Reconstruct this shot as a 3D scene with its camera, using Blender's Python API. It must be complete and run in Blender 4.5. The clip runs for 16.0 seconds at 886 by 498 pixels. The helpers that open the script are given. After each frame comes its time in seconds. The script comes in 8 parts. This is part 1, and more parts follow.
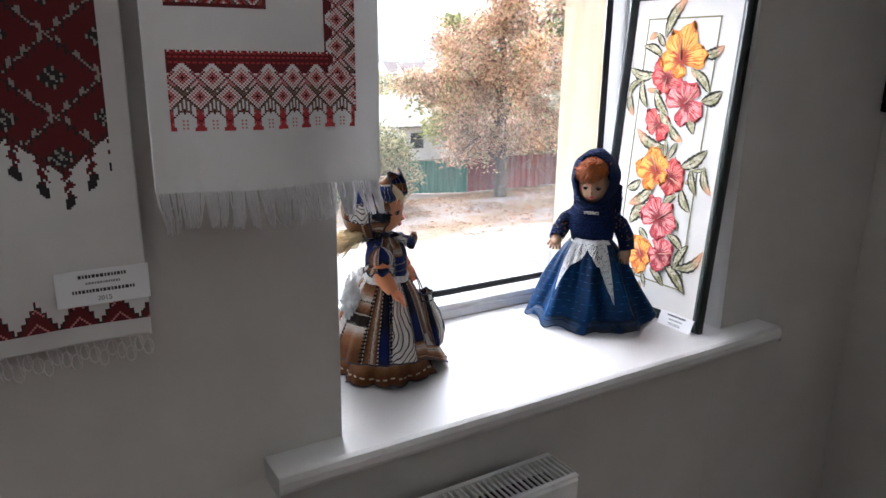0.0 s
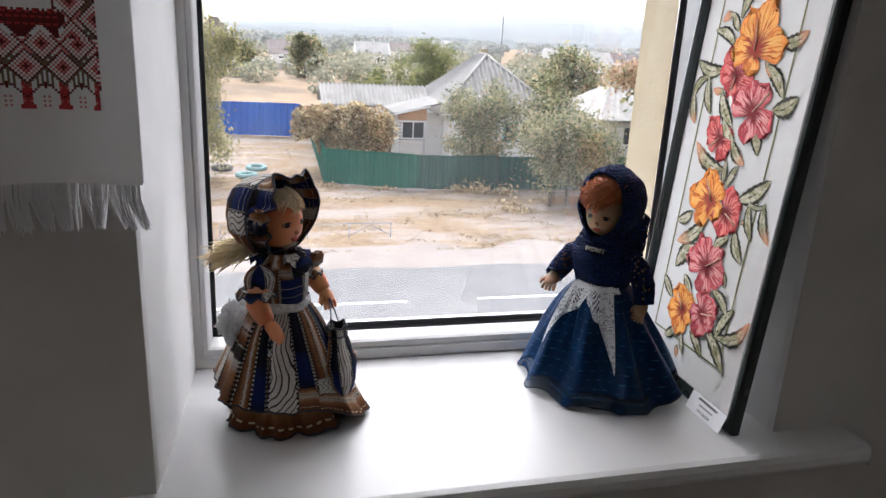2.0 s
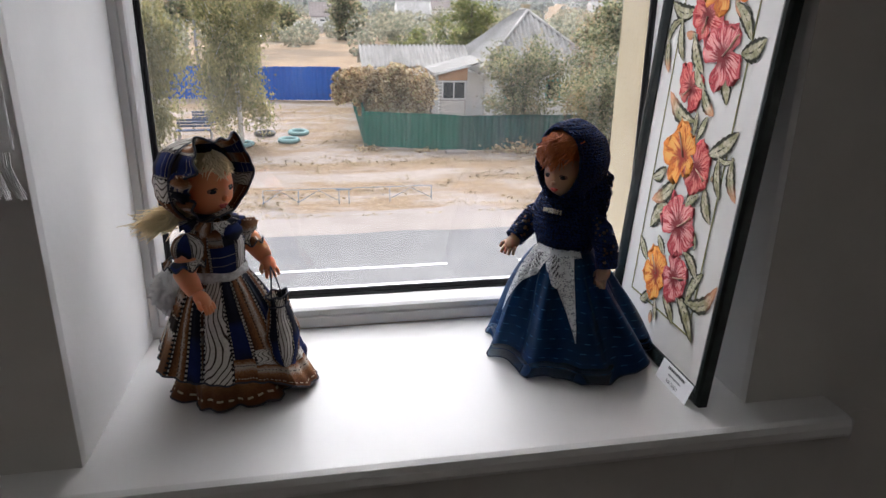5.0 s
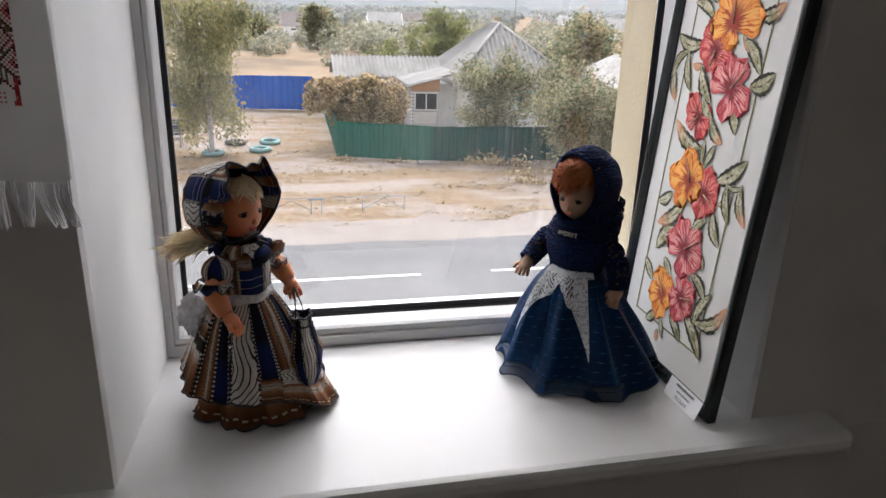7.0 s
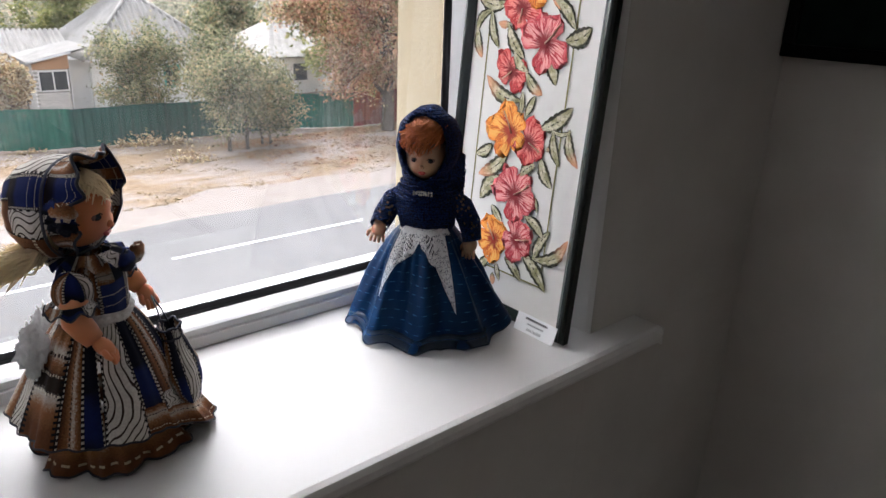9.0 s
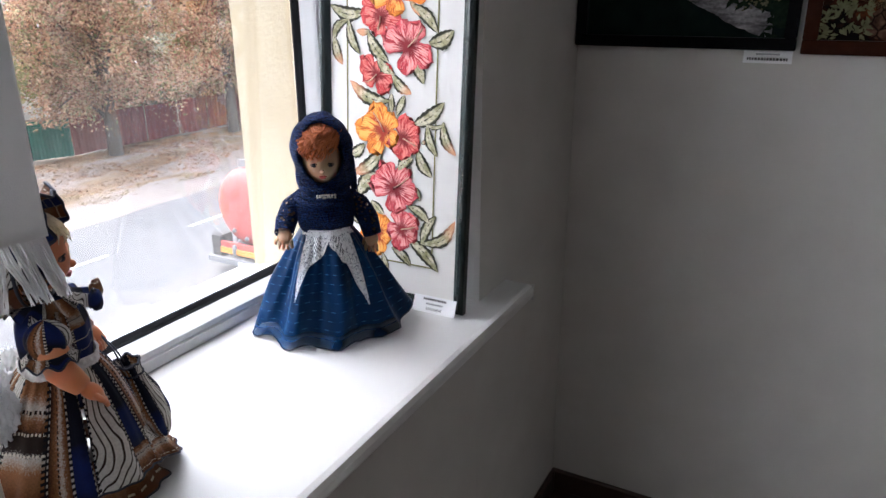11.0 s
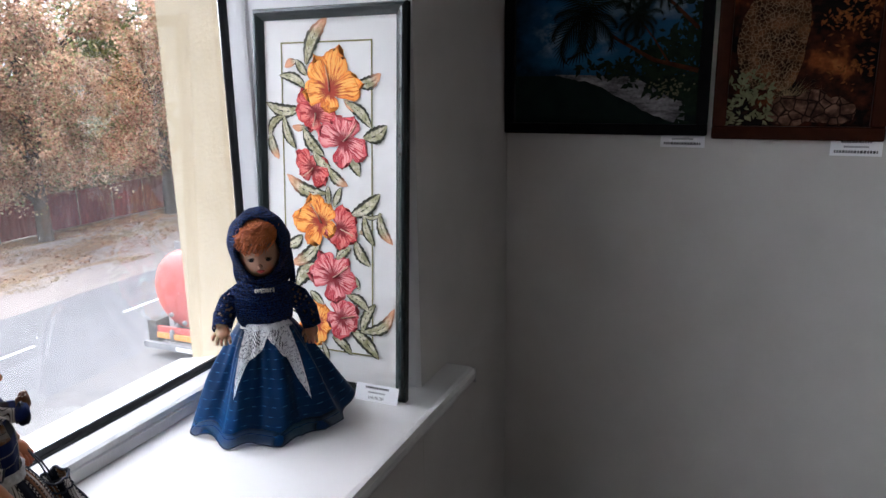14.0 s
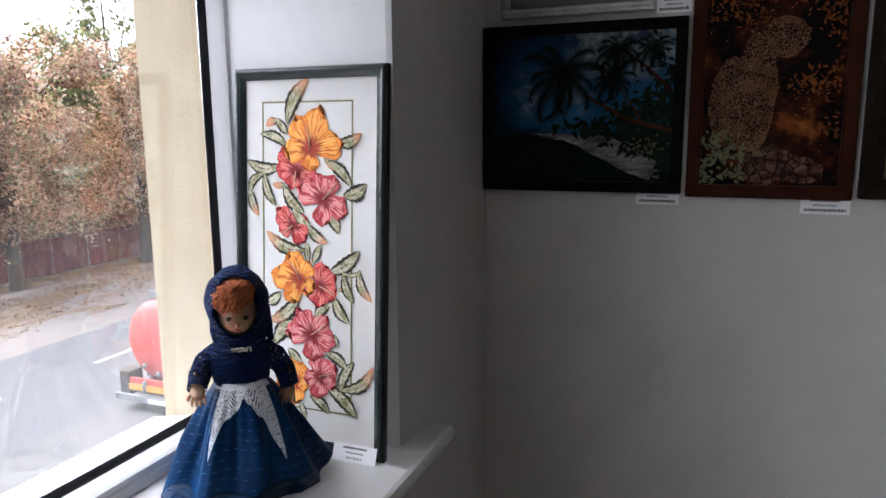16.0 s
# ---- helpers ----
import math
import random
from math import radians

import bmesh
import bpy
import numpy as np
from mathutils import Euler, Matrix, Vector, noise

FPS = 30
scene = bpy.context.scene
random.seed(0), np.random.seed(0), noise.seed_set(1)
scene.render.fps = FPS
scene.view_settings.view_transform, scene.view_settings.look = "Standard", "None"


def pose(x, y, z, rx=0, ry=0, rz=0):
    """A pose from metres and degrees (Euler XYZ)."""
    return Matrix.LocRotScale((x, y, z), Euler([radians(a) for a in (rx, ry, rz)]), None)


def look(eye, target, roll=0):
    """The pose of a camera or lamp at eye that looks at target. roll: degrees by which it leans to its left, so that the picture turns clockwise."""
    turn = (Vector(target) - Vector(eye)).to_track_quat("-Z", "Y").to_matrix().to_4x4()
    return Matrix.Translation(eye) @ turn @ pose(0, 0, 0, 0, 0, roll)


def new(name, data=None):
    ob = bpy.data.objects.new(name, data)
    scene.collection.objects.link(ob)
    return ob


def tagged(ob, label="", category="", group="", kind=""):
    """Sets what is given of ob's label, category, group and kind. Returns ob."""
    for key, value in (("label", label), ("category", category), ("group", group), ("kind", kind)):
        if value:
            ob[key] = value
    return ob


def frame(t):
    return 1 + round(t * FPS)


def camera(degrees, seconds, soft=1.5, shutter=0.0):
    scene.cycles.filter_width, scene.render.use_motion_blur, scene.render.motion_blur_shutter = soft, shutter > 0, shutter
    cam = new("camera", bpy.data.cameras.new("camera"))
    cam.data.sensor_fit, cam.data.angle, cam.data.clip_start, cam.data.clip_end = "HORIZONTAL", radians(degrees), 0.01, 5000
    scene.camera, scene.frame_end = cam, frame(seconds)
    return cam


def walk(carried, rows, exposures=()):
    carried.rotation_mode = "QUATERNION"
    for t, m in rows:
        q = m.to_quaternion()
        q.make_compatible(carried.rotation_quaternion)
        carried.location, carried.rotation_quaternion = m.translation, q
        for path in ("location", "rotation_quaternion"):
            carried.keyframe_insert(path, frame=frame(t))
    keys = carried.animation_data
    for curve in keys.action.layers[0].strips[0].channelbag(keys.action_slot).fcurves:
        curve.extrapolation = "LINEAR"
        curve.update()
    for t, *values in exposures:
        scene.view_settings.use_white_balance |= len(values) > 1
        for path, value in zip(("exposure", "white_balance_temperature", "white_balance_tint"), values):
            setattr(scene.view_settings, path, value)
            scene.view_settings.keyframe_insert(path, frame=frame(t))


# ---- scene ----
cam = camera(64.5, 16.0)
METRES, EYE, TILT, LEAN, TURN = 1.6, 1.47, 0.0, 0.0, -31.8
ROWS = [
    (0.0, 0.0, 0.0, 0.0, 0.22, -15.2, -0.79),
    (0.5, 0.1128, 0.0539, 0.0013, 7.74, -14.84, -1.37),
    (1.0, 0.2126, 0.0971, -0.0012, 13.42, -17.21, -4.58),
    (1.5, 0.2405, 0.1751, -0.0064, 19.28, -15.69, -2.43),
    (2.0, 0.266, 0.2404, -0.003, 17.98, -16.59, -2.78),
    (2.5, 0.3179, 0.2862, -0.005, 20.65, -17.73, -2.93),
    (3.0, 0.3428, 0.3063, -0.0025, 24.33, -18.22, -1.32),
    (3.5, 0.3501, 0.3099, -0.0045, 22.91, -18.34, -0.94),
    (4.0, 0.3518, 0.3071, -0.0095, 22.8, -18.81, -0.26),
    (6.5, 0.3179, 0.2963, 0.0015, 18.69, -20.54, -1.92),
    (7.0, 0.3057, 0.2764, 0.0078, 19.03, -18.94, -1.75),
    (7.5, 0.2809, 0.2641, 0.0044, 16.61, -19.1, -1.88),
    (8.0, 0.2478, 0.2627, -0.0021, 8.53, -19.34, -2.24),
    (10.5, -0.0492, 0.2686, -0.0077, -26.76, -20.62, -0.46),
    (11.0, -0.0528, 0.2632, -0.0033, -30.08, -19.7, 0.17),
    (11.5, -0.0541, 0.2565, -0.0008, -32.1, -18.7, 0.15),
    (12.0, -0.0557, 0.2619, 0.0069, -33.88, -17.33, -0.41),
    (12.5, -0.0548, 0.2587, 0.0103, -33.83, -16.42, -0.77),
    (13.0, -0.0532, 0.2458, 0.0163, -34.81, -14.69, -0.16),
    (13.5, -0.0529, 0.247, 0.0161, -34.52, -14.49, 0.88),
    (14.0, -0.0522, 0.2522, 0.0166, -35.08, -13.76, 0.9),
    (14.5, -0.0558, 0.2552, 0.0164, -35.15, -13.47, 0.49),
    (15.0, -0.0573, 0.253, 0.0206, -35.11, -11.72, 0.46),
    (15.5, -0.0537, 0.2509, 0.0228, -36.02, -11.12, 0.58),
    (16.0, -0.0523, 0.252, 0.0276, -36.73, -9.81, 0.5),
]
EXPOSURES = [(t, stops, kelvin, 12) for t, stops, kelvin in ((0.0, 3.15, 5850), (0.5, 2.93, 5850), (1.0, 2.6, 5850), (1.5, 2.5, 5850), (2.0, 2.3, 6050), (2.5, 2.02, 6100), (3.0, 2.0, 6100), (8.2, 2.08, 6250), (10.3, 2.82, 5900), (11.2, 2.78, 5850), (12.2, 2.66, 5800), (13.0, 2.5, 5750), (16.0, 2.52, 5780))]
walk(cam, [(t, pose(0, 0, EYE, TILT, LEAN, TURN) @ pose(METRES * x, METRES * y, METRES * z, 90 + pitch, roll, yaw)) for t, x, y, z, yaw, pitch, roll in ROWS],
     exposures=EXPOSURES)

# ---- light ----
world = bpy.data.worlds.new("overcast")
world.use_nodes = True
scene.world = world
wn, wl = world.node_tree.nodes, world.node_tree.links
sky = wn.new("ShaderNodeTexSky")
sky.sky_type = "NISHITA"
sky.sun_disc = False
sky.sun_elevation, sky.sun_rotation = radians(51), radians(0)
sky.air_density, sky.dust_density, sky.ozone_density = 1.0, 4.0, 1.0
grey = wn.new("ShaderNodeHueSaturation")
grey.inputs["Saturation"].default_value = 0.30
wl.new(sky.outputs[0], grey.inputs["Color"])
wl.new(grey.outputs[0], wn["Background"].inputs["Color"])
wn["Background"].inputs["Strength"].default_value = 0.15
sun = new("sun", bpy.data.lights.new("sun", "SUN"))
sun.data.energy, sun.data.angle, sun.data.color = 0.3, radians(80), (1.0, 0.97, 0.92)
sun.matrix_basis = look((0, 11, 20), (0, 0, 0))
# added fill lamp, set in the opening of an unseen second window
fill_lamp = bpy.data.lights.new("unseen_window_fill", "AREA")
fill_lamp.shape, fill_lamp.size, fill_lamp.size_y, fill_lamp.energy, fill_lamp.color = "RECTANGLE", 0.92, 1.3, 25.0, (1.0, 0.975, 0.93)
new("unseen_window_fill", fill_lamp).matrix_basis = look((-1.12, 1.34, 1.56), (-0.75, 0.0, 1.15))


# ---- building kit ----
class MB:
    """Collects vertices, faces, material slots and uvs of one mesh."""

    def __init__(self):
        self.v, self.f, self.m, self.s, self.uv = [], [], [], [], []

    def add(self, verts, faces, mat=0, uvs=None, smooth=True):
        k = len(self.v)
        self.v += [tuple(p) for p in verts]
        self.uv += list(uvs) if uvs else [(0.0, 0.0)] * len(verts)
        for n, f in enumerate(faces):
            self.f.append([i + k for i in f])
            self.m.append(mat[n] if isinstance(mat, list) else mat)
            self.s.append(smooth)
        return self

    def box(self, x0, x1, y0, y1, z0, z1, mat=0, b=0.002):
        b = min(b, (x1 - x0) / 3, (y1 - y0) / 3, (z1 - z0) / 3)
        X, Y, Z = (x0, x1), (y0, y1), (z0, z1)
        vs, idx = [], {}
        for i in (0, 1):
            for j in (0, 1):
                for k in (0, 1):
                    sx, sy, sz = (1, -1)[i] * b, (1, -1)[j] * b, (1, -1)[k] * b
                    for a, p in enumerate(((X[i], Y[j] + sy, Z[k] + sz), (X[i] + sx, Y[j], Z[k] + sz), (X[i] + sx, Y[j] + sy, Z[k]))):
                        idx[i, j, k, a] = len(vs)
                        vs.append(p)
        fs = []
        for i in (0, 1):
            q = [idx[i, 0, 0, 0], idx[i, 0, 1, 0], idx[i, 1, 1, 0], idx[i, 1, 0, 0]]
            fs.append(q if i == 0 else q[::-1])
            q = [idx[0, i, 0, 1], idx[1, i, 0, 1], idx[1, i, 1, 1], idx[0, i, 1, 1]]
            fs.append(q if i == 0 else q[::-1])
            q = [idx[0, 0, i, 2], idx[0, 1, i, 2], idx[1, 1, i, 2], idx[1, 0, i, 2]]
            fs.append(q if i == 0 else q[::-1])
        for i in (0, 1):
            for j in (0, 1):
                fs.append([idx[i, j, 0, 0], idx[i, j, 1, 0], idx[i, j, 1, 1], idx[i, j, 0, 1]][:: (1 if i == j else -1)])
                fs.append([idx[i, 0, j, 0], idx[i, 0, j, 2], idx[i, 1, j, 2], idx[i, 1, j, 0]][:: (1 if i == j else -1)])
                fs.append([idx[0, i, j, 1], idx[1, i, j, 1], idx[1, i, j, 2], idx[0, i, j, 2]][:: (1 if i == j else -1)])
                for k in (0, 1):
                    fs.append([idx[i, j, k, 0], idx[i, j, k, 1], idx[i, j, k, 2]][:: (1 if (i + j + k) % 2 == 0 else -1)])
        return self.add(vs, fs, mat, smooth=False)

    def grid(self, nu, nv, fn, mat=0, wrap=False, smooth=True, uvfn=None):
        vs, uvs = [], []
        cols = nu if wrap else nu + 1
        for j in range(nv + 1):
            for i in range(cols):
                u, v = i / nu, j / nv
                vs.append(fn(u, v))
                uvs.append(uvfn(u, v) if uvfn else (u, v))
        fs, ms = [], []
        for j in range(nv):
            for i in range(nu):
                a, b2 = j * cols + i, j * cols + (i + 1) % cols
                fs.append([a, b2, b2 + cols, a + cols])
                ms.append(mat((i + 0.5) / nu, (j + 0.5) / nv) if callable(mat) else mat)
        return self.add(vs, fs, ms, uvs, smooth)

    def tube(self, pts, r, seg=8, mat=0, cap=True):
        pts = [Vector(p) for p in pts]
        rs = r if isinstance(r, (list, tuple)) else [r] * len(pts)
        vs, uvs, k = [], [], None
        for i, p in enumerate(pts):
            d = (pts[min(i + 1, len(pts) - 1)] - pts[max(i - 1, 0)])
            d = d.normalized() if d.length > 1e-9 else Vector((0, 0, 1))
            k = d.orthogonal().normalized() if k is None else (k - d * k.dot(d)).normalized()
            n = d.cross(k)
            for a in range(seg):
                c = 2 * math.pi * a / seg
                vs.append(p + (k * math.cos(c) + n * math.sin(c)) * rs[i])
                uvs.append((a / seg, i / max(1, len(pts) - 1)))
        fs = [[i * seg + a, i * seg + (a + 1) % seg, (i + 1) * seg + (a + 1) % seg, (i + 1) * seg + a] for i in range(len(pts) - 1) for a in range(seg)]
        if cap:
            fs.append(list(range(seg))[::-1])
            fs.append([(len(pts) - 1) * seg + a for a in range(seg)])
        return self.add(vs, fs, mat, uvs)

    def ball(self, c, r, nu=16, nv=10, mat=0, m=None, fn=None):
        rr = r if isinstance(r, (list, tuple)) else (r, r, r)

        def at(u, v):
            a, b2 = 2 * math.pi * u, math.pi * (v - 0.5)
            d = Vector((math.cos(a) * math.cos(b2), math.sin(a) * math.cos(b2), math.sin(b2)))
            p = Vector((d.x * rr[0], d.y * rr[1], d.z * rr[2])) * (fn(d) if fn else 1.0)
            if m is not None:
                p = m @ p
            return p + Vector(c)

        return self.grid(nu, nv, at, mat, wrap=True)

    def flat(self, pts, mat=0, uvs=None):
        return self.add(pts, [list(range(len(pts)))], mat, uvs, smooth=False)

    def moved(self, m):
        self.v = [tuple(m @ Vector(p)) for p in self.v]
        return self

    def mesh(self, name, mats):
        me = bpy.data.meshes.new(name)
        me.from_pydata(self.v, [], self.f)
        for x in mats if isinstance(mats, (list, tuple)) else [mats]:
            me.materials.append(x)
        me.polygons.foreach_set("material_index", self.m)
        me.polygons.foreach_set("use_smooth", self.s)
        layer = me.uv_layers.new(name="UVMap")
        loops = np.empty(len(me.loops), dtype=np.int32)
        me.loops.foreach_get("vertex_index", loops)
        layer.data.foreach_set("uv", np.array(self.uv, dtype=np.float32)[loops].ravel())
        me.update()
        return me


WORLD = {}


def thing(name, label, category, base=(0, 0, 0), group="", kind="", m=None):
    """An Empty at the base of a thing; its parts are built in its own coordinates when m is given, else in the world's."""
    ob = new(name)
    ob.empty_display_size = 0.05
    ob.matrix_basis = m if m is not None else Matrix.Translation(base)
    WORLD[ob.name] = Matrix() if m is not None else ob.matrix_basis.inverted()
    return tagged(ob, label, category, group, kind)


def part(name, mb, material, parent, label=""):
    """One mesh object under a thing or under a part."""
    ob = new(name, mb.mesh(name, material))
    ob.parent = parent
    ob.matrix_parent_inverse = WORLD.get(parent.name, Matrix())
    return tagged(ob, label)


def solid(name, mb, material, label, category, kind="", group=""):
    """A thing that is a single mesh."""
    return tagged(new(name, mb.mesh(name, material)), label, category, group, kind)


# ---- materials ----
def nodes_of(name):
    m = bpy.data.materials.new(name)
    m.use_nodes = True
    return m, m.node_tree.nodes, m.node_tree.links, m.node_tree.nodes["Principled BSDF"]


def ramp(nt, src, stops, mode="LINEAR"):
    r = nt.nodes.new("ShaderNodeValToRGB")
    r.color_ramp.interpolation = mode
    e = r.color_ramp.elements
    while len(e) < len(stops):
        e.new(0.5)
    for el, (p, c) in zip(e, stops):
        el.position, el.color = p, (*c, 1) if len(c) == 3 else c
    nt.links.new(src, r.inputs[0])
    return r.outputs[0]


def noise_tex(nt, scale, detail=4, vec=None, rough=0.55):
    n = nt.nodes.new("ShaderNodeTexNoise")
    n.inputs["Scale"].default_value, n.inputs["Detail"].default_value, n.inputs["Roughness"].default_value = scale, detail, rough
    if vec is not None:
        nt.links.new(vec, n.inputs["Vector"])
    return n.outputs["Fac"]


def mix(nt, fac, a, b, mode="MIX"):
    x = nt.nodes.new("ShaderNodeMix")
    x.data_type, x.blend_type = "RGBA", mode
    for sock, val in ((x.inputs[0], fac), (x.inputs[6], a), (x.inputs[7], b)):
        if hasattr(val, "is_output"):
            nt.links.new(val, sock)
        else:
            sock.default_value = val if isinstance(val, (int, float)) else (*val, 1)
    return x.outputs[2]


def maths(nt, op, a, b=0.0, c=0.0):
    x = nt.nodes.new("ShaderNodeMath")
    x.operation = op
    for sock, val in zip(x.inputs, (a, b, c)):
        if hasattr(val, "is_output"):
            nt.links.new(val, sock)
        else:
            sock.default_value = val
    return x.outputs[0]


def bumped(nt, p, height, strength, dist=0.002):
    b = nt.nodes.new("ShaderNodeBump")
    b.inputs["Strength"].default_value, b.inputs["Distance"].default_value = strength, dist
    nt.links.new(height, b.inputs["Height"])
    nt.links.new(b.outputs[0], p.inputs["Normal"])


def coords(nt, which="Object"):
    return nt.nodes.new("ShaderNodeTexCoord").outputs[which]


def surf(name, a, b, scale=30, rough=0.6, bump=0.15, bscale=200, metal=0.0, big=1.5, dist=0.001, spec=0.5, sheen=0.0, vary=0.0):
    """A surface of two close colours with fine grain, broad variation and relief."""
    m, n, l, p = nodes_of(name)
    nt = m.node_tree
    co = coords(nt)
    f1, f2 = noise_tex(nt, scale, 5, co), noise_tex(nt, big, 3, co)
    f = maths(nt, "MULTIPLY_ADD", f1, 0.6, maths(nt, "MULTIPLY", f2, 0.4))
    col = ramp(nt, f, [(0.32, a), (0.68, b)])
    if vary:
        info = n.new("ShaderNodeObjectInfo")
        k = maths(nt, "MULTIPLY_ADD", info.outputs["Random"], vary, 1 - vary / 2)
        hsv = n.new("ShaderNodeHueSaturation")
        l.new(k, hsv.inputs["Value"])
        l.new(col, hsv.inputs["Color"])
        col = hsv.outputs[0]
    l.new(col, p.inputs["Base Color"])
    rr = maths(nt, "MULTIPLY_ADD", f1, 0.2, rough - 0.1)
    l.new(rr, p.inputs["Roughness"])
    p.inputs["Metallic"].default_value = metal
    p.inputs["Specular IOR Level"].default_value = spec
    p.inputs["Sheen Weight"].default_value = sheen
    bumped(nt, p, noise_tex(nt, bscale, 3, co), bump, dist)
    return m


def leafy(name, stops, rough=0.6):
    """Foliage whose clumps differ one by one."""
    m, n, l, p = nodes_of(name)
    nt = m.node_tree
    g = n.new("ShaderNodeNewGeometry")
    clump = ramp(nt, noise_tex(nt, 0.75, 3, coords(nt), 0.6), [(0.36, (0.62, 0.62, 0.62)), (0.5, (1, 1, 1)), (0.66, (1.25, 1.22, 1.15))])
    l.new(mix(nt, 1.0, ramp(nt, g.outputs["Random Per Island"], stops), clump, "MULTIPLY"), p.inputs["Base Color"])
    p.inputs["Roughness"].default_value = rough
    p.inputs["Specular IOR Level"].default_value = 0.2
    thin = n.new("ShaderNodeBsdfTranslucent")
    l.new(p.inputs["Base Color"].links[0].from_socket, thin.inputs["Color"])
    mx = n.new("ShaderNodeMixShader")
    mx.inputs[0].default_value = 0.45
    l.new(p.outputs[0], mx.inputs[1])
    l.new(thin.outputs[0], mx.inputs[2])
    l.new(mx.outputs[0], n["Material Output"].inputs["Surface"])
    return m


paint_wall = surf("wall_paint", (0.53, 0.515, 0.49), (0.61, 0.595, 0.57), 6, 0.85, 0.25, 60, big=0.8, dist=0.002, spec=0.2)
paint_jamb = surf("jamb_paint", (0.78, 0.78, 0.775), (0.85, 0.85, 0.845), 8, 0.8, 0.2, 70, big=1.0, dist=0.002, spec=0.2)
# unseen walls made dark so that less light bounces back into the room
far_paint = surf("dimmed_wall_paint", (0.17, 0.155, 0.14), (0.22, 0.20, 0.18), 6, 0.85, 0.25, 60, big=0.8, dist=0.002, spec=0.2)
# ceiling out of view, greyed to weaken the bounce onto the window wall
dimmed_ceiling_paint = surf("dimmed_ceiling_paint", (0.34, 0.33, 0.31), (0.40, 0.39, 0.37), 8, 0.9, 0.1, 90)
upvc = surf("white_upvc", (0.55, 0.55, 0.55), (0.61, 0.61, 0.61), 5, 0.32, 0.03, 120, big=0.8)
sill_pvc = surf("sill_laminate", (0.64, 0.635, 0.63), (0.70, 0.695, 0.69), 4, 0.36, 0.05, 160, big=1.0)
rubber = surf("black_rubber", (0.006, 0.006, 0.007), (0.014, 0.014, 0.016), 60, 0.85, 0.1, 300, spec=0.12)
facade_paint = surf("facade_plaster", (0.50, 0.415, 0.27), (0.57, 0.48, 0.325), 12, 0.85, 0.5, 90, big=2.0, dist=0.003)
drip_metal = surf("white_drip_metal", (0.40, 0.39, 0.37), (0.48, 0.47, 0.45), 20, 0.45, 0.05, 200)
plinth_wood = surf("dark_plinth", (0.035, 0.016, 0.01), (0.06, 0.028, 0.018), 25, 0.4, 0.1, 120)
steel_white = surf("white_enamel", (0.76, 0.76, 0.75), (0.82, 0.82, 0.81), 8, 0.3, 0.03, 150)
slot_dark = surf("dark_slot", (0.02, 0.02, 0.02), (0.04, 0.04, 0.04), 40, 0.7, 0.1, 200)


def glass_pane():
    """Window glass with rain specks and dust on its outside."""
    m, n, l, p = nodes_of("window_glass")
    nt = m.node_tree
    p.inputs["Transmission Weight"].default_value = 1.0
    p.inputs["Roughness"].default_value = 0.0
    p.inputs["IOR"].default_value = 1.45
    co = coords(nt)
    mp = n.new("ShaderNodeMapping")
    mp.inputs["Scale"].default_value = (1, 1, 0.35)
    l.new(co, mp.inputs["Vector"])
    vor = n.new("ShaderNodeTexVoronoi")
    vor.inputs["Scale"].default_value = 60
    l.new(mp.outputs[0], vor.inputs["Vector"])
    spot = ramp(nt, vor.outputs["Distance"], [(0.02, (1, 1, 1)), (0.075, (0, 0, 0))])
    area = ramp(nt, noise_tex(nt, 7, 2, co), [(0.45, (0, 0, 0)), (0.6, (1, 1, 1))])
    film = maths(nt, "MULTIPLY_ADD", noise_tex(nt, 3.5, 4, co), 0.03, -0.012)
    height = n.new("ShaderNodeSeparateXYZ")
    l.new(co, height.inputs[0])
    dust_low = maths(nt, "MULTIPLY", ramp(nt, maths(nt, "MULTIPLY_ADD", noise_tex(nt, 5, 3, co), 0.4, maths(nt, "SUBTRACT", height.outputs[2], 1.1)), [(0.0, (1, 1, 1)), (0.5, (0, 0, 0))]), 0.02)
    film = maths(nt, "ADD", maths(nt, "MAXIMUM", film, 0.0), dust_low)
    run = n.new("ShaderNodeMapping")
    run.inputs["Scale"].default_value = (120, 1, 5)
    l.new(co, run.inputs["Vector"])
    streak = maths(nt, "MULTIPLY", ramp(nt, noise_tex(nt, 1.0, 3, run.outputs[0]), [(0.56, (0, 0, 0)), (0.68, (1, 1, 1))]), area)
    dirt = n.new("ShaderNodeBsdfTranslucent")
    dirt.inputs["Color"].default_value = (0.75, 0.73, 0.7, 1)
    out = n["Material Output"]
    mx = n.new("ShaderNodeMixShader")
    l.new(maths(nt, "MAXIMUM", maths(nt, "MULTIPLY", maths(nt, "MULTIPLY", spot, area), 0.5), maths(nt, "ADD", film, maths(nt, "MULTIPLY", streak, 0.010))), mx.inputs[0])
    l.new(p.outputs[0], mx.inputs[1])
    l.new(dirt.outputs[0], mx.inputs[2])
    l.new(mx.outputs[0], out.inputs["Surface"])
    return m


window_glass = glass_pane()

# ---- room ----
X0, X1, Y0, W, TOP = -4.4, 1.945, -5.2, 0.975, 2.9      # inner faces of the room
YF, YO = 1.345, 1.417                                    # window frame, inner and outer face
YE = 1.620                                               # outer face of the facade
SILL = 0.862
RL, RR, RT = 0.412, 1.380, 2.25                          # window recess
SHIFT = -2.02                                            # offset of an unseen second window, added for fill light


def wall_cells(xs, zs, y0, y1, holes):
    mb = MB()
    for i in range(len(xs) - 1):
        for j in range(len(zs) - 1):
            if (i, j) not in holes:
                mb.box(xs[i], xs[i + 1], y0, y1, zs[j], zs[j + 1], b=0.0005)
    return mb


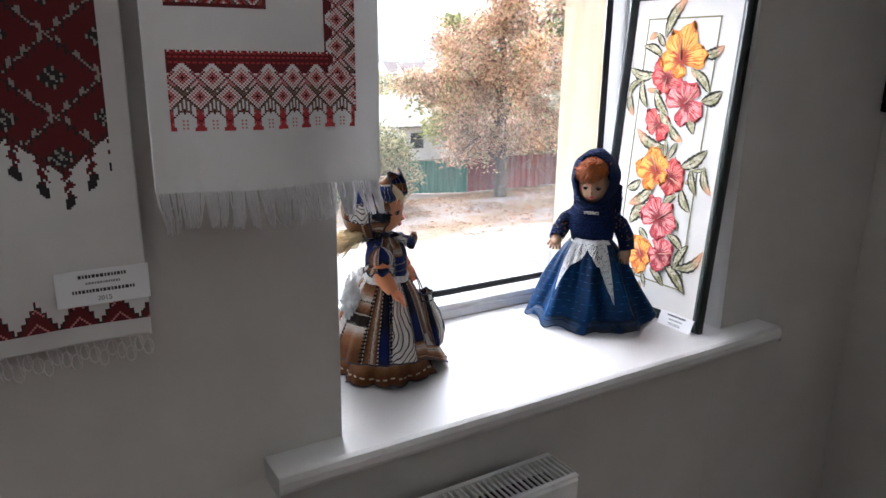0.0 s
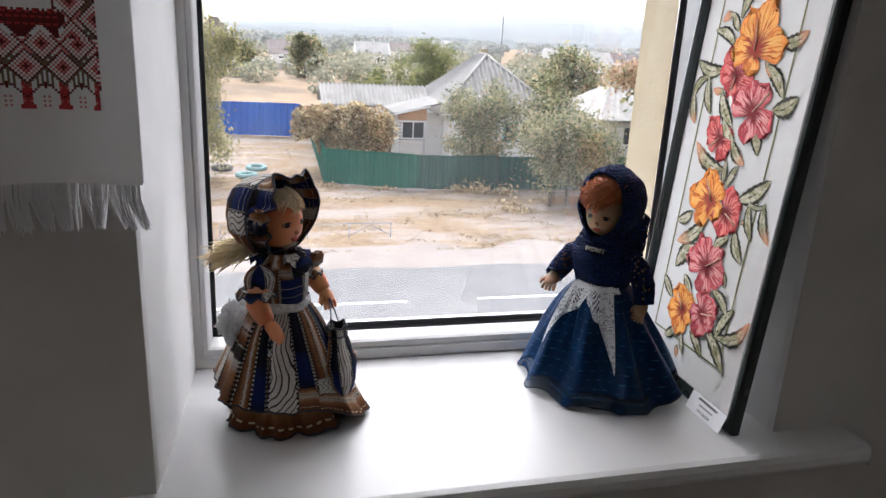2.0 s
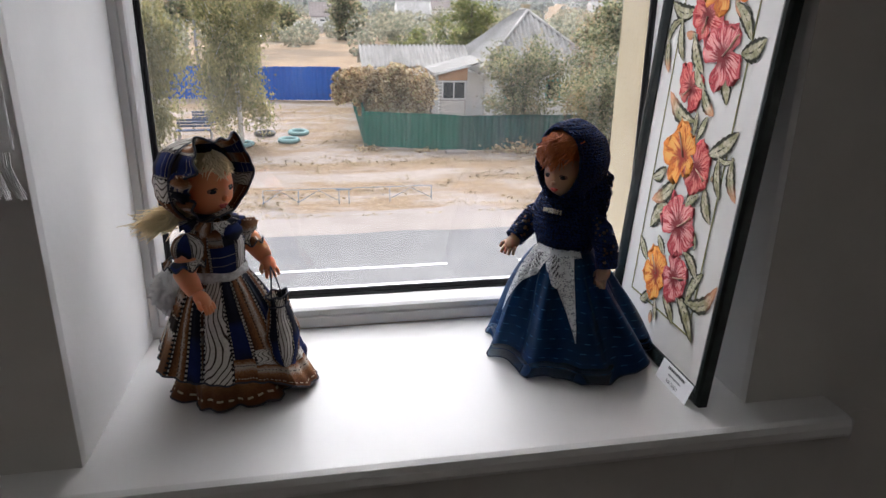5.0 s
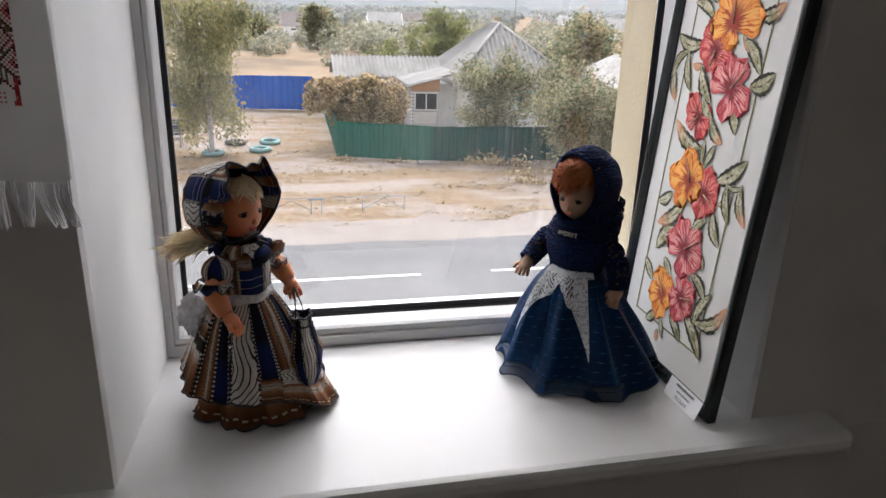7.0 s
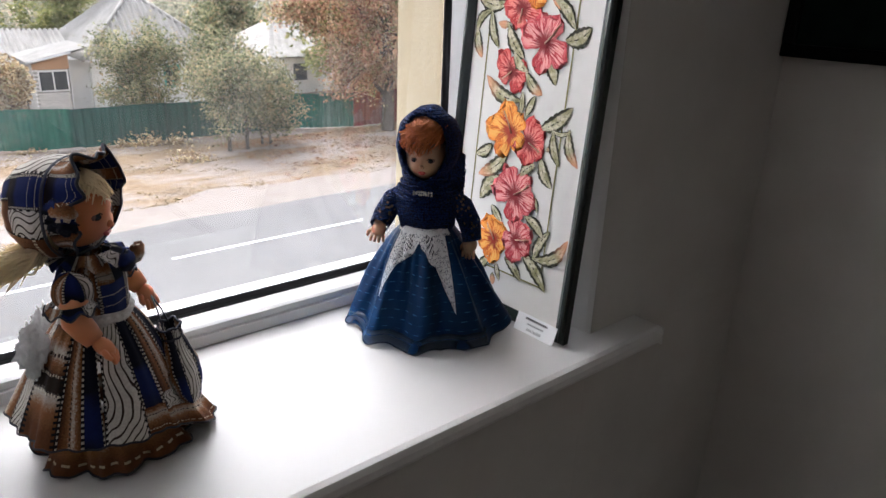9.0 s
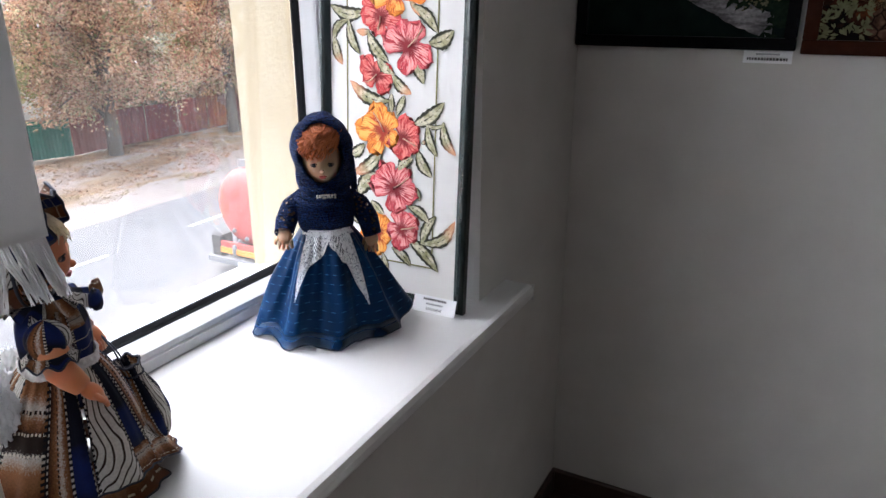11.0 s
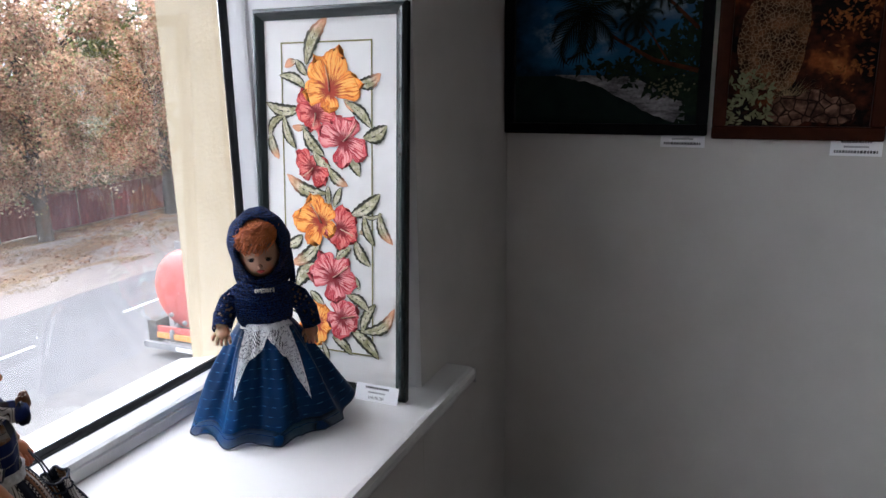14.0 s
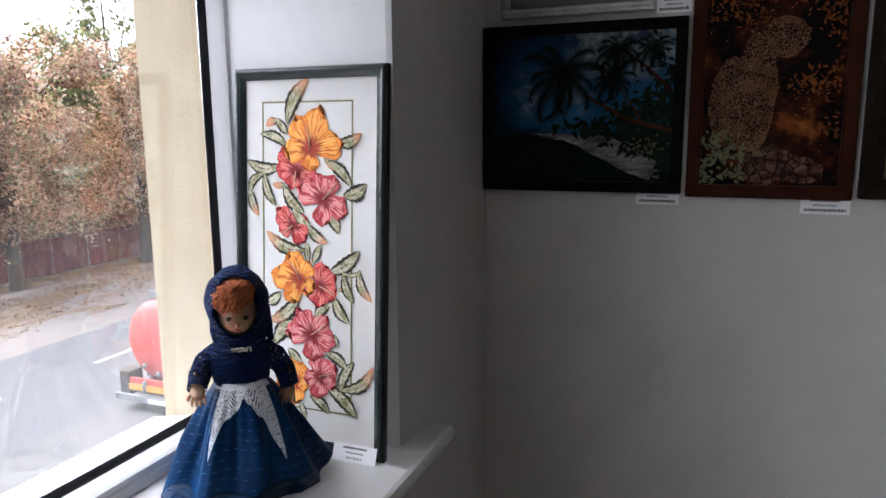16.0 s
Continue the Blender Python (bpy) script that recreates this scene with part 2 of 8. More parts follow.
inner = wall_cells([X0 - 0.2, RL + SHIFT, RR + SHIFT, RL, RR, X1 + 0.2], [-0.1, SILL - 0.034, RT, TOP + 0.1], W, YO, {(1, 1), (3, 1)})
inner.v = [(x + 0.016 * (y - W) / (YF - W) if abs(x - RL) < 0.002 and SILL - 0.05 < z < RT + 0.01 else x, y, z) for x, y, z in inner.v]
for dx in (0.0, SHIFT):
    lining = MB()
    a = RL + dx + 0.003
    lean = 0.016 if dx == 0 else 0.0
    lining.add([(a - 0.0027, W + 0.0005, SILL), (a, W + 0.012, SILL), (a + lean, YF, SILL), (a + lean, YF, RT - 0.003), (a, W + 0.012, RT - 0.003), (a - 0.0027, W + 0.0005, RT - 0.003)], [[0, 1, 4, 5], [1, 2, 3, 4]], smooth=False)
    b = RR + dx - 0.003
    lining.add([(b + 0.0027, W + 0.0005, SILL), (b, W + 0.012, SILL), (b, YF, SILL), (b, YF, RT - 0.003), (b, W + 0.012, RT - 0.003), (b + 0.0027, W + 0.0005, RT - 0.003)], [[5, 4, 1, 0], [4, 3, 2, 1]], smooth=False)
    lining.add([(a, W + 0.001, RT - 0.003), (a + lean, YF, RT - 0.003), (b, YF, RT - 0.003), (b, W + 0.001, RT - 0.003)], [[0, 1, 2, 3]], smooth=False)
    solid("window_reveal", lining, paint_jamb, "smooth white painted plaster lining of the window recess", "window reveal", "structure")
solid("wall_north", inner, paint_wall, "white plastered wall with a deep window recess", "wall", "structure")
outer = wall_cells([X0 - 0.2, 0.40 + SHIFT, 1.402 + SHIFT, 0.40, 1.402, X1 + 6], [-5.6, 0.80, 2.26, 4.2], YO, YE, {(1, 1), (3, 1)})
solid("facade", outer, facade_paint, "pale yellow plastered outer face of the building", "facade", "structure")
solid("wall_east", MB().box(X1, X1 + 0.2, Y0 - 0.2, W, -0.1, TOP + 0.1), paint_wall, "white painted wall with pictures on it", "wall", "structure")
solid("wall_west", MB().box(X0 - 0.2, X0, Y0 - 0.2, W, -0.1, TOP + 0.1), far_paint, "plain unseen wall, darkened to cut bounced light", "wall", "structure")
solid("wall_south", MB().box(X0, X1, Y0 - 0.2, Y0, -0.1, TOP + 0.1), far_paint, "plain unseen wall, darkened to cut bounced light", "wall", "structure")
solid("ceiling", MB().box(X0 - 0.2, X1 + 0.2, Y0 - 0.2, W, TOP, TOP + 0.2), dimmed_ceiling_paint, "plain unseen ceiling, darkened to cut bounced light", "ceiling", "structure")
floor = solid("floor", MB().box(X0, X1, Y0, W, -0.1, -0.004), plinth_wood, "dark brown boarded floor", "floor", "structure")

base = MB()
base.box(X1 - 0.016, X1, Y0, W, 0.0, 0.075, b=0.006)
solid("baseboard", base, plinth_wood, "dark brown wooden skirting board", "baseboard", "structure")
base = MB()
base.box(X0, X1 - 0.016, W - 0.016, W, 0.0, 0.075, b=0.006)
solid("baseboard", base, plinth_wood, "dark brown wooden skirting board", "baseboard", "structure")


def window(name, dx):
    w = thing(name, "white plastic window with black gasket and one large pane", "window", (0.9 + dx, YF, SILL), kind="structure")
    x0, x1, z0, z1 = 0.428 + dx, 1.386 + dx, SILL, RT

    g = (0.467 + dx, 1.361 + dx, 0.915, 2.21)

    def swept(name, prof, mat, label=""):
        """A mitred frame of one profile: (share of the way in to the glass, depth)."""
        mb, k = MB(), len(prof)
        vs = []
        for q, y in prof:
            a0, a1, b0, b1 = x0 + (g[0] - x0) * q, x1 + (g[1] - x1) * q, z0 + (g[2] - z0) * q, z1 + (g[3] - z1) * q
            vs += [(a0, y, b0), (a1, y, b0), (a1, y, b1), (a0, y, b1)]
        fs = [[4 * i + c, 4 * i + (c + 1) % 4, 4 * i + 4 + (c + 1) % 4, 4 * i + 4 + c] for i in range(k - 1) for c in range(4)]
        return part(name, mb.add(vs, fs, smooth=False), mat, w, label)

    swept("frame", ((0.0, YO), (0.0, YF + 0.004), (0.03, YF), (0.40, YF), (0.42, YF + 0.002), (0.435, YF + 0.006), (0.44, YF + 0.03)), upvc)
    swept("bead", ((0.445, YF + 0.03), (0.45, YF + 0.006), (0.47, YF + 0.003), (0.66, YF + 0.005), (0.73, YF + 0.012), (0.78, YF + 0.026), (0.815, YF + 0.044), (0.82, YF + 0.052)), upvc)
    swept("gasket", ((0.818, YF + 0.056), (0.818, YF + 0.046), (0.83, YF + 0.045), (0.87, YF + 0.050), (0.88, YF + 0.053), (0.90, YF + 0.053), (0.97, YF + 0.058), (1.0, YF + 0.061), (1.0, YF + 0.0645)), rubber, "black rubber gasket")
    gx0, gx1, gz0, gz1 = g
    pane = part("pane", MB().box(gx0, gx1, YF + 0.064, YF + 0.068, gz0, gz1, b=0.0002), window_glass, w, "rain-specked clear glass")
    pane.visible_shadow = False
    return w


window("window_1", 0.0)
# never in view: added with its opening to let fill light into the room
window("unseen_window_2", SHIFT)


def sill(dx):
    mb = MB()
    x0, x1, y0, y1, z0, z1 = 0.281 + dx, 1.517 + dx, 0.906, YF, SILL - 0.034, SILL
    prof = [(y1, z0), (y0 + 0.012, z0), (y0 + 0.003, z0 + 0.003), (y0, z0 + 0.01), (y0, z1 - 0.012), (y0 + 0.004, z1 - 0.003), (y0 + 0.013, z1), (y1, z1)]
    k = len(prof)
    mb.add([(x, y, z) for x in (x0, x1) for y, z in prof], [[i, (i + 1) % k, k + (i + 1) % k, k + i] for i in range(k)], smooth=False)
    mb.add([(x0, y, z) for y, z in prof], [list(range(k))[::-1]], smooth=False)
    mb.add([(x1, y, z) for y, z in prof], [list(range(k))], smooth=False)
    return mb


for name, dx in (("window_sill", 0.0), ("window_sill", SHIFT)):
    s = thing(name, "glossy white laminate window sill with rounded nose", "window sill", (0.9 + dx, 1.1, SILL - 0.034), kind="structure")
    part("board", sill(dx), sill_pvc, s)
    for e in (0.2795 + dx, 1.517 + dx):
        part("end_cap", MB().box(e, e + 0.0015, 0.905, W, SILL - 0.036, SILL + 0.0005, b=0.0004), upvc, s, "white plastic end cap")
    d = MB()
    d.add([(0.40 + dx, YO - 0.01, 0.868), (1.402 + dx, YO - 0.01, 0.868), (1.402 + dx, YE + 0.04, 0.816), (0.40 + dx, YE + 0.04, 0.816), (1.402 + dx, YE + 0.04, 0.795), (0.40 + dx, YE + 0.04, 0.795)],
          [[0, 1, 2, 3], [3, 2, 4, 5]], smooth=False)
    solid("drip_sill", d, drip_metal, "weathered white metal drip sill outside the window", "drip sill", "structure")


# ---- radiator ----
def radiator(x0, x1, y0, y1, z0, z1):
    r = thing("radiator", "white enamelled steel panel radiator under the sill", "radiator", ((x0 + x1) / 2, (y0 + y1) / 2, z0))
    part("front_panel", MB().box(x0, x1, y0, y0 + 0.016, z0, z1 - 0.006, b=0.005), steel_white, r)
    part("back_panel", MB().box(x0, x1, y1 - 0.014, y1, z0, z1 - 0.006, b=0.004), steel_white, r)
    for x in (x0, x1 - 0.003):
        part("side_cover", MB().box(x, x + 0.003, y0 + 0.016, y1 - 0.014, z0 + 0.02, z1, b=0.001), steel_white, r)
    part("convector", MB().box(x0 + 0.02, x1 - 0.02, y0 + 0.02, y1 - 0.018, z0 + 0.03, z1 - 0.03, b=0.001), slot_dark, r)
    g = part("grille", MB().box(x0, x1, y0 + 0.002, y0 + 0.014, z1 - 0.006, z1, b=0.002).box(x0, x1, y1 - 0.014, y1 - 0.002, z1 - 0.006, z1, b=0.002), steel_white, r)
    bar = MB().box(0, 0.0045, y0 + 0.014, y1 - 0.014, z1 - 0.006, z1 - 0.0005, b=0.0012).mesh("slat", steel_white)
    n = 66
    for i in range(n):
        s = new("slat", bar)
        s.location.x = x0 + 0.008 + (x1 - x0 - 0.02) * i / (n - 1)
        s.parent = g
    part("bracket", MB().box(x0 + 0.1, x0 + 0.13, y1, W, z0 + 0.05, z1 - 0.08), steel_white, r)
    part("bracket", MB().box(x1 - 0.13, x1 - 0.1, y1, W, z0 + 0.05, z1 - 0.08), steel_white, r)


radiator(0.02, 0.84, 0.852, 0.948, 0.16, 0.716)

# ---- lettering and cards ----
card_paper = surf("card_paper", (0.84, 0.85, 0.87), (0.88, 0.89, 0.91), 20, 0.7, 0.05, 300)
ink = surf("print_ink", (0.03, 0.03, 0.035), (0.05, 0.05, 0.055), 60, 0.7, 0.02, 300)
grey_ink = surf("pale_print", (0.22, 0.23, 0.25), (0.28, 0.29, 0.31), 60, 0.7, 0.02, 300)


def lettering(text, size):
    """The outline of a line of text as a flat mesh, centred, in the x-y plane."""
    cu = bpy.data.curves.new("text", "FONT")
    cu.body, cu.size, cu.align_x, cu.align_y = text, size, "CENTER", "CENTER"
    ob = new("text", cu)
    me = bpy.data.meshes.new_from_object(ob.evaluated_get(bpy.context.evaluated_depsgraph_get()))
    mb = MB()
    mb.add([tuple(v.co) for v in me.vertices], [list(f.vertices) for f in me.polygons], smooth=False)
    bpy.data.objects.remove(ob)
    bpy.data.meshes.remove(me)
    return mb


def card(label, m, w, h, lines, words=()):
    """A paper card in the x-y plane of m; lines are (y, half width, height, ink), words (text, y, size)."""
    c = thing("label_card", label, "label", group="exhibit labels", m=m)
    part("paper", MB().box(-w / 2, w / 2, -h / 2, h / 2, -0.0006, 0, b=0.0002), card_paper, c)
    for y, half, t, dark in lines:
        mb, x = MB(), -half
        r = random.Random(int(1000 * (y + half)))
        while x < half:
            k = min(half - x, t * r.uniform(0.5, 1.0))
            mb.box(x, x + k, y - t / 2, y + t / 2, 0.0001, 0.0005, b=0.0001)
            x += k + t * 0.28
        part("print", mb, ink if dark else grey_ink, c)
    for text, y, size in words:
        part("lettering", lettering(text, size).moved(pose(0, y, 0.0006)), ink, c)
    return c


# ---- embroidered picture leaning on the jamb ----
canvas_cloth = surf("canvas_cloth", (0.78, 0.765, 0.735), (0.85, 0.835, 0.81), 9, 0.85, 0.5, 900, big=4, dist=0.0008)
frame_black = surf("dark_green_black_frame", (0.012, 0.018, 0.018), (0.022, 0.03, 0.03), 30, 0.22, 0.04, 120)
olive_thread = surf("olive_thread", (0.19, 0.18, 0.06), (0.28, 0.26, 0.10), 80, 0.8, 0.4, 700)


def petals(name, heart, mid, edge, pale):
    """Thread shading of a petal: u runs from the throat to the rim, v across; pale veins on a dark throat, dark outline."""
    m, n, l, p = nodes_of(name)
    nt = m.node_tree
    uv = coords(nt, "UV")
    sep = n.new("ShaderNodeSeparateXYZ")
    l.new(uv, sep.inputs[0])
    u, v = sep.outputs[0], sep.outputs[1]
    mp = n.new("ShaderNodeMapping")
    mp.inputs["Scale"].default_value = (2.4, 15.0, 1)
    l.new(uv, mp.inputs["Vector"])
    vec = n.new("ShaderNodeVectorMath")
    l.new(mp.outputs[0], vec.inputs[0])
    info = n.new("ShaderNodeNewGeometry")
    l.new(maths(nt, "MULTIPLY", info.outputs["Random Per Island"], 37.0), vec.inputs[1])
    ray = noise_tex(nt, 1.0, 3, vec.outputs[0], 0.6)
    across = maths(nt, "ABSOLUTE", maths(nt, "SUBTRACT", v, 0.5))
    col = ramp(nt, maths(nt, "MULTIPLY_ADD", ray, 0.25, maths(nt, "SUBTRACT", u, 0.12)), [(0.0, heart), (0.26, heart), (0.42, mid), (0.62, edge), (1.0, edge)])
    light = ramp(nt, ray, [(0.45, (0, 0, 0)), (0.53, (1, 1, 1))])
    lit = maths(nt, "MULTIPLY", light, ramp(nt, u, [(0.14, (0, 0, 0)), (0.42, (1, 1, 1)), (0.86, (0.85, 0.85, 0.85)), (0.97, (0.25, 0.25, 0.25))]))
    lit = maths(nt, "MULTIPLY", lit, ramp(nt, across, [(0.30, (1, 1, 1)), (0.46, (0.35, 0.35, 0.35))]))
    dark = maths(nt, "MULTIPLY", ramp(nt, ray, [(0.37, (1, 1, 1)), (0.44, (0, 0, 0))]), 0.7)
    c2 = mix(nt, lit, mix(nt, dark, col, heart), pale)
    rim = maths(nt, "MAXIMUM", ramp(nt, across, [(0.45, (0, 0, 0)), (0.49, (0.55, 0.55, 0.55))]), ramp(nt, u, [(0.965, (0, 0, 0)), (0.995, (0.3, 0.3, 0.3))]))
    l.new(mix(nt, rim, c2, tuple(0.75 * a + 0.25 * b for a, b in zip(heart, mid))), p.inputs["Base Color"])
    p.inputs["Roughness"].default_value = 0.75
    bumped(nt, p, noise_tex(nt, 900, 2, coords(nt)), 0.5, 0.0008)
    return m


pink_thread = petals("pink_thread", (0.26, 0.008, 0.016), (0.54, 0.022, 0.040), (0.68, 0.055, 0.075), (0.90, 0.42, 0.40))
red_thread = petals("red_thread", (0.22, 0.006, 0.010), (0.50, 0.016, 0.022), (0.66, 0.042, 0.045), (0.84, 0.27, 0.23))
orange_thread = petals("orange_thread", (0.40, 0.035, 0.010), (0.80, 0.16, 0.010), (0.93, 0.28, 0.020), (0.97, 0.52, 0.12))
yellow_stamen = surf("stamen_thread", (0.78, 0.50, 0.34), (0.86, 0.62, 0.46), 90, 0.8, 0.3, 700)


def leaf_thread(name, tip, start=0.55):
    m, n, l, p = nodes_of(name)
    nt = m.node_tree
    uv = coords(nt, "UV")
    sep = n.new("ShaderNodeSeparateXYZ")
    l.new(uv, sep.inputs[0])
    across = maths(nt, "ABSOLUTE", maths(nt, "SUBTRACT", sep.outputs[1], 0.5))
    wv = maths(nt, "SINE", maths(nt, "MULTIPLY", maths(nt, "SUBTRACT", sep.outputs[0], maths(nt, "MULTIPLY", across, 0.35)), 46))
    body = ramp(nt, noise_tex(nt, 60, 3, coords(nt)), [(0.32, (0.26, 0.24, 0.11)), (0.46, (0.45, 0.42, 0.25)), (0.60, (0.70, 0.65, 0.48))])
    vein = mix(nt, ramp(nt, wv, [(0.8, (0, 0, 0)), (0.97, (0.45, 0.45, 0.45))]), body, (0.10, 0.095, 0.04))
    edge = ramp(nt, maths(nt, "ADD", across, maths(nt, "MULTIPLY_ADD", noise_tex(nt, 140, 2, coords(nt)), 0.24, -0.12)), [(0.0, (1, 1, 1)), (0.02, (0, 0, 0)), (0.26, (0, 0, 0)), (0.33, (1, 1, 1))])
    c = mix(nt, edge, vein, (0.03, 0.03, 0.014))
    if tip:
        c = mix(nt, ramp(nt, sep.outputs[0], [(start, (0, 0, 0)), (min(0.95, start + 0.35), (0.8, 0.8, 0.8))]), c, (0.78, 0.36, 0.20))
    l.new(c, p.inputs["Base Color"])
    p.inputs["Roughness"].default_value = 0.8
    bumped(nt, p, noise_tex(nt, 900, 2, coords(nt)), 0.5, 0.0008)
    return m


leaf_plain, leaf_tipped, leaf_rusty = leaf_thread("leaf_thread", False), leaf_thread("tipped_leaf_thread", True), leaf_thread("rusty_leaf_thread", True, 0.1)


def flower(throat, tips, lift, seed):
    """A mallow of broad ruffled petals that overlap, each running from the throat to its tip."""
    mb, r = MB(), random.Random(seed)
    c = Vector((*throat, 0))
    for k, tip in enumerate(tips):
        d = Vector((*tip, 0)) - c
        ln = d.length
        d = d / ln
        n = Vector((-d.y, d.x, 0))
        wide = (0.030 + 0.58 * ln) * r.uniform(0.95, 1.12)
        ph, bend = r.uniform(0, 6.28), r.uniform(-0.12, 0.12)

        def at(u, v, d=d, n=n, ln=ln, wide=wide, ph=ph, bend=bend, k=k):
            q = v - 0.5
            w = wide * (0.10 + 0.90 * u ** 0.75) * math.sqrt(max(0.0, 1 - u ** 7)) * (1 + 0.06 * math.sin(13 * u + ph))
            reach = ln * u * (1.03 - 0.16 * (2 * q) ** 2 + (0.06 * math.sin(19 * q + ph) + 0.045 * math.sin(41 * q + 2 * ph)) * u)
            p = c + d * reach + n * (q * w + bend * ln * u * u)
            return (p.x, p.y, lift + 0.00012 * k * u + 0.0003 * u * (1 - u) + 0.0001 * math.sin(12 * q + ph) * u)
        mb.grid(12, 12, at)
    return mb


def leaf(x0, y0, x1, y1, lift, bend, wide):
    d = Vector((x1 - x0, y1 - y0, 0))
    n = Vector((-d.y, d.x, 0))

    def at(u, v):
        w = 0.98 * wide * (math.sin(math.pi * min(1, u * 0.96 + 0.03)) ** 0.75) * (1 + 0.09 * math.sin(u * 38))
        p = Vector((x0, y0, 0)) + d * (u * 1.04) + n * (bend * math.sin(math.pi * u) + (v - 0.5) * w)
        return (p.x, p.y, lift + 0.0004 * math.sin(math.pi * v))
    return MB().grid(18, 4, at)


def embroidery():
    lean = math.atan(0.075)
    w, h = 0.345, 0.774
    m = Matrix.Translation((1.303, 1.319, SILL)) @ Matrix(((0, math.sin(lean), -math.cos(lean), 0), (-1, 0, 0, 0), (0, math.cos(lean), math.sin(lean), 0), (0, 0, 0, 1)))
    e = thing("embroidered_picture", "embroidery of orange and red mallows in a dark frame, leaning", "picture", m=m)
    b, d0, d1 = 0.023, -0.010, 0.010
    prof = [(0, d0), (0, 0.004), (0.003, 0.009), (0.008, 0.0105), (0.014, 0.008), (0.019, 0.0045), (b, 0.002), (b, d0)]

    def bar(name, length, mm):
        mb, k = MB(), len(prof)
        vs = [(t if s == 0 else length - t, t, z) for s in (0, 1) for t, z in prof]
        mb.add(vs, [[i, i + 1, k + i + 1, k + i] for i in range(k - 1)] + [[k - 1, 0, k, 2 * k - 1]], smooth=False)
        part(name, mb.moved(mm), frame_black, e)
    bar("frame_bar", w, Matrix())
    bar("frame_bar", w, Matrix(((-1, 0, 0, w), (0, -1, 0, h), (0, 0, 1, 0), (0, 0, 0, 1))))
    bar("frame_bar", h, Matrix(((0, -1, 0, w), (1, 0, 0, 0), (0, 0, 1, 0), (0, 0, 0, 1))))
    bar("frame_bar", h, Matrix(((0, 1, 0, 0), (-1, 0, 0, h), (0, 0, 1, 0), (0, 0, 0, 1))))
    part("backing", MB().box(0.008, w - 0.008, 0.008, h - 0.008, -0.0085, -0.005), card_paper, e)

    def cloth(u, v):
        x, y = 0.02 + (w - 0.04) * u, 0.02 + (h - 0.04) * v
        return (x, y, -0.0008 + 0.0004 * noise.noise(Vector((x * 14, y * 6, 0))) + 0.0004 * math.sin(y * 60 + x * 20) * max(0, (x - 0.26) / 0.06))
    part("canvas", MB().grid(40, 90, cloth), canvas_cloth, e, "white evenweave canvas, slightly rippled")
    line = MB()
    for x0, x1, y0, y1 in ((0.062, 0.270, 0.7055, 0.7085), (0.062, 0.065, 0.087, 0.7055), (0.267, 0.270, 0.087, 0.7055), (0.062, 0.270, 0.084, 0.087)):
        line.box(x0, x1, y0, y1, -0.0008, 0.00005, b=0.0002)
    part("border_line", line, olive_thread, e)
    upper = ((0.121, 0.665, 0.169, 0.7506, 1, 0.34, 0.10), (0.123, 0.6435, 0.097, 0.674, 0, 0.5, 0.0), (0.099, 0.672, 0.0725, 0.661, 2, 0.62, -0.1), (0.122, 0.619, 0.0597, 0.644, 0, 0.34, -0.12),
             (0.108, 0.580, 0.027, 0.591, 0, 0.36, 0.14), (0.234, 0.626, 0.287, 0.643, 1, 0.50, -0.14), (0.2065, 0.601, 0.229, 0.573, 2, 0.36, 0.0), (0.212, 0.592, 0.266, 0.545, 0, 0.36, 0.08),
             (0.250, 0.523, 0.300, 0.546, 0, 0.62, -0.12), (0.070, 0.566, 0.031, 0.520, 0, 0.34, -0.22), (0.0325, 0.532, 0.0513, 0.480, 1, 0.42, -0.08), (0.067, 0.564, 0.093, 0.502, 0, 0.34, -0.10))
    middle = ((0.117, 0.544, 0.087, 0.544, 2, 0.50, 0.1), (0.113, 0.541, 0.159, 0.489, 0, 0.42, -0.10), (0.174, 0.464, 0.136, 0.494, 0, 0.55, 0.10), (0.169, 0.464, 0.212, 0.430, 1, 0.45, -0.10),
              (0.206, 0.489, 0.240, 0.4505, 0, 0.55, 0.14), (0.164, 0.412, 0.0745, 0.446, 1, 0.32, 0.14), (0.169, 0.388, 0.168, 0.427, 0, 0.44, 0.0), (0.181, 0.386, 0.198, 0.424, 0, 0.46, 0.0),
              (0.219, 0.369, 0.284, 0.415, 0, 0.40, -0.08), (0.243, 0.374, 0.290, 0.378, 0, 0.22, -0.16), (0.285, 0.380, 0.313, 0.321, 1, 0.36, -0.14), (0.2505, 0.372, 0.274, 0.315, 0, 0.36, -0.10))
    lower = ((0.238, 0.335, 0.262, 0.347, 2, 0.44, 0.0), (0.106, 0.323, 0.066, 0.298, 0, 0.56, 0.1), (0.150, 0.318, 0.080, 0.262, 1, 0.36, 0.10), (0.219, 0.305, 0.188, 0.279, 0, 0.70, -0.1),
             (0.229, 0.322, 0.263, 0.273, 0, 0.46, -0.10), (0.150, 0.266, 0.090, 0.215, 0, 0.50, -0.14), (0.230, 0.247, 0.238, 0.221, 0, 0.50, 0.0), (0.211, 0.208, 0.259, 0.179, 0, 0.46, 0.10),
             (0.122, 0.207, 0.153, 0.181, 0, 0.55, 0.0), (0.275, 0.195, 0.246, 0.129, 0, 0.34, -0.10))
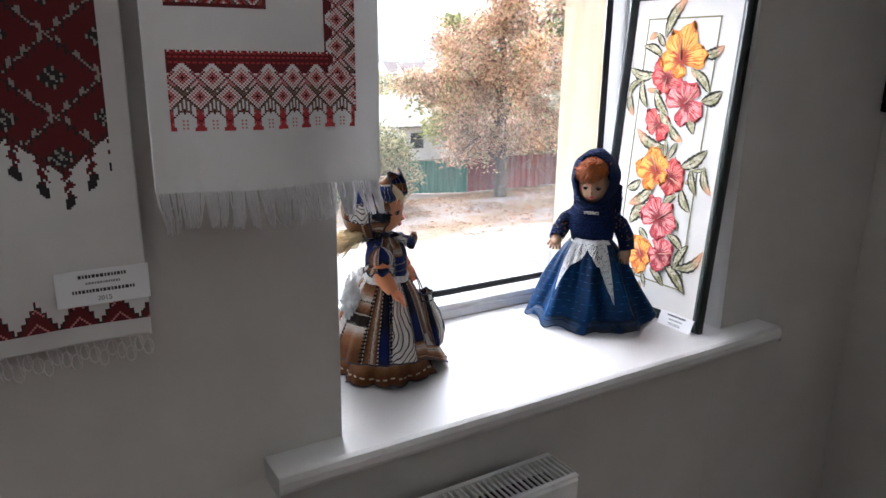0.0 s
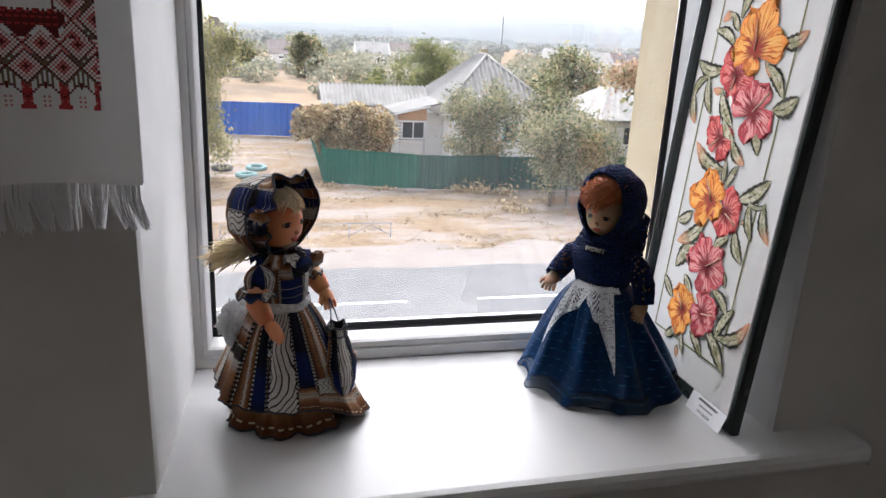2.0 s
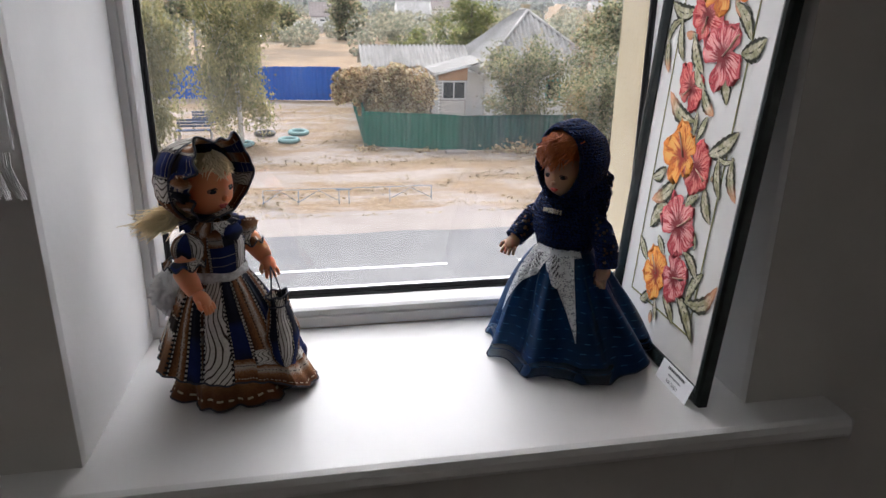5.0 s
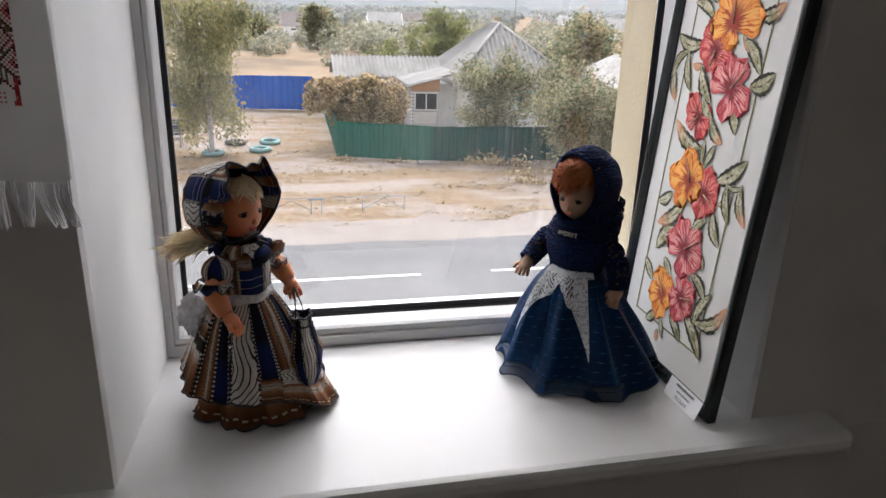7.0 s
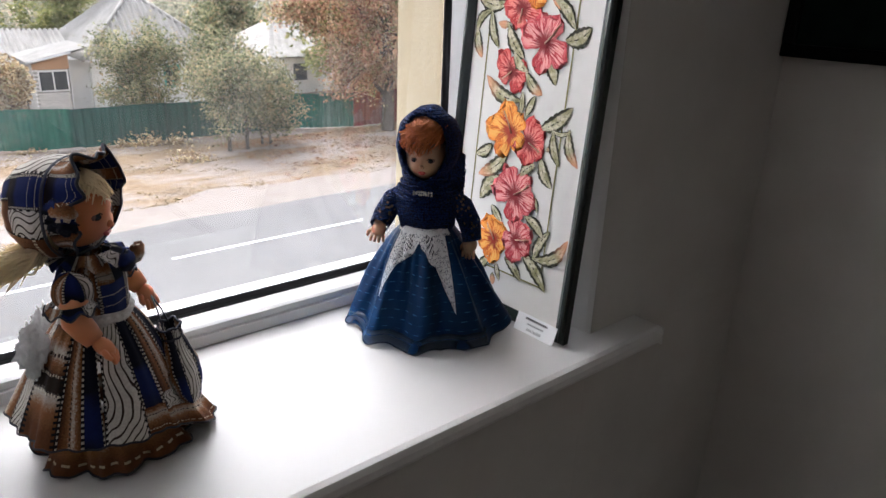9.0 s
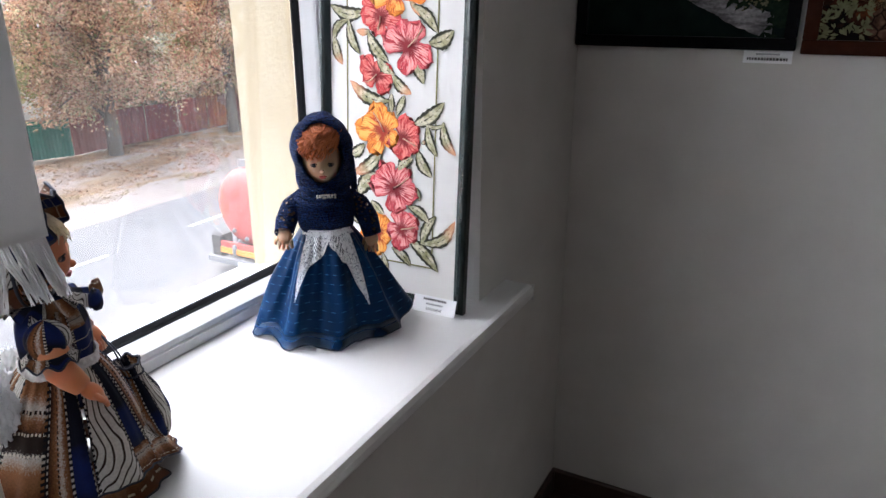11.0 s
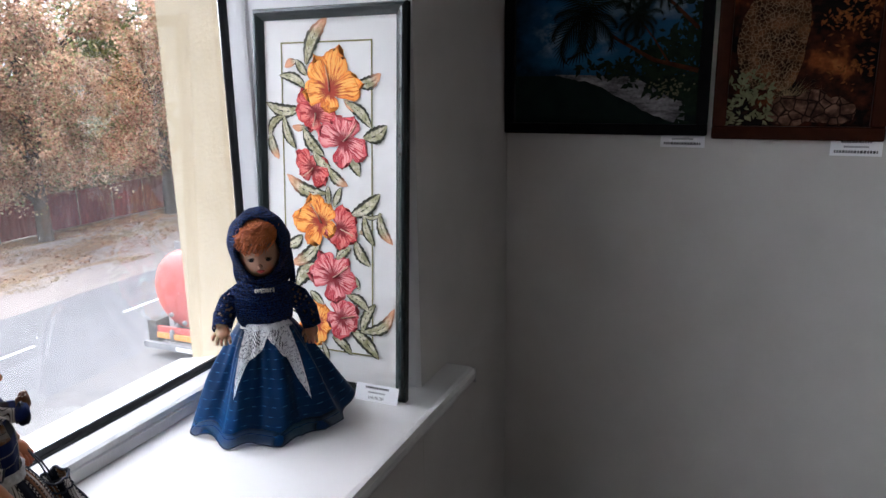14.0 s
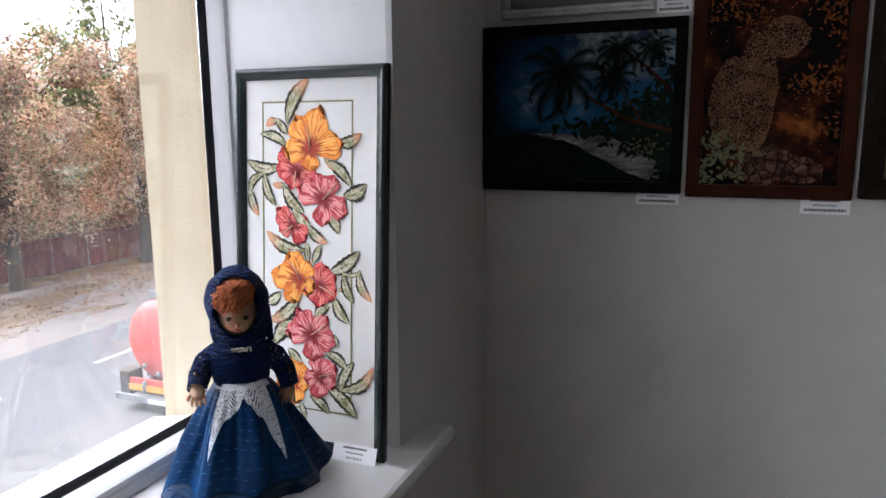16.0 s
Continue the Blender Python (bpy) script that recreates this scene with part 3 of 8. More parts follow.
    foot = ((0.242, 0.134, 0.3155, 0.188, 1, 0.30, -0.20), (0.214, 0.139, 0.281, 0.083, 0, 0.36, 0.06), (0.174, 0.116, 0.219, 0.083, 0, 0.44, 0.08), (0.100, 0.154, 0.062, 0.186, 0, 0.46, 0.0),
            (0.130, 0.105, 0.103, 0.078, 0, 0.60, 0.1), (0.150, 0.100, 0.166, 0.066, 0, 0.40, 0.0), (0.146, 0.075, 0.150, 0.052, 2, 0.62, 0.0))
    for n, (x0, y0, x1, y1, tip, wide, bend) in enumerate(upper + middle + lower + foot):
        part("leaf", leaf(x0, y0, x1, y1, 0.0001 + 0.00012 * (n % 4), bend, wide), (leaf_plain, leaf_tipped, leaf_rusty)[tip], e)
    first = ((0.142, 0.571, 1, ((0.116, 0.622), (0.158, 0.607), (0.187, 0.561), (0.134, 0.535), (0.097, 0.575)), (0.136, 0.546)),
             (0.175, 0.613, 2, ((0.142, 0.679), (0.199, 0.694), (0.247, 0.628), (0.172, 0.572), (0.116, 0.611)), (0.166, 0.662)),
             (0.205, 0.516, 0, ((0.190, 0.566), (0.228, 0.563), (0.260, 0.497), (0.207, 0.464), (0.145, 0.532)), (0.235, 0.548)),
             (0.134, 0.462, 1, ((0.094, 0.489), (0.150, 0.485), (0.173, 0.463), (0.162, 0.430), (0.104, 0.446)), (0.112, 0.446)))
    second = ((0.197, 0.342, 1, ((0.197, 0.389), (0.231, 0.366), (0.232, 0.320), (0.196, 0.300), (0.160, 0.330)), (0.226, 0.330)),
              (0.152, 0.352, 2, ((0.128, 0.407), (0.177, 0.388), (0.182, 0.330), (0.116, 0.311), (0.086, 0.366)), (0.128, 0.388)),
              (0.140, 0.142, 2, ((0.118, 0.188), (0.158, 0.180), (0.170, 0.130), (0.138, 0.092), (0.094, 0.132)), (0.118, 0.168)),
              (0.178, 0.241, 0, ((0.148, 0.291), (0.212, 0.282), (0.232, 0.226), (0.182, 0.188), (0.119, 0.238)), (0.213, 0.266)),
              (0.196, 0.157, 0, ((0.192, 0.200), (0.230, 0.188), (0.233, 0.140), (0.197, 0.112), (0.162, 0.150)), (0.228, 0.166)))
    for k, (x, y, col, tips, end) in enumerate(first + second):
        f = part("flower", flower((x, y), tips, 0.0003 + 0.0003 * (k % 3), 5 + k), (pink_thread, red_thread, orange_thread)[col], e)
        st = MB().tube([(x, y, 0.0016), (0.55 * x + 0.45 * end[0] + 0.002, 0.55 * y + 0.45 * end[1], 0.0020), (*end, 0.0018)], [0.0011, 0.0010, 0.0008], 6)
        rr = random.Random(k)
        for _ in range(14):
            t = rr.uniform(0.55, 1.05)
            st.ball((x + (end[0] - x) * t + rr.gauss(0, 0.0022), y + (end[1] - y) * t + rr.gauss(0, 0.0022), 0.0019), 0.0008, 6, 4)
        part("stamen", st, yellow_stamen, f)
    # label card standing against the foot of the frame
    k = 0.36
    cm = Matrix.Translation((1.2865, 1.032, SILL + 0.0163)) @ Matrix(((0, math.sin(k), -math.cos(k), 0), (-1, 0, 0, 0), (0, math.cos(k), math.sin(k), 0), (0, 0, 0, 1)))
    card("small white paper label with three printed lines standing on the sill", cm, 0.096, 0.034, ((0.0105, 0.026, 0.0042, 1), (0.001, 0.019, 0.003, 0)), (("МАЛЬВИ", -0.0095, 0.008),))


embroidery()


# ---- embroidered towels ----
linen = surf("white_linen", (0.80, 0.80, 0.80), (0.86, 0.86, 0.86), 12, 0.9, 0.5, 900, big=5, dist=0.0008)
linen_old = surf("linen", (0.64, 0.63, 0.62), (0.72, 0.71, 0.70), 12, 0.9, 0.5, 900, big=5, dist=0.0008)
def stitch(name, a, b):
    return surf(name, a, b, 500, 0.85, 0.7, 900, dist=0.001)


st_red, st_wine, st_pink = stitch("red_stitch", (0.42, 0.03, 0.035), (0.52, 0.05, 0.055)), stitch("wine_stitch", (0.095, 0.006, 0.009), (0.15, 0.010, 0.014)), stitch("pink_stitch", (0.58, 0.2, 0.2), (0.66, 0.28, 0.28))
st_olive, st_black, st_pale = stitch("olive_stitch", (0.14, 0.10, 0.07), (0.2, 0.15, 0.1)), stitch("black_stitch", (0.012, 0.01, 0.012), (0.03, 0.025, 0.025)), stitch("pale_stitch", (0.30, 0.28, 0.25), (0.38, 0.36, 0.32))
STITCHES = [linen, st_red, st_wine, st_pink, st_olive, st_black, st_pale]


def band(i, k):
    """Stitch of the wide red border: i along, k up from its lower edge."""
    if k < 0 or k > 42:
        return 0
    if k >= 36:
        return 2 if k in (37, 38, 40) or (i + k) % 3 == 0 else (0 if k == 42 and i % 2 else 1)
    x = i % 15
    d = min(min(abs(x - ox), 15 - abs(x - ox)) + abs(k - cz) for cz, ox in ((28, 7), (18, 0)))
    if d <= 8 and k > 9 and not (k > 31 and d > 6):
        return (2, 2, 3, 1, 0, 3, 0, 2, 4 if k < 24 else 3)[d]
    if k > 30:
        return 2 if min(x, 14 - x) < k - 29 else 0
    if 9 < k <= 22 and abs(x - 7) in (1, 3):
        return 4
    if k < 12:
        if abs(x - 7) == 12 - k or (x - 7 == 0 and k > 8):
            return 2
        if x in (0, 1, 13, 14) and 1 < k:
            return 1 if x in (0, 14) or k % 3 else 3
        if k <= 1 and (x < 3 or x > 11):
            return 1
        if x in (6, 8) and k < 7:
            return 3 if k % 2 else 0
    return 0


def towel(label, x0, x1, zb, zt, y0, step, pick, mats, fold, sag, fine=0.36):
    """Cross-stitched cloth hanging from the wall in front of a strip of it."""
    t = thing("embroidered_towel", label, "towel", ((x0 + x1) / 2, W, zb), group="embroidered towels")
    nx = round((x1 - x0) / step)
    rows = []
    z = zb
    while z < zt:
        rows.append(z)
        z += step if z < zb + fine else 0.02
    rows.append(zt)

    def hang(x, z):
        k = min(1.0, max(0.0, (z - 1.55) / (zt - 1.55)))
        return y0 + (W - 0.004 - y0) * k * k + fold(x) * (1 - k) + sag * noise.noise(Vector((x * 9, z * 4, 1)))
    mb = MB()
    vs = [(x0 + (x1 - x0) * i / nx, hang(x0 + (x1 - x0) * i / nx, z), z) for z in rows for i in range(nx + 1)]
    fs, ms = [], []
    for j in range(len(rows) - 1):
        for i in range(nx):
            a = j * (nx + 1) + i
            fs.append([a, a + 1, a + nx + 2, a + nx + 1])
            ms.append(pick(i, j, x0 + (x1 - x0) * (i + 0.5) / nx, (rows[j] + rows[j + 1]) / 2) if rows[j] < zb + fine else pick(i, 140 + (j * 7) % 12, x0 + (x1 - x0) * (i + 0.5) / nx, (rows[j] + rows[j + 1]) / 2))
    mb.add(vs, fs, ms, [(v[0], v[2]) for v in vs])
    cloth = part("cloth", mb, mats, t)
    cloth.modifiers.new("thickness", "SOLIDIFY").thickness = 0.0016
    return t, hang


def right_pick(i, j, x, z):
    kx, kz = round((x - 0.172) / 0.00223), round((z - 1.380) / 0.00223)
    if 0 <= kx <= 104 and 0 <= kz <= 42 and not (x > 0.372 and kz > 30):
        return band(kx, kz)
    if 0.366 < x < 0.407 and z > 1.4:
        k = round((0.4065 - x) / 0.00223) + 18
        return band(round((z - 1.40) / 0.00223), k if k < 35 else 37) if x < 0.4065 else 0
    if 0.172 < x < 0.288 and z > 1.524:
        kz = round((z - 1.524) / 0.00223)
        if kz < 3 or x > 0.283:
            return 2
        d = abs((kx % 30) - 15) + abs(kz % 24 - 12)
        return (2, 1, 3, 0, 2, 4, 1)[d % 7]
    return 0


tw, hang = towel("white linen towel with a red cross-stitched border and a fringe", 0.146, 0.440, 1.306, 2.05, 0.888, 0.00223, right_pick, STITCHES,
                 lambda x: 0.006 * math.sin((x - 0.15) * 38) + (0.02 * ((0.20 - x) / 0.055) if x < 0.20 else 0), 0.004)
rnd = random.Random(5)
threads = MB()
tufts, x = [], 0.147
while x < 0.436:
    w = min(rnd.uniform(0.016, 0.030), 0.439 - x)
    tufts.append((x, x + w, rnd.gauss(0.004, 0.003) + 0.010 * max(0.0, (x - 0.38) / 0.05), rnd.uniform(0.050, 0.057), rnd.uniform(0.35, 0.75)))
    x += w
for a, b, lean, drop, close in tufts:
    for i in range(round((b - a) * 1500)):
        x = rnd.uniform(a, b)
        y = hang(x, 1.31)
        stray = rnd.gauss(0, 0.007) if rnd.random() < 0.04 else rnd.gauss(0, 0.0008)
        dx, ln = lean + ((a + b) / 2 - x) * (1 - close) + stray, drop * rnd.uniform(0.90, 1.03)
        curl = rnd.gauss(0, 0.0008)
        pts = [(x, y, 1.309), (x + dx * 0.15 + curl, y - 0.005 + rnd.gauss(0, 0.001), 1.309 - ln * 0.35), (x + dx * 0.6 - curl, y - 0.006 + rnd.gauss(0, 0.0015), 1.309 - ln * 0.72), (x + dx, y - 0.004 + rnd.gauss(0, 0.002), 1.309 - ln)]
        threads.tube(pts, [0.0009, 0.0009, 0.0008, 0.0005], 4, cap=False)
fringe_thread = surf("white_thread", (0.90, 0.90, 0.91), (0.94, 0.94, 0.95), 60, 0.9, 0.3, 900)
part("fringe", threads, fringe_thread, tw, "white twisted thread fringe")
part("hem", MB().grid(60, 1, lambda u, v: (0.147 + 0.292 * u, hang(0.147 + 0.292 * u, 1.307) - 0.0022, 1.304 + 0.006 * v)), linen, tw)


def left_pick(i, j, x, z):
    s = 0.0026
    X, Z = x - 0.052, z - 1.352
    per = 0.108
    fx = abs(((X + per / 2) % per) - per / 2)
    low = 0.86 * fx - 0.018
    if 1.135 < z < 1.178:
        q = abs(((x + 0.02) % 0.046) - 0.023)
        top = 1.137 + 0.036 * (1 - q / 0.023)
        if z < top - 0.004:
            return 2 if (round(q / s) + round(z / s)) % 7 else 3
        return 5 if z < top else (2 if z < top + 0.004 and round(x / s) % 2 else 0)
    if x > 0.104:
        return 0
    if Z > low:
        d1, d2 = (X * 0.86 + Z + 10) % 0.093, (-X * 0.86 + Z + 10) % 0.093
        if min(d1, d2) < 0.0026:
            return 6 if (round(x / s) + round(z / s)) % 3 else 5
        if min(d1, d2) < 0.0095 and (X + 10) % 0.0182 < 0.0052:
            return 6
        c1, c2 = abs(d1 - 0.0465), abs(d2 - 0.0465)
        r = max(c1, c2)
        if r < 0.0032:
            return 6
        if r < 0.010:
            return 5 if (round(x / s) + round(z / s)) % 5 else 6
        if r < 0.0145 and (round(x / s) % 3 == 0):
            return 6
        if r < 0.0145:
            return 5
        return 2 if r < 0.040 or round(x / s) % 3 else 5
    if Z > low - 0.006:
        return 2 if (round(x / s)) % 2 else 5
    hang_i = (X + 10) % 0.0265 - 0.01325
    depth = low - Z
    if depth < 0.05:
        zz = depth % 0.0135
        if depth > 0.034:
            return 5 if (hang_i / 0.0065) ** 2 + ((depth - 0.042) / 0.0085) ** 2 < 1 else 0
        return (5 if zz < 0.004 else 2) if abs(hang_i) < 0.0065 * (zz / 0.0135 + 0.1) else 0
    return 0


tl, hang_l = towel("linen towel with a dense dark red geometric embroidery and tassel motifs", -0.34, 0.131, 1.112, 2.05, 0.945, 0.0026, left_pick, [linen_old] + STITCHES[1:],
                   lambda x: 0.004 * math.sin(x * 30), 0.003, fine=0.45)
lace = MB()
for i in range(44):
    cx = -0.335 + 0.46 * i / 43
    y = hang_l(cx, 1.113)
    pts = [(cx + 0.0055 * math.cos(a * 0.7854) * (1 + 0.2 * (i % 2)), y + 0.001, 1.1 - 0.006 * (i % 3) + 0.011 * math.sin(a * 0.7854)) for a in range(9)]
    lace.tube(pts, 0.0011, 4, cap=False)
    lace.tube([(cx, y, 1.113), (cx + 0.004, y, 1.092 - 0.008 * (i % 2))], 0.001, 4, cap=False)
part("lace_edge", lace, linen_old, tl, "white crocheted lace edge")
cm = Matrix.Translation((0.080, hang_l(0.08, 1.187) - 0.006, 1.187)) @ pose(0, 0, 0, 90, 0, 0)
card("white printed paper label with a year pinned to the towel", cm, 0.108, 0.046, ((0.0145, 0.028, 0.0042, 1), (0.0055, 0.020, 0.003, 0), (-0.0045, 0.036, 0.0042, 1)), (("2015", -0.0155, 0.0085),))


# ---- pictures on the east wall ----
def gloss(name, a, b, rough=0.35, scale=30):
    return surf(name, tuple(0.42 * q for q in a), tuple(0.55 * q for q in b), scale, rough + 0.15, 0.15, 250, spec=0.03)


black_frame = gloss("black_frame", (0.006, 0.006, 0.007), (0.012, 0.012, 0.014), 0.4)
brown_frame = surf("brown_frame", (0.022, 0.006, 0.003), (0.05, 0.014, 0.006), 18, 0.5, 0.15, 120, spec=0.05)
silver_frame = surf("silver_frame", (0.30, 0.29, 0.27), (0.42, 0.41, 0.38), 60, 0.4, 0.4, 300, metal=0.6)
dark_ornate = surf("dark_ornate_frame", (0.008, 0.005, 0.004), (0.024, 0.015, 0.010), 60, 0.6, 0.3, 300, spec=0.03)


def sky_paint():
    """Night sky over the sea: deep blue, dark towards its edges, with a bank of pale cloud and thin light in the gaps."""
    m, n, l, p = nodes_of("painted_night_sky")
    nt = m.node_tree
    sep = n.new("ShaderNodeSeparateXYZ")
    uv = coords(nt, "UV")
    l.new(uv, sep.inputs[0])
    u, v = sep.outputs[0], sep.outputs[1]
    wob = maths(nt, "MULTIPLY_ADD", noise_tex(nt, 5, 4, uv, 0.6), 0.3, -0.15)
    base = ramp(nt, maths(nt, "ADD", v, wob), [(0.0, (0.002, 0.006, 0.012)), (0.32, (0.008, 0.035, 0.07)), (0.40, (0.020, 0.10, 0.21)), (0.62, (0.026, 0.115, 0.25)), (0.8, (0.018, 0.085, 0.20)), (1.0, (0.005, 0.022, 0.06))])
    side = ramp(nt, maths(nt, "ADD", u, wob), [(0.0, (0.10, 0.10, 0.10)), (0.22, (0.8, 0.8, 0.8)), (0.45, (1, 1, 1)), (0.6, (0.6, 0.6, 0.6))])
    base = mix(nt, 1.0, base, side, "MULTIPLY")
    cl = ramp(nt, noise_tex(nt, 7.0, 6, uv, 0.62), [(0.48, (0, 0, 0)), (0.66, (1, 1, 1))])
    here = maths(nt, "MULTIPLY", ramp(nt, v, [(0.44, (0, 0, 0)), (0.54, (1, 1, 1)), (0.68, (0.8, 0.8, 0.8)), (0.80, (0, 0, 0))]), ramp(nt, u, [(0.08, (0, 0, 0)), (0.2, (1, 1, 1)), (0.5, (0.7, 0.7, 0.7)), (0.62, (0, 0, 0))]))
    gap = maths(nt, "MULTIPLY", ramp(nt, v, [(0.66, (0, 0, 0)), (0.8, (1, 1, 1))]), ramp(nt, u, [(0.40, (0, 0, 0)), (0.52, (1, 1, 1))]))
    c = mix(nt, maths(nt, "MULTIPLY", cl, here), base, (0.24, 0.31, 0.40))
    l.new(mix(nt, maths(nt, "MULTIPLY", gap, ramp(nt, noise_tex(nt, 9.0, 4, uv, 0.6), [(0.4, (0.1, 0.1, 0.1)), (0.6, (1, 1, 1))])), c, (0.28, 0.33, 0.36)), p.inputs["Base Color"])
    p.inputs["Specular IOR Level"].default_value = 0.03
    p.inputs["Roughness"].default_value = 0.35
    return m


def spotted():
    """Plain mottled tan shape."""
    m, n, l, p = nodes_of("mottled_tan")
    nt = m.node_tree
    v = n.new("ShaderNodeTexVoronoi")
    v.feature = "DISTANCE_TO_EDGE"
    v.inputs["Scale"].default_value = 120
    l.new(coords(nt), v.inputs["Vector"])
    fur = ramp(nt, noise_tex(nt, 18, 4, coords(nt)), [(0.35, (0.06, 0.02, 0.008)), (0.65, (0.17, 0.075, 0.03))])
    l.new(mix(nt, ramp(nt, v.outputs["Distance"], [(0.035, (1, 1, 1)), (0.075, (0, 0, 0))]), mix(nt, ramp(nt, noise_tex(nt, 30, 3, coords(nt)), [(0.4, (0.9, 0.9, 0.9)), (0.62, (0.1, 0.1, 0.1))]), fur, (0.012, 0.005, 0.003)), mix(nt, noise_tex(nt, 14, 2, coords(nt)), (0.08, 0.04, 0.02), (0.26, 0.17, 0.10))), p.inputs["Base Color"])
    p.inputs["Specular IOR Level"].default_value = 0.03
    p.inputs["Roughness"].default_value = 0.4
    return m


night_sky, mottled = sky_paint(), spotted()
paint_dark = gloss("painted_black", (0.004, 0.006, 0.005), (0.012, 0.016, 0.012))
paint_water = gloss("painted_dark_water", (0.006, 0.016, 0.014), (0.014, 0.03, 0.026), 0.35, 20)
paint_palm = gloss("painted_palm", (0.005, 0.010, 0.008), (0.012, 0.022, 0.015))
paint_bush = gloss("painted_bush", (0.008, 0.02, 0.012), (0.03, 0.05, 0.03), 0.4, 60)
paint_trunk = gloss("painted_trunk", (0.09, 0.025, 0.012), (0.16, 0.05, 0.025), 0.4, 60)
paint_flower = gloss("painted_pale_flowers", (0.16, 0.15, 0.08), (0.26, 0.24, 0.15), 0.4, 60)
paint_rust = surf("painted_rust_foliage", (0.05, 0.015, 0.005), (0.26, 0.085, 0.022), 90, 0.6, 0.1, 200, spec=0.03)
paint_leaf = gloss("painted_sage_leaves", (0.16, 0.17, 0.08), (0.36, 0.36, 0.20), 0.4, 60)
paint_straw = gloss("painted_straw", (0.34, 0.24, 0.12), (0.42, 0.31, 0.17), 0.4, 60)
paint_grey = gloss("painted_grey", (0.20, 0.20, 0.20), (0.42, 0.42, 0.41), 0.5, 14)


def picture(label, y0, y1, z0, z1, border, mat, tip=0.012, ornate=False):
    """A framed picture on the east wall; its own x runs from the corner towards the room, y up."""
    w, h = y0 - y1, z1 - z0
    m = Matrix.Translation((X1 - 0.024, y0, z0)) @ Matrix(((0, 0, -1, 0), (-1, 0, 0, 0), (0, 1, 0, 0), (0, 0, 0, 1))) @ pose(0, 0, 0, math.degrees(tip) * 0.6, 0, 0)
    p = thing("framed_picture", label, "picture", group="pictures on the wall", m=m)
    for x0, x1, yy0, yy1 in ((0, w, 0, border), (0, w, h - border, h), (0, border, border, h - border), (w - border, w, border, h - border)):
        fr = part("frame_bar", MB().box(x0, x1, yy0, yy1, -0.018, 0.006, b=0.0025), mat, p)
        if ornate:
            beads = MB()
            n = max(2, round(max(x1 - x0, yy1 - yy0) / 0.008))
            for i in range(n):
                t = (i + 0.5) / n
                c = (x0 + (x1 - x0) * t, (yy0 + yy1) / 2) if x1 - x0 > yy1 - yy0 else ((x0 + x1) / 2, yy0 + (yy1 - yy0) * t)
                beads.ball((c[0], c[1], 0.006), (0.0034, 0.0034, 0.003), 6, 4)
            part("beading", beads, mat, fr)
    part("back_board", MB().box(0.004, w - 0.004, 0.004, h - 0.004, -0.019, -0.012), paint_dark, p)
    part("cord", MB().box(w / 2 - 0.03, w / 2 + 0.03, h - 0.03, h - 0.01, -0.024, -0.019), paint_dark, p)
    return p, w, h


def smooth_step(k):
    k = min(1.0, max(0.0, k))
    return k * k * (3 - 2 * k)


def blob(mb, cx, cy, rx, ry, z, seed, n=40, rough=0.25, mat=0):
    pts = []
    for i in range(n):
        a = 6.28318 * i / n
        k = 1 + rough * noise.noise(Vector((math.cos(a) * 2.2 + seed, math.sin(a) * 2.2, seed))) + 0.5 * rough * noise.noise(Vector((math.cos(a) * 7 + seed, math.sin(a) * 7, seed)))
        pts.append((cx + rx * k * math.cos(a), cy + ry * k * math.sin(a), z))
    return mb.flat(pts, mat)


def frond(mb, x, y, ang, ln, z, droop):
    """Palm leaf of many narrow leaflets along a falling rib."""
    px, py = x, y
    for i in range(16):
        t = i / 15
        a = ang - droop * t * t
        qx, qy = px + ln / 16 * math.cos(a), py + ln / 16 * math.sin(a)
        for s in (-1, 1):
            b = a + s * (1.0 - 0.3 * t)
            l2 = 0.36 * ln * (1 - 0.7 * t) * (0.35 + 0.65 * min(1, t * 4))
            ex, ey = qx + l2 * math.cos(b), qy + l2 * math.sin(b) - 0.25 * l2
            mb.add([(px, py, z), (qx, qy, z), (ex, ey, z)], [[0, 1, 2]], smooth=False)
        px, py = qx, qy


def shore_paint():
    """Pale sand that darkens into the wet edge, broken by grass shadow."""
    m, n, l, p = nodes_of("painted_sand")
    nt = m.node_tree
    co = coords(nt)
    mp = n.new("ShaderNodeMapping")
    mp.inputs["Scale"].default_value = (12, 40, 1)
    mp.inputs["Rotation"].default_value = (0, 0, 0.35)
    l.new(co, mp.inputs["Vector"])
    f = maths(nt, "MULTIPLY_ADD", noise_tex(nt, 1.0, 5, mp.outputs[0], 0.65), 0.8, maths(nt, "MULTIPLY", noise_tex(nt, 160, 3, co), 0.2))
    l.new(ramp(nt, f, [(0.34, (0.012, 0.012, 0.014)), (0.5, (0.12, 0.112, 0.115)), (0.66, (0.30, 0.285, 0.29))]), p.inputs["Base Color"])
    p.inputs["Roughness"].default_value = 0.5
    p.inputs["Specular IOR Level"].default_value = 0.03
    return m


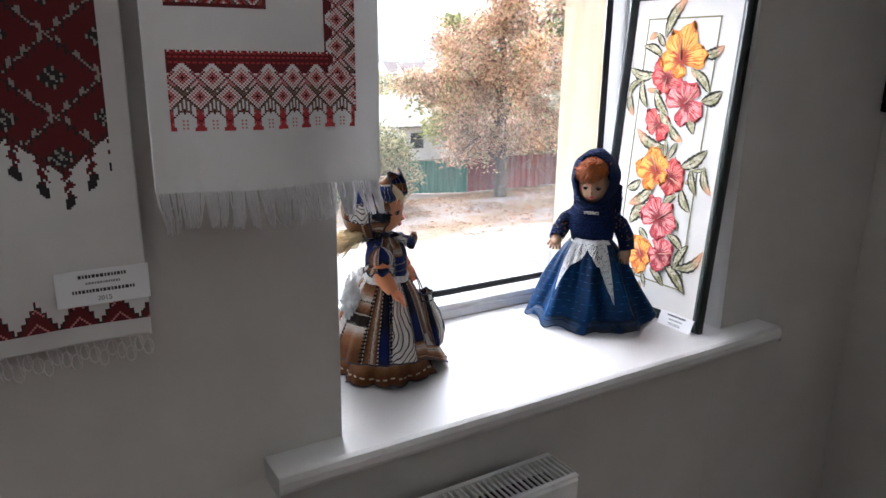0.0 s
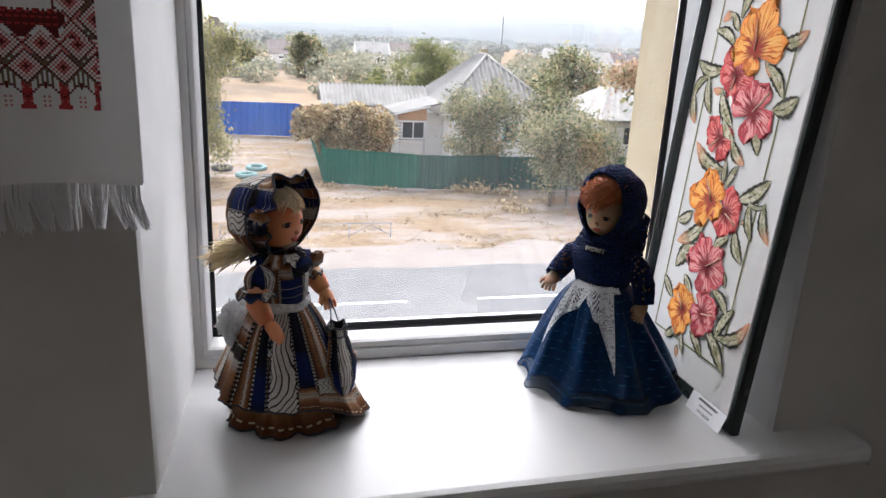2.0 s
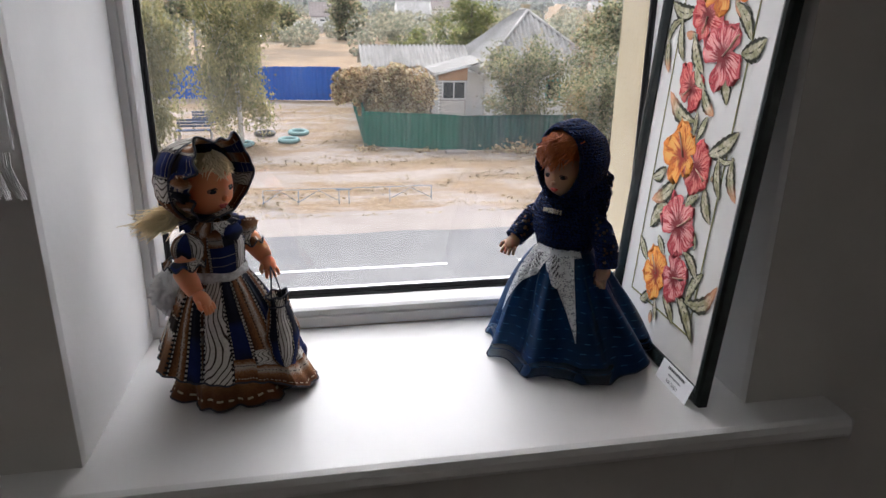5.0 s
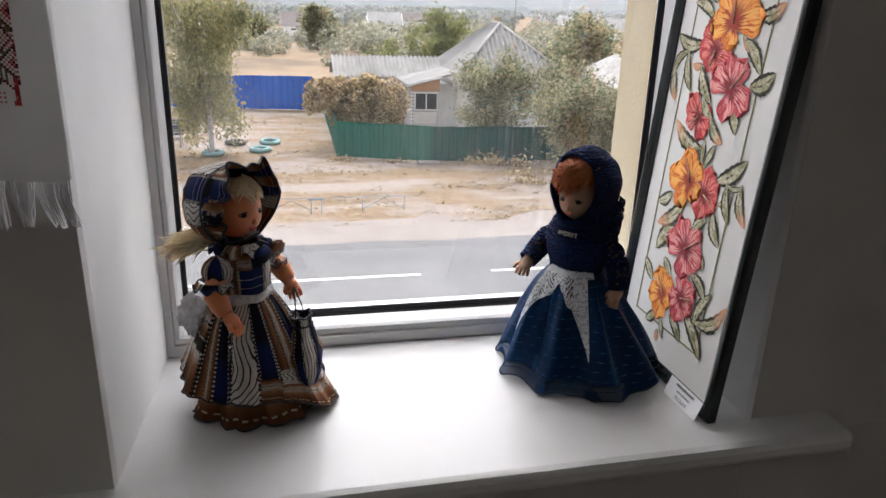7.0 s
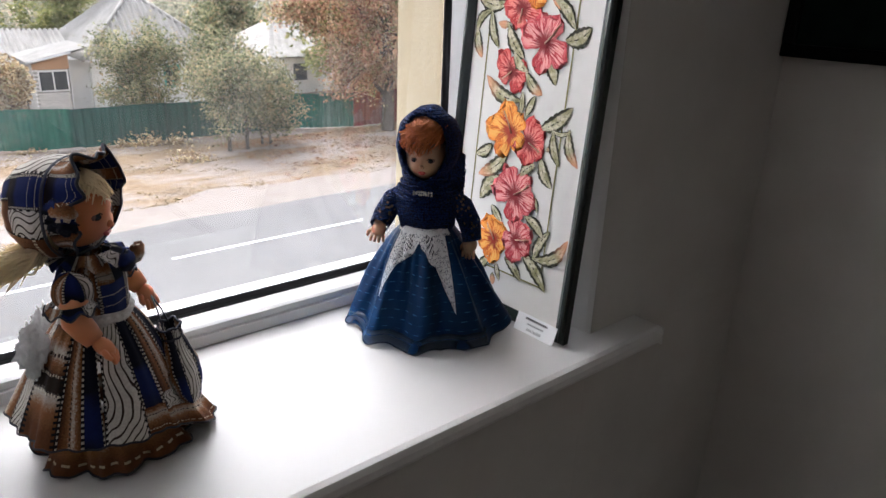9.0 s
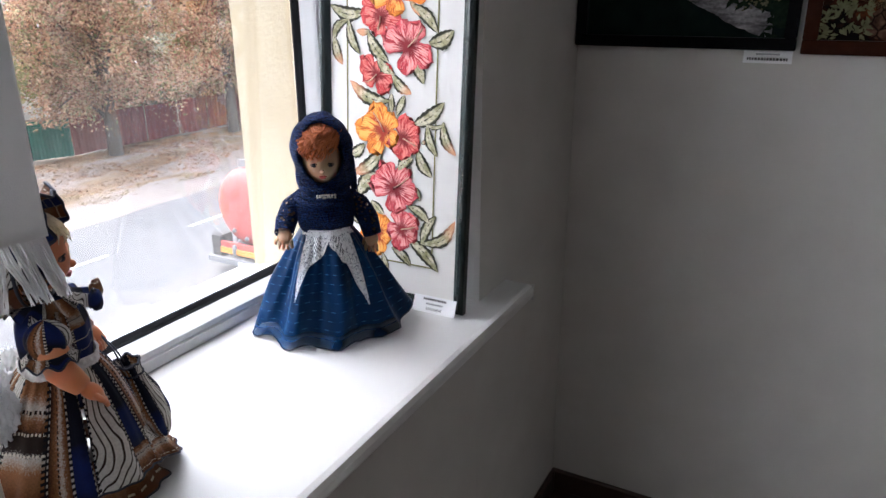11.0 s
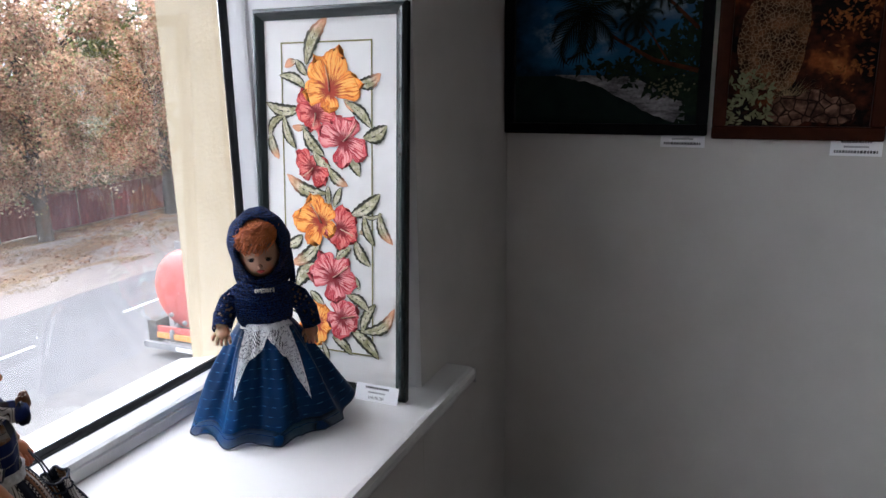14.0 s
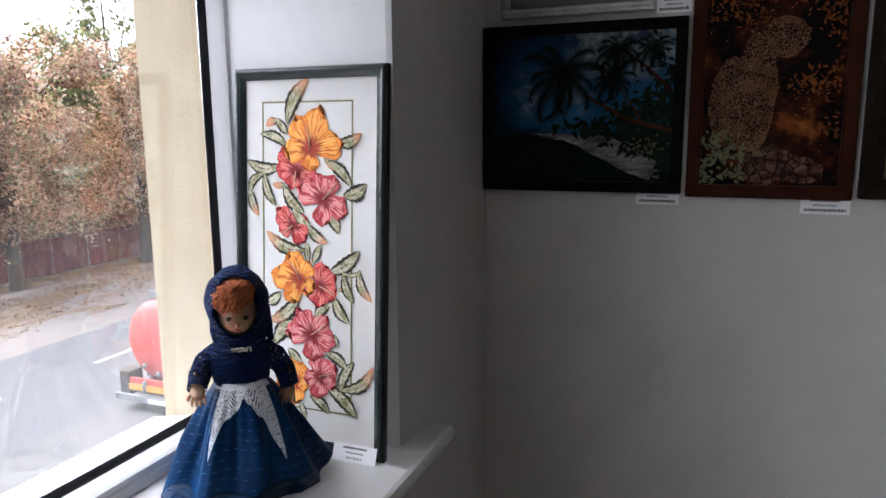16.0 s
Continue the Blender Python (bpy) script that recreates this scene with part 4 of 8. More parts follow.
def beach():
    p, w, h = picture("dark seascape with palms and pale shore in a black frame", 0.972, 0.474, 1.352, 1.764, 0.026, black_frame)
    b = 0.024
    s = MB().add([(b, b, -0.010), (w - b, b, -0.010), (w - b, h - b, -0.010), (b, h - b, -0.010)], [[0, 1, 2, 3]], 0, [(0, 0), (1, 0), (1, 1), (0, 1)], False)
    part("painted_sky", s, night_sky, p)
    part("painted_water", MB().flat([(b, b, -0.0096), (w - b, b, -0.0096), (w - b, 0.140, -0.0096), (0.22, 0.142, -0.0096), (b, 0.143, -0.0096)]), paint_water, p)

    def bank(u, v):
        """The beach: a thin spit far off that swings round and widens to the near corner."""
        x = 0.13 + 0.315 * u
        top = 0.146 - 0.012 * u - 0.055 * smooth_step((u - 0.55) / 0.45)
        low = 0.143 - 0.030 * min(1, u * 2.2) - 0.085 * smooth_step((u - 0.25) / 0.75)
        e = 0.004 * noise.noise(Vector((u * 14, 0, 2))) + 0.003 * noise.noise(Vector((u * 40, 0, 4)))
        return (x, low + e + (top - low - e) * v, -0.0092)
    part("painted_shore", MB().grid(60, 6, bank, smooth=False), shore_paint(), p)
    bush, r = MB(), random.Random(9)
    for cx, cy, sx, sy, n in ((0.40, 0.150, 0.055, 0.018, 120), (0.43, 0.205, 0.03, 0.035, 150), (0.30, 0.160, 0.05, 0.010, 70), (0.42, 0.112, 0.035, 0.010, 80), (0.455, 0.075, 0.012, 0.020, 50), (0.45, 0.28, 0.012, 0.05, 40), (0.37, 0.19, 0.03, 0.015, 60)):
        for _ in range(n):
            x, y = min(w - b - 0.006, max(0.1, r.gauss(cx, sx))), min(h - b - 0.006, max(b + 0.006, r.gauss(cy, sy)))
            a, q = r.uniform(0, 6.28), r.uniform(0.006, 0.015)
            c, d = math.cos(a) * q, math.sin(a) * q
            z = -0.0089 + 0.0008 * r.random()
            bush.flat([(x - c, y - d, z), (x + d * 0.45, y - c * 0.45, z), (x + c, y + d, z), (x - d * 0.45, y + c * 0.45, z)])
    part("painted_bushes", bush, paint_bush, p)
    for a, c, t in (((0.265, 0.235), (0.47, 0.150), 0.006), ((0.350, 0.345), (0.465, 0.245), 0.005), ((0.330, 0.270), (0.405, 0.165), 0.0025)):
        bend = Vector((a[0] * 0.5 + c[0] * 0.5, a[1] * 0.5 + c[1] * 0.5 + (-0.016 if t > 0.0055 else 0.006), -0.0078))
        trunk = MB().tube([(*a, -0.0078), tuple(bend), (*c, -0.0078)], [t * 0.6, t * 0.8, t], 6)
        trunk.v = [(x, y, -0.0078 + (z + 0.0078) * 0.05) for x, y, z in trunk.v]
        part("painted_trunk", trunk, paint_trunk, p)
    for cx, cy, sc in ((0.205, 0.285, 0.120), (0.340, 0.345, 0.075), (0.330, 0.275, 0.065), (0.425, 0.345, 0.060)):
        palm = MB()
        for i in range(12):
            ang = 0.1 + i * 0.5236
            ln = min(sc * (0.75 + 0.4 * ((i * 7) % 5) / 4), (h - b - 0.004 - cy) / max(0.05, math.sin(ang)) if math.sin(ang) > 0.05 else 1.0, (w - b - 0.01 - cx) / max(0.05, math.cos(ang)) if math.cos(ang) > 0.05 else 1.0)
            frond(palm, cx, cy, ang, ln, -0.0074 + 0.0002 * (i % 3), 1.5 if math.cos(ang) > 0 else -1.5)
        palm.v = [(min(w - b, x), min(h - b, y), z) for x, y, z in palm.v]
        part("painted_palm", palm, paint_palm, p)
    fl = MB()
    for _ in range(70):
        blob(fl, r.gauss(0.405, 0.028), r.gauss(0.110, 0.010), 0.0028, 0.0022, -0.0068, r.random(), 7)
    part("painted_flowers", fl, paint_flower, p)


def painted_dusk():
    """Dark brown dusk with soft rust glows of foliage."""
    m, n, l, p = nodes_of("painted_dusk")
    nt = m.node_tree
    f = maths(nt, "MULTIPLY_ADD", noise_tex(nt, 9, 3, coords(nt), 0.5), 0.75, maths(nt, "MULTIPLY", noise_tex(nt, 60, 3, coords(nt)), 0.25))
    l.new(ramp(nt, f, [(0.46, (0.005, 0.003, 0.003)), (0.56, (0.04, 0.011, 0.005)), (0.64, (0.16, 0.042, 0.012)), (0.74, (0.30, 0.12, 0.035))]), p.inputs["Base Color"])
    p.inputs["Roughness"].default_value = 0.5
    p.inputs["Specular IOR Level"].default_value = 0.03
    return m


def cracked_rock():
    """Painted rock with dark cracks."""
    m, n, l, p = nodes_of("painted_cracked_rock")
    nt = m.node_tree
    v = n.new("ShaderNodeTexVoronoi")
    v.feature = "DISTANCE_TO_EDGE"
    v.inputs["Scale"].default_value = 42
    l.new(coords(nt), v.inputs["Vector"])
    face_tone = ramp(nt, noise_tex(nt, 45, 4, coords(nt)), [(0.36, (0.03, 0.014, 0.010)), (0.5, (0.085, 0.042, 0.028)), (0.64, (0.17, 0.095, 0.062))])
    l.new(mix(nt, ramp(nt, v.outputs["Distance"], [(0.02, (1, 1, 1)), (0.09, (0, 0, 0))]), face_tone, (0.012, 0.006, 0.005)), p.inputs["Base Color"])
    p.inputs["Roughness"].default_value = 0.6
    p.inputs["Specular IOR Level"].default_value = 0.03
    return m


rock_paint = cracked_rock()


def mottled_picture():
    p, w, h = picture("mottled tan form among rust foliage in a brown wooden frame", 0.464, 0.113, 1.346, 1.86, 0.030, brown_frame)
    b = 0.026
    part("painted_ground", MB().flat([(b, b, -0.010), (w - b, b, -0.010), (w - b, h - b, -0.010), (b, h - b, -0.010)]), painted_dusk(), p)
    rust = MB()
    r = random.Random(8)
    for cx, cy, n, sx, sy in ((0.10, 0.43, 110, 0.04, 0.03), (0.20, 0.46, 120, 0.06, 0.018), (0.27, 0.26, 120, 0.035, 0.022), (0.28, 0.16, 50, 0.03, 0.02), (0.29, 0.40, 70, 0.025, 0.03)):
        for _ in range(n):
            x, y = min(w - 0.04, max(0.04, r.gauss(cx, sx))), min(h - 0.04, max(0.04, r.gauss(cy, sy)))
            a, q = r.uniform(0, 6.28), r.uniform(0.003, 0.008)
            c, d = math.cos(a) * q, math.sin(a) * q
            rust.flat([(x - c, y - d, -0.0095), (x + d * 0.4, y - c * 0.4, -0.0093), (x + c, y + d, -0.0095), (x - d * 0.4, y + c * 0.4, -0.0094)])
    part("painted_foliage", rust, paint_rust, p)
    form = MB()
    blob(form, 0.095, 0.215, 0.052, 0.105, -0.0090, 3, 40, 0.12)
    blob(form, 0.140, 0.240, 0.046, 0.135, -0.0089, 5, 40, 0.12)
    blob(form, 0.195, 0.360, 0.050, 0.045, -0.0087, 8, 30, 0.1)
    part("painted_form", form, mottled, p, "plain mottled tan form")
    for cx, cy, rx, ry in ((0.16, 0.065, 0.045, 0.035), (0.21, 0.075, 0.04, 0.036), (0.255, 0.062, 0.036, 0.03)):
        part("painted_rock", blob(MB(), cx, cy, rx, ry, -0.0084 + 0.0003 * cx, cx * 10, 24, 0.2), rock_paint, p)
    straw2 = MB()
    for i in range(70):
        a = r.uniform(-0.25, 3.4)
        x, y, ln = 0.155 + r.gauss(0, 0.008), 0.098, r.uniform(0.03, 0.085)
        ex, ey = x + ln * math.cos(a), y + ln * math.sin(a) * 0.7
        straw2.flat([(x - 0.0006, y, -0.0078), (x + 0.0006, y, -0.0078), (ex, ey, -0.0078)])
    part("painted_straw", straw2, paint_straw, p)
    lf = MB()
    for _ in range(150):
        t = r.random()
        x, y = 0.03 + 0.095 * r.random() ** 1.2, 0.034 + 0.15 * r.random() * (1 - 0.5 * t)
        a, s = r.uniform(0, 6.28), r.uniform(0.005, 0.011)
        c, q = math.cos(a) * s, math.sin(a) * s
        lf.flat([(x - c, y - q, -0.0072), (x - q * 0.4, y + c * 0.4, -0.0070), (x + c, y + q, -0.0072), (x + q * 0.4, y - c * 0.4, -0.0074)])
    part("painted_leaves", lf, paint_leaf, p)


beach()
mottled_picture()
p4, w4, h4 = picture("pale grey picture in a beaded silver frame", 0.925, 0.550, 1.782, 2.08, 0.022, silver_frame, ornate=True)
part("painted_ground", MB().flat([(0.018, 0.018, -0.010), (w4 - 0.018, 0.018, -0.010), (w4 - 0.018, h4 - 0.018, -0.010), (0.018, h4 - 0.018, -0.010)]), paint_grey, p4)
p5, w5, h5 = picture("picture in a dark ornate beaded frame", 0.101, -0.36, 1.350, 1.86, 0.045, dark_ornate, ornate=True)
part("painted_ground", MB().flat([(0.04, 0.04, -0.010), (w5 - 0.04, 0.04, -0.010), (w5 - 0.04, h5 - 0.04, -0.010), (0.04, h5 - 0.04, -0.010)]), paint_leaf, p5)


def wall_card(y0, y1, z0, z1):
    w, h = y0 - y1, z1 - z0
    m = Matrix.Translation((X1 - 0.0015, (y0 + y1) / 2, (z0 + z1) / 2)) @ Matrix(((0, 0, -1, 0), (-1, 0, 0, 0), (0, 1, 0, 0), (0, 0, 0, 1)))
    card("small white printed label on the wall below a picture", m, w, h, ((h * 0.28, w * 0.3, h * 0.14, 1), (0.0, w * 0.24, h * 0.10, 0), (-h * 0.27, w * 0.42, h * 0.15, 1)))


wall_card(0.580, 0.478, 1.322, 1.362)
wall_card(0.212, 0.110, 1.311, 1.352)
wall_card(0.548, 0.470, 1.776, 1.815)

# ---- dolls on the sill ----
skin = surf("doll_skin", (0.60, 0.21, 0.085), (0.66, 0.25, 0.105), 20, 0.45, 0.03, 200)
skin_pale = surf("pale_doll_skin", (0.34, 0.195, 0.115), (0.40, 0.235, 0.145), 20, 0.42, 0.03, 200)
hair_red = surf("red_hair", (0.34, 0.075, 0.015), (0.60, 0.19, 0.05), 160, 0.5, 0.6, 600, dist=0.002)
hair_blond = surf("blond_hair", (0.82, 0.71, 0.50), (0.92, 0.84, 0.66), 160, 0.5, 0.6, 600, dist=0.002)
lip = surf("doll_lips", (0.45, 0.06, 0.05), (0.5, 0.08, 0.07), 60, 0.4, 0.02, 200)
eye_dark = surf("doll_eyes", (0.015, 0.014, 0.016), (0.04, 0.038, 0.045), 60, 0.2, 0.02, 200)
lid_shade = surf("painted_socket_shade", (0.13, 0.06, 0.04), (0.20, 0.09, 0.06), 60, 0.5, 0.05, 200)
silver_bead = surf("silver_beads", (0.30, 0.28, 0.25), (0.55, 0.52, 0.46), 300, 0.3, 0.3, 500, metal=0.6)
white_lace_solid = surf("white_lace", (0.66, 0.66, 0.66), (0.78, 0.78, 0.78), 120, 0.85, 0.8, 500, dist=0.002)
navy_edge = surf("navy_piping", (0.008, 0.010, 0.022), (0.016, 0.02, 0.04), 80, 0.7, 0.2, 500)


def crochet(name="navy_crochet", openwork=False):
    """Crocheted navy yarn; the sleeves are openwork."""
    m, n, l, p = nodes_of(name)
    nt = m.node_tree
    v = n.new("ShaderNodeTexVoronoi")
    v.inputs["Scale"].default_value = 300
    l.new(coords(nt), v.inputs["Vector"])
    wave = n.new("ShaderNodeTexWave")
    wave.bands_direction = "Z"
    wave.inputs["Scale"].default_value, wave.inputs["Distortion"].default_value, wave.inputs["Detail Scale"].default_value = 70, 5.0, 3.0
    l.new(coords(nt), wave.inputs["Vector"])
    c = mix(nt, ramp(nt, v.outputs["Distance"], [(0.2, (1, 1, 1)), (0.75, (0, 0, 0))]), (0.0012, 0.006, 0.030), (0.005, 0.030, 0.150))
    c = mix(nt, 0.55, c, ramp(nt, wave.outputs["Fac"], [(0.1, (0.35, 0.35, 0.35)), (0.6, (1, 1, 1))]), "MULTIPLY")
    l.new(c, p.inputs["Base Color"])
    p.inputs["Roughness"].default_value = 0.85
    p.inputs["Specular IOR Level"].default_value = 0.15
    h = maths(nt, "ADD", maths(nt, "SUBTRACT", 1.0, v.outputs["Distance"]), maths(nt, "MULTIPLY", wave.outputs["Fac"], 1.2))
    bumped(nt, p, h, 1.0, 0.004)
    if openwork:
        big = n.new("ShaderNodeTexVoronoi")
        big.inputs["Scale"].default_value = 120
        l.new(coords(nt), big.inputs["Vector"])
        hole = maths(nt, "MULTIPLY", maths(nt, "LESS_THAN", big.outputs["Distance"], 0.34), maths(nt, "GREATER_THAN", noise_tex(nt, 50, 2, coords(nt)), 0.46))
        mx = n.new("ShaderNodeMixShader")
        l.new(hole, mx.inputs[0])
        l.new(p.outputs[0], mx.inputs[1])
        l.new(n.new("ShaderNodeBsdfTransparent").outputs[0], mx.inputs[2])
        l.new(mx.outputs[0], n["Material Output"].inputs["Surface"])
    return m


def satin():
    """Blue voile with short pale woven dashes in rows, sheer towards the hem."""
    m, n, l, p = nodes_of("blue_voile")
    nt = m.node_tree
    sep = n.new("ShaderNodeSeparateXYZ")
    l.new(coords(nt, "UV"), sep.inputs[0])
    row = maths(nt, "MULTIPLY", sep.outputs[1], 12)
    rows = maths(nt, "FRACT", row)
    dash = maths(nt, "FRACT", maths(nt, "ADD", maths(nt, "MULTIPLY", sep.outputs[0], 40), maths(nt, "MULTIPLY", maths(nt, "FLOOR", row), 0.37)))
    stripe = maths(nt, "LESS_THAN", rows, 0.09)
    on = maths(nt, "MULTIPLY", stripe, maths(nt, "MULTIPLY_ADD", maths(nt, "LESS_THAN", dash, 0.4), 0.6, 0.05))
    on = maths(nt, "MULTIPLY", on, ramp(nt, noise_tex(nt, 35, 2, coords(nt)), [(0.36, (0.2, 0.2, 0.2)), (0.55, (0.8, 0.8, 0.8))]))
    base = ramp(nt, noise_tex(nt, 9, 3, coords(nt)), [(0.35, (0.0005, 0.0145, 0.052)), (0.65, (0.001, 0.026, 0.087))])
    l.new(mix(nt, on, base, (0.06, 0.19, 0.36)), p.inputs["Base Color"])
    p.inputs["Roughness"].default_value = 0.4
    p.inputs["Specular IOR Level"].default_value = 0.11
    bumped(nt, p, noise_tex(nt, 700, 2, coords(nt)), 0.3, 0.0006)
    sheer = maths(nt, "MULTIPLY", ramp(nt, sep.outputs[1], [(0.86, (0, 0, 0)), (0.90, (0.32, 0.32, 0.32))]), maths(nt, "MULTIPLY", maths(nt, "SUBTRACT", 1.0, stripe), ramp(nt, noise_tex(nt, 11, 1, coords(nt)), [(0.5, (0, 0, 0)), (0.56, (1, 1, 1))])))
    mx = n.new("ShaderNodeMixShader")
    l.new(sheer, mx.inputs[0])
    l.new(p.outputs[0], mx.inputs[1])
    l.new(n.new("ShaderNodeBsdfTransparent").outputs[0], mx.inputs[2])
    l.new(mx.outputs[0], n["Material Output"].inputs["Surface"])
    return m


W3, TAN, BRN, DK, NAVY, BLUE = (0.50, 0.47, 0.43), (0.23, 0.10, 0.036), (0.10, 0.034, 0.011), (0.016, 0.008, 0.006), (0.0025, 0.004, 0.014), (0.003, 0.011, 0.080)


def print_cloth(name, kind, ticks=21, lines=5.0, edged=True, soft=1.0):
    """Cotton print of one panel; u runs across it, v down. Panels are contour-lined white, navy to blue, brown airbrushed
    along or across, or banded, and their edges are scalloped in black and cream."""
    m, n, l, p = nodes_of(name)
    nt = m.node_tree
    sep = n.new("ShaderNodeSeparateXYZ")
    l.new(coords(nt, "UV"), sep.inputs[0])
    co = coords(nt)
    u, v = sep.outputs[0], sep.outputs[1]
    spray = maths(nt, "MULTIPLY_ADD", noise_tex(nt, 620, 2, co), 0.56, -0.28)
    drift = maths(nt, "MULTIPLY_ADD", noise_tex(nt, 16, 2, co), 0.5, -0.25)

    def dashes(at, along, count, half=0.02, share=0.55):
        """A row of stitches at a height of one coordinate, counted along the other."""
        row = maths(nt, "LESS_THAN", maths(nt, "ABSOLUTE", maths(nt, "SUBTRACT", at[0], at[1])), half)
        return maths(nt, "MULTIPLY", row, maths(nt, "LESS_THAN", maths(nt, "FRACT", maths(nt, "MULTIPLY", along, count)), share))
    if kind == "white":
        bow = maths(nt, "SINE", maths(nt, "MULTIPLY", v, 6.5))
        g = maths(nt, "ADD", maths(nt, "MULTIPLY_ADD", u, lines, maths(nt, "MULTIPLY", bow, lines * 0.28)), maths(nt, "MULTIPLY_ADD", noise_tex(nt, 22, 1, co), lines * 0.45, maths(nt, "MULTIPLY", v, lines * 0.9)))
        line = ramp(nt, maths(nt, "ABSOLUTE", maths(nt, "SUBTRACT", maths(nt, "FRACT", g), 0.5)), [(0.09, (1, 1, 1)), (0.15, (0, 0, 0))])
        c = mix(nt, line, W3, (0.03, 0.017, 0.014))
    elif kind == "blue":
        c = ramp(nt, maths(nt, "ADD", v, drift), [(0.0, NAVY), (0.5, NAVY), (0.62, BLUE), (0.85, BLUE), (0.97, NAVY)])
    elif kind == "royal":
        c = ramp(nt, maths(nt, "ADD", v, drift), [(0.0, DK), (0.2, NAVY), (0.3, BLUE), (1.0, BLUE)])
        for k in (0.62, 0.80):
            c = mix(nt, dashes((v, k), u, 16, 0.008), c, (0.55, 0.50, 0.40))
    elif kind == "brown":
        c = ramp(nt, maths(nt, "ADD", u, maths(nt, "ADD", spray, drift)), [(0.0, DK), (0.16, BRN), (0.42, TAN), (0.6, W3), (0.72, TAN), (0.95, BRN)])
        c = mix(nt, dashes((u, 0.46), v, ticks * 1.1, 0.035), c, DK)
    elif kind == "band":
        c = ramp(nt, maths(nt, "ADD", v, maths(nt, "ADD", maths(nt, "MULTIPLY", spray, 0.35), maths(nt, "MULTIPLY", drift, 0.25))),
                 [(0.0, BRN), (0.12, TAN), (0.22, W3), (0.30, TAN), (0.38, BRN), (0.405, DK), (0.55, DK), (0.575, W3), (0.68, TAN), (0.86, BRN), (1.0, BRN)])
        c = mix(nt, dashes((v, 0.24), u, 8, 0.014), c, DK)
        for k in (0.40, 0.56):
            c = mix(nt, dashes((v, k), u, 11, 0.011), c, (0.58, 0.53, 0.44))
    else:
        c = ramp(nt, maths(nt, "ADD", v, maths(nt, "ADD", maths(nt, "MULTIPLY", spray, 0.9), maths(nt, "MULTIPLY", drift, 0.8))), [(0.0, BRN), (0.1, TAN), (0.24, (0.36, 0.31, 0.26)), (0.34, (0.36, 0.31, 0.26)), (0.52, TAN), (0.78, BRN), (1.0, BRN)])
        c = mix(nt, dashes((v, 0.84), u, 40 * soft, 0.02), c, (0.50, 0.42, 0.30))
        c = mix(nt, dashes((v, 0.30), u, 40 * soft, 0.02), c, DK)
    if edged:
        tick = maths(nt, "LESS_THAN", maths(nt, "FRACT", maths(nt, "MULTIPLY", v, ticks)), 0.5)
        off = maths(nt, "ABSOLUTE", maths(nt, "SUBTRACT", u, 0.5))
        c = mix(nt, maths(nt, "GREATER_THAN", off, maths(nt, "MULTIPLY_ADD", tick, -0.055, 0.478)), c, (0.006, 0.005, 0.008))
        if kind in ("blue", "brown", "royal"):
            inner = maths(nt, "MULTIPLY", maths(nt, "GREATER_THAN", off, 0.44), maths(nt, "SUBTRACT", 1.0, tick))
            c = mix(nt, inner, c, (0.46, 0.42, 0.36))
    sp = ramp(nt, noise_tex(nt, 300, 3, co), [(0.4, (0.75, 0.75, 0.75)), (0.6, (1, 1, 1))])
    l.new(mix(nt, 0.6, c, sp, "MULTIPLY"), p.inputs["Base Color"])
    p.inputs["Roughness"].default_value = 0.8
    p.inputs["Specular IOR Level"].default_value = 0.2
    bumped(nt, p, noise_tex(nt, 800, 2, co), 0.4, 0.0006)
    return m


def lace_open(checks=False):
    """White lace with holes through it; the insets are a checked net."""
    m, n, l, p = nodes_of("checked_lace" if checks else "open_lace")
    nt = m.node_tree
    p.inputs["Base Color"].default_value = (0.80, 0.81, 0.83, 1)
    p.inputs["Roughness"].default_value = 0.9
    if checks:
        ch = n.new("ShaderNodeTexChecker")
        ch.inputs["Scale"].default_value = 6
        l.new(coords(nt, "UV"), ch.inputs["Vector"])
        hole = ch.outputs["Fac"]
    else:
        v = n.new("ShaderNodeTexVoronoi")
        v.inputs["Scale"].default_value = 500
        l.new(coords(nt), v.inputs["Vector"])
        big = n.new("ShaderNodeTexVoronoi")
        big.inputs["Scale"].default_value = 120
        l.new(coords(nt), big.inputs["Vector"])
        rim = maths(nt, "MULTIPLY", maths(nt, "GREATER_THAN", big.outputs["Distance"], 0.30), maths(nt, "LESS_THAN", big.outputs["Distance"], 0.62))
        bumped(nt, p, maths(nt, "ADD", v.outputs["Distance"], big.outputs["Distance"]), 0.9, 0.003)
        hole = maths(nt, "MULTIPLY", maths(nt, "LESS_THAN", v.outputs["Distance"], 0.42), rim)
    mx = n.new("ShaderNodeMixShader")
    l.new(hole, mx.inputs[0])
    l.new(p.outputs[0], mx.inputs[1])
    l.new(n.new("ShaderNodeBsdfTransparent").outputs[0], mx.inputs[2])
    l.new(mx.outputs[0], n["Material Output"].inputs["Surface"])
    return m


navy_crochet, open_crochet, blue_voile, open_lace, checked_lace = crochet(), crochet("openwork_crochet", True), satin(), lace_open(), lace_open(True)
sash_print = surf("printed_sash", (0.24, 0.22, 0.21), (0.80, 0.80, 0.80), 130, 0.85, 0.3, 500, dist=0.001)
CLOTH = [print_cloth("print_white", "white"), print_cloth("print_blue", "blue"), print_cloth("print_royal", "royal"), print_cloth("print_brown", "brown"), print_cloth("print_band", "band"),
         print_cloth("print_flounce", "flounce", edged=False), print_cloth("print_small_white", "white", 5, 4.0), print_cloth("print_small_flounce", "flounce", edged=False, soft=0.2)]


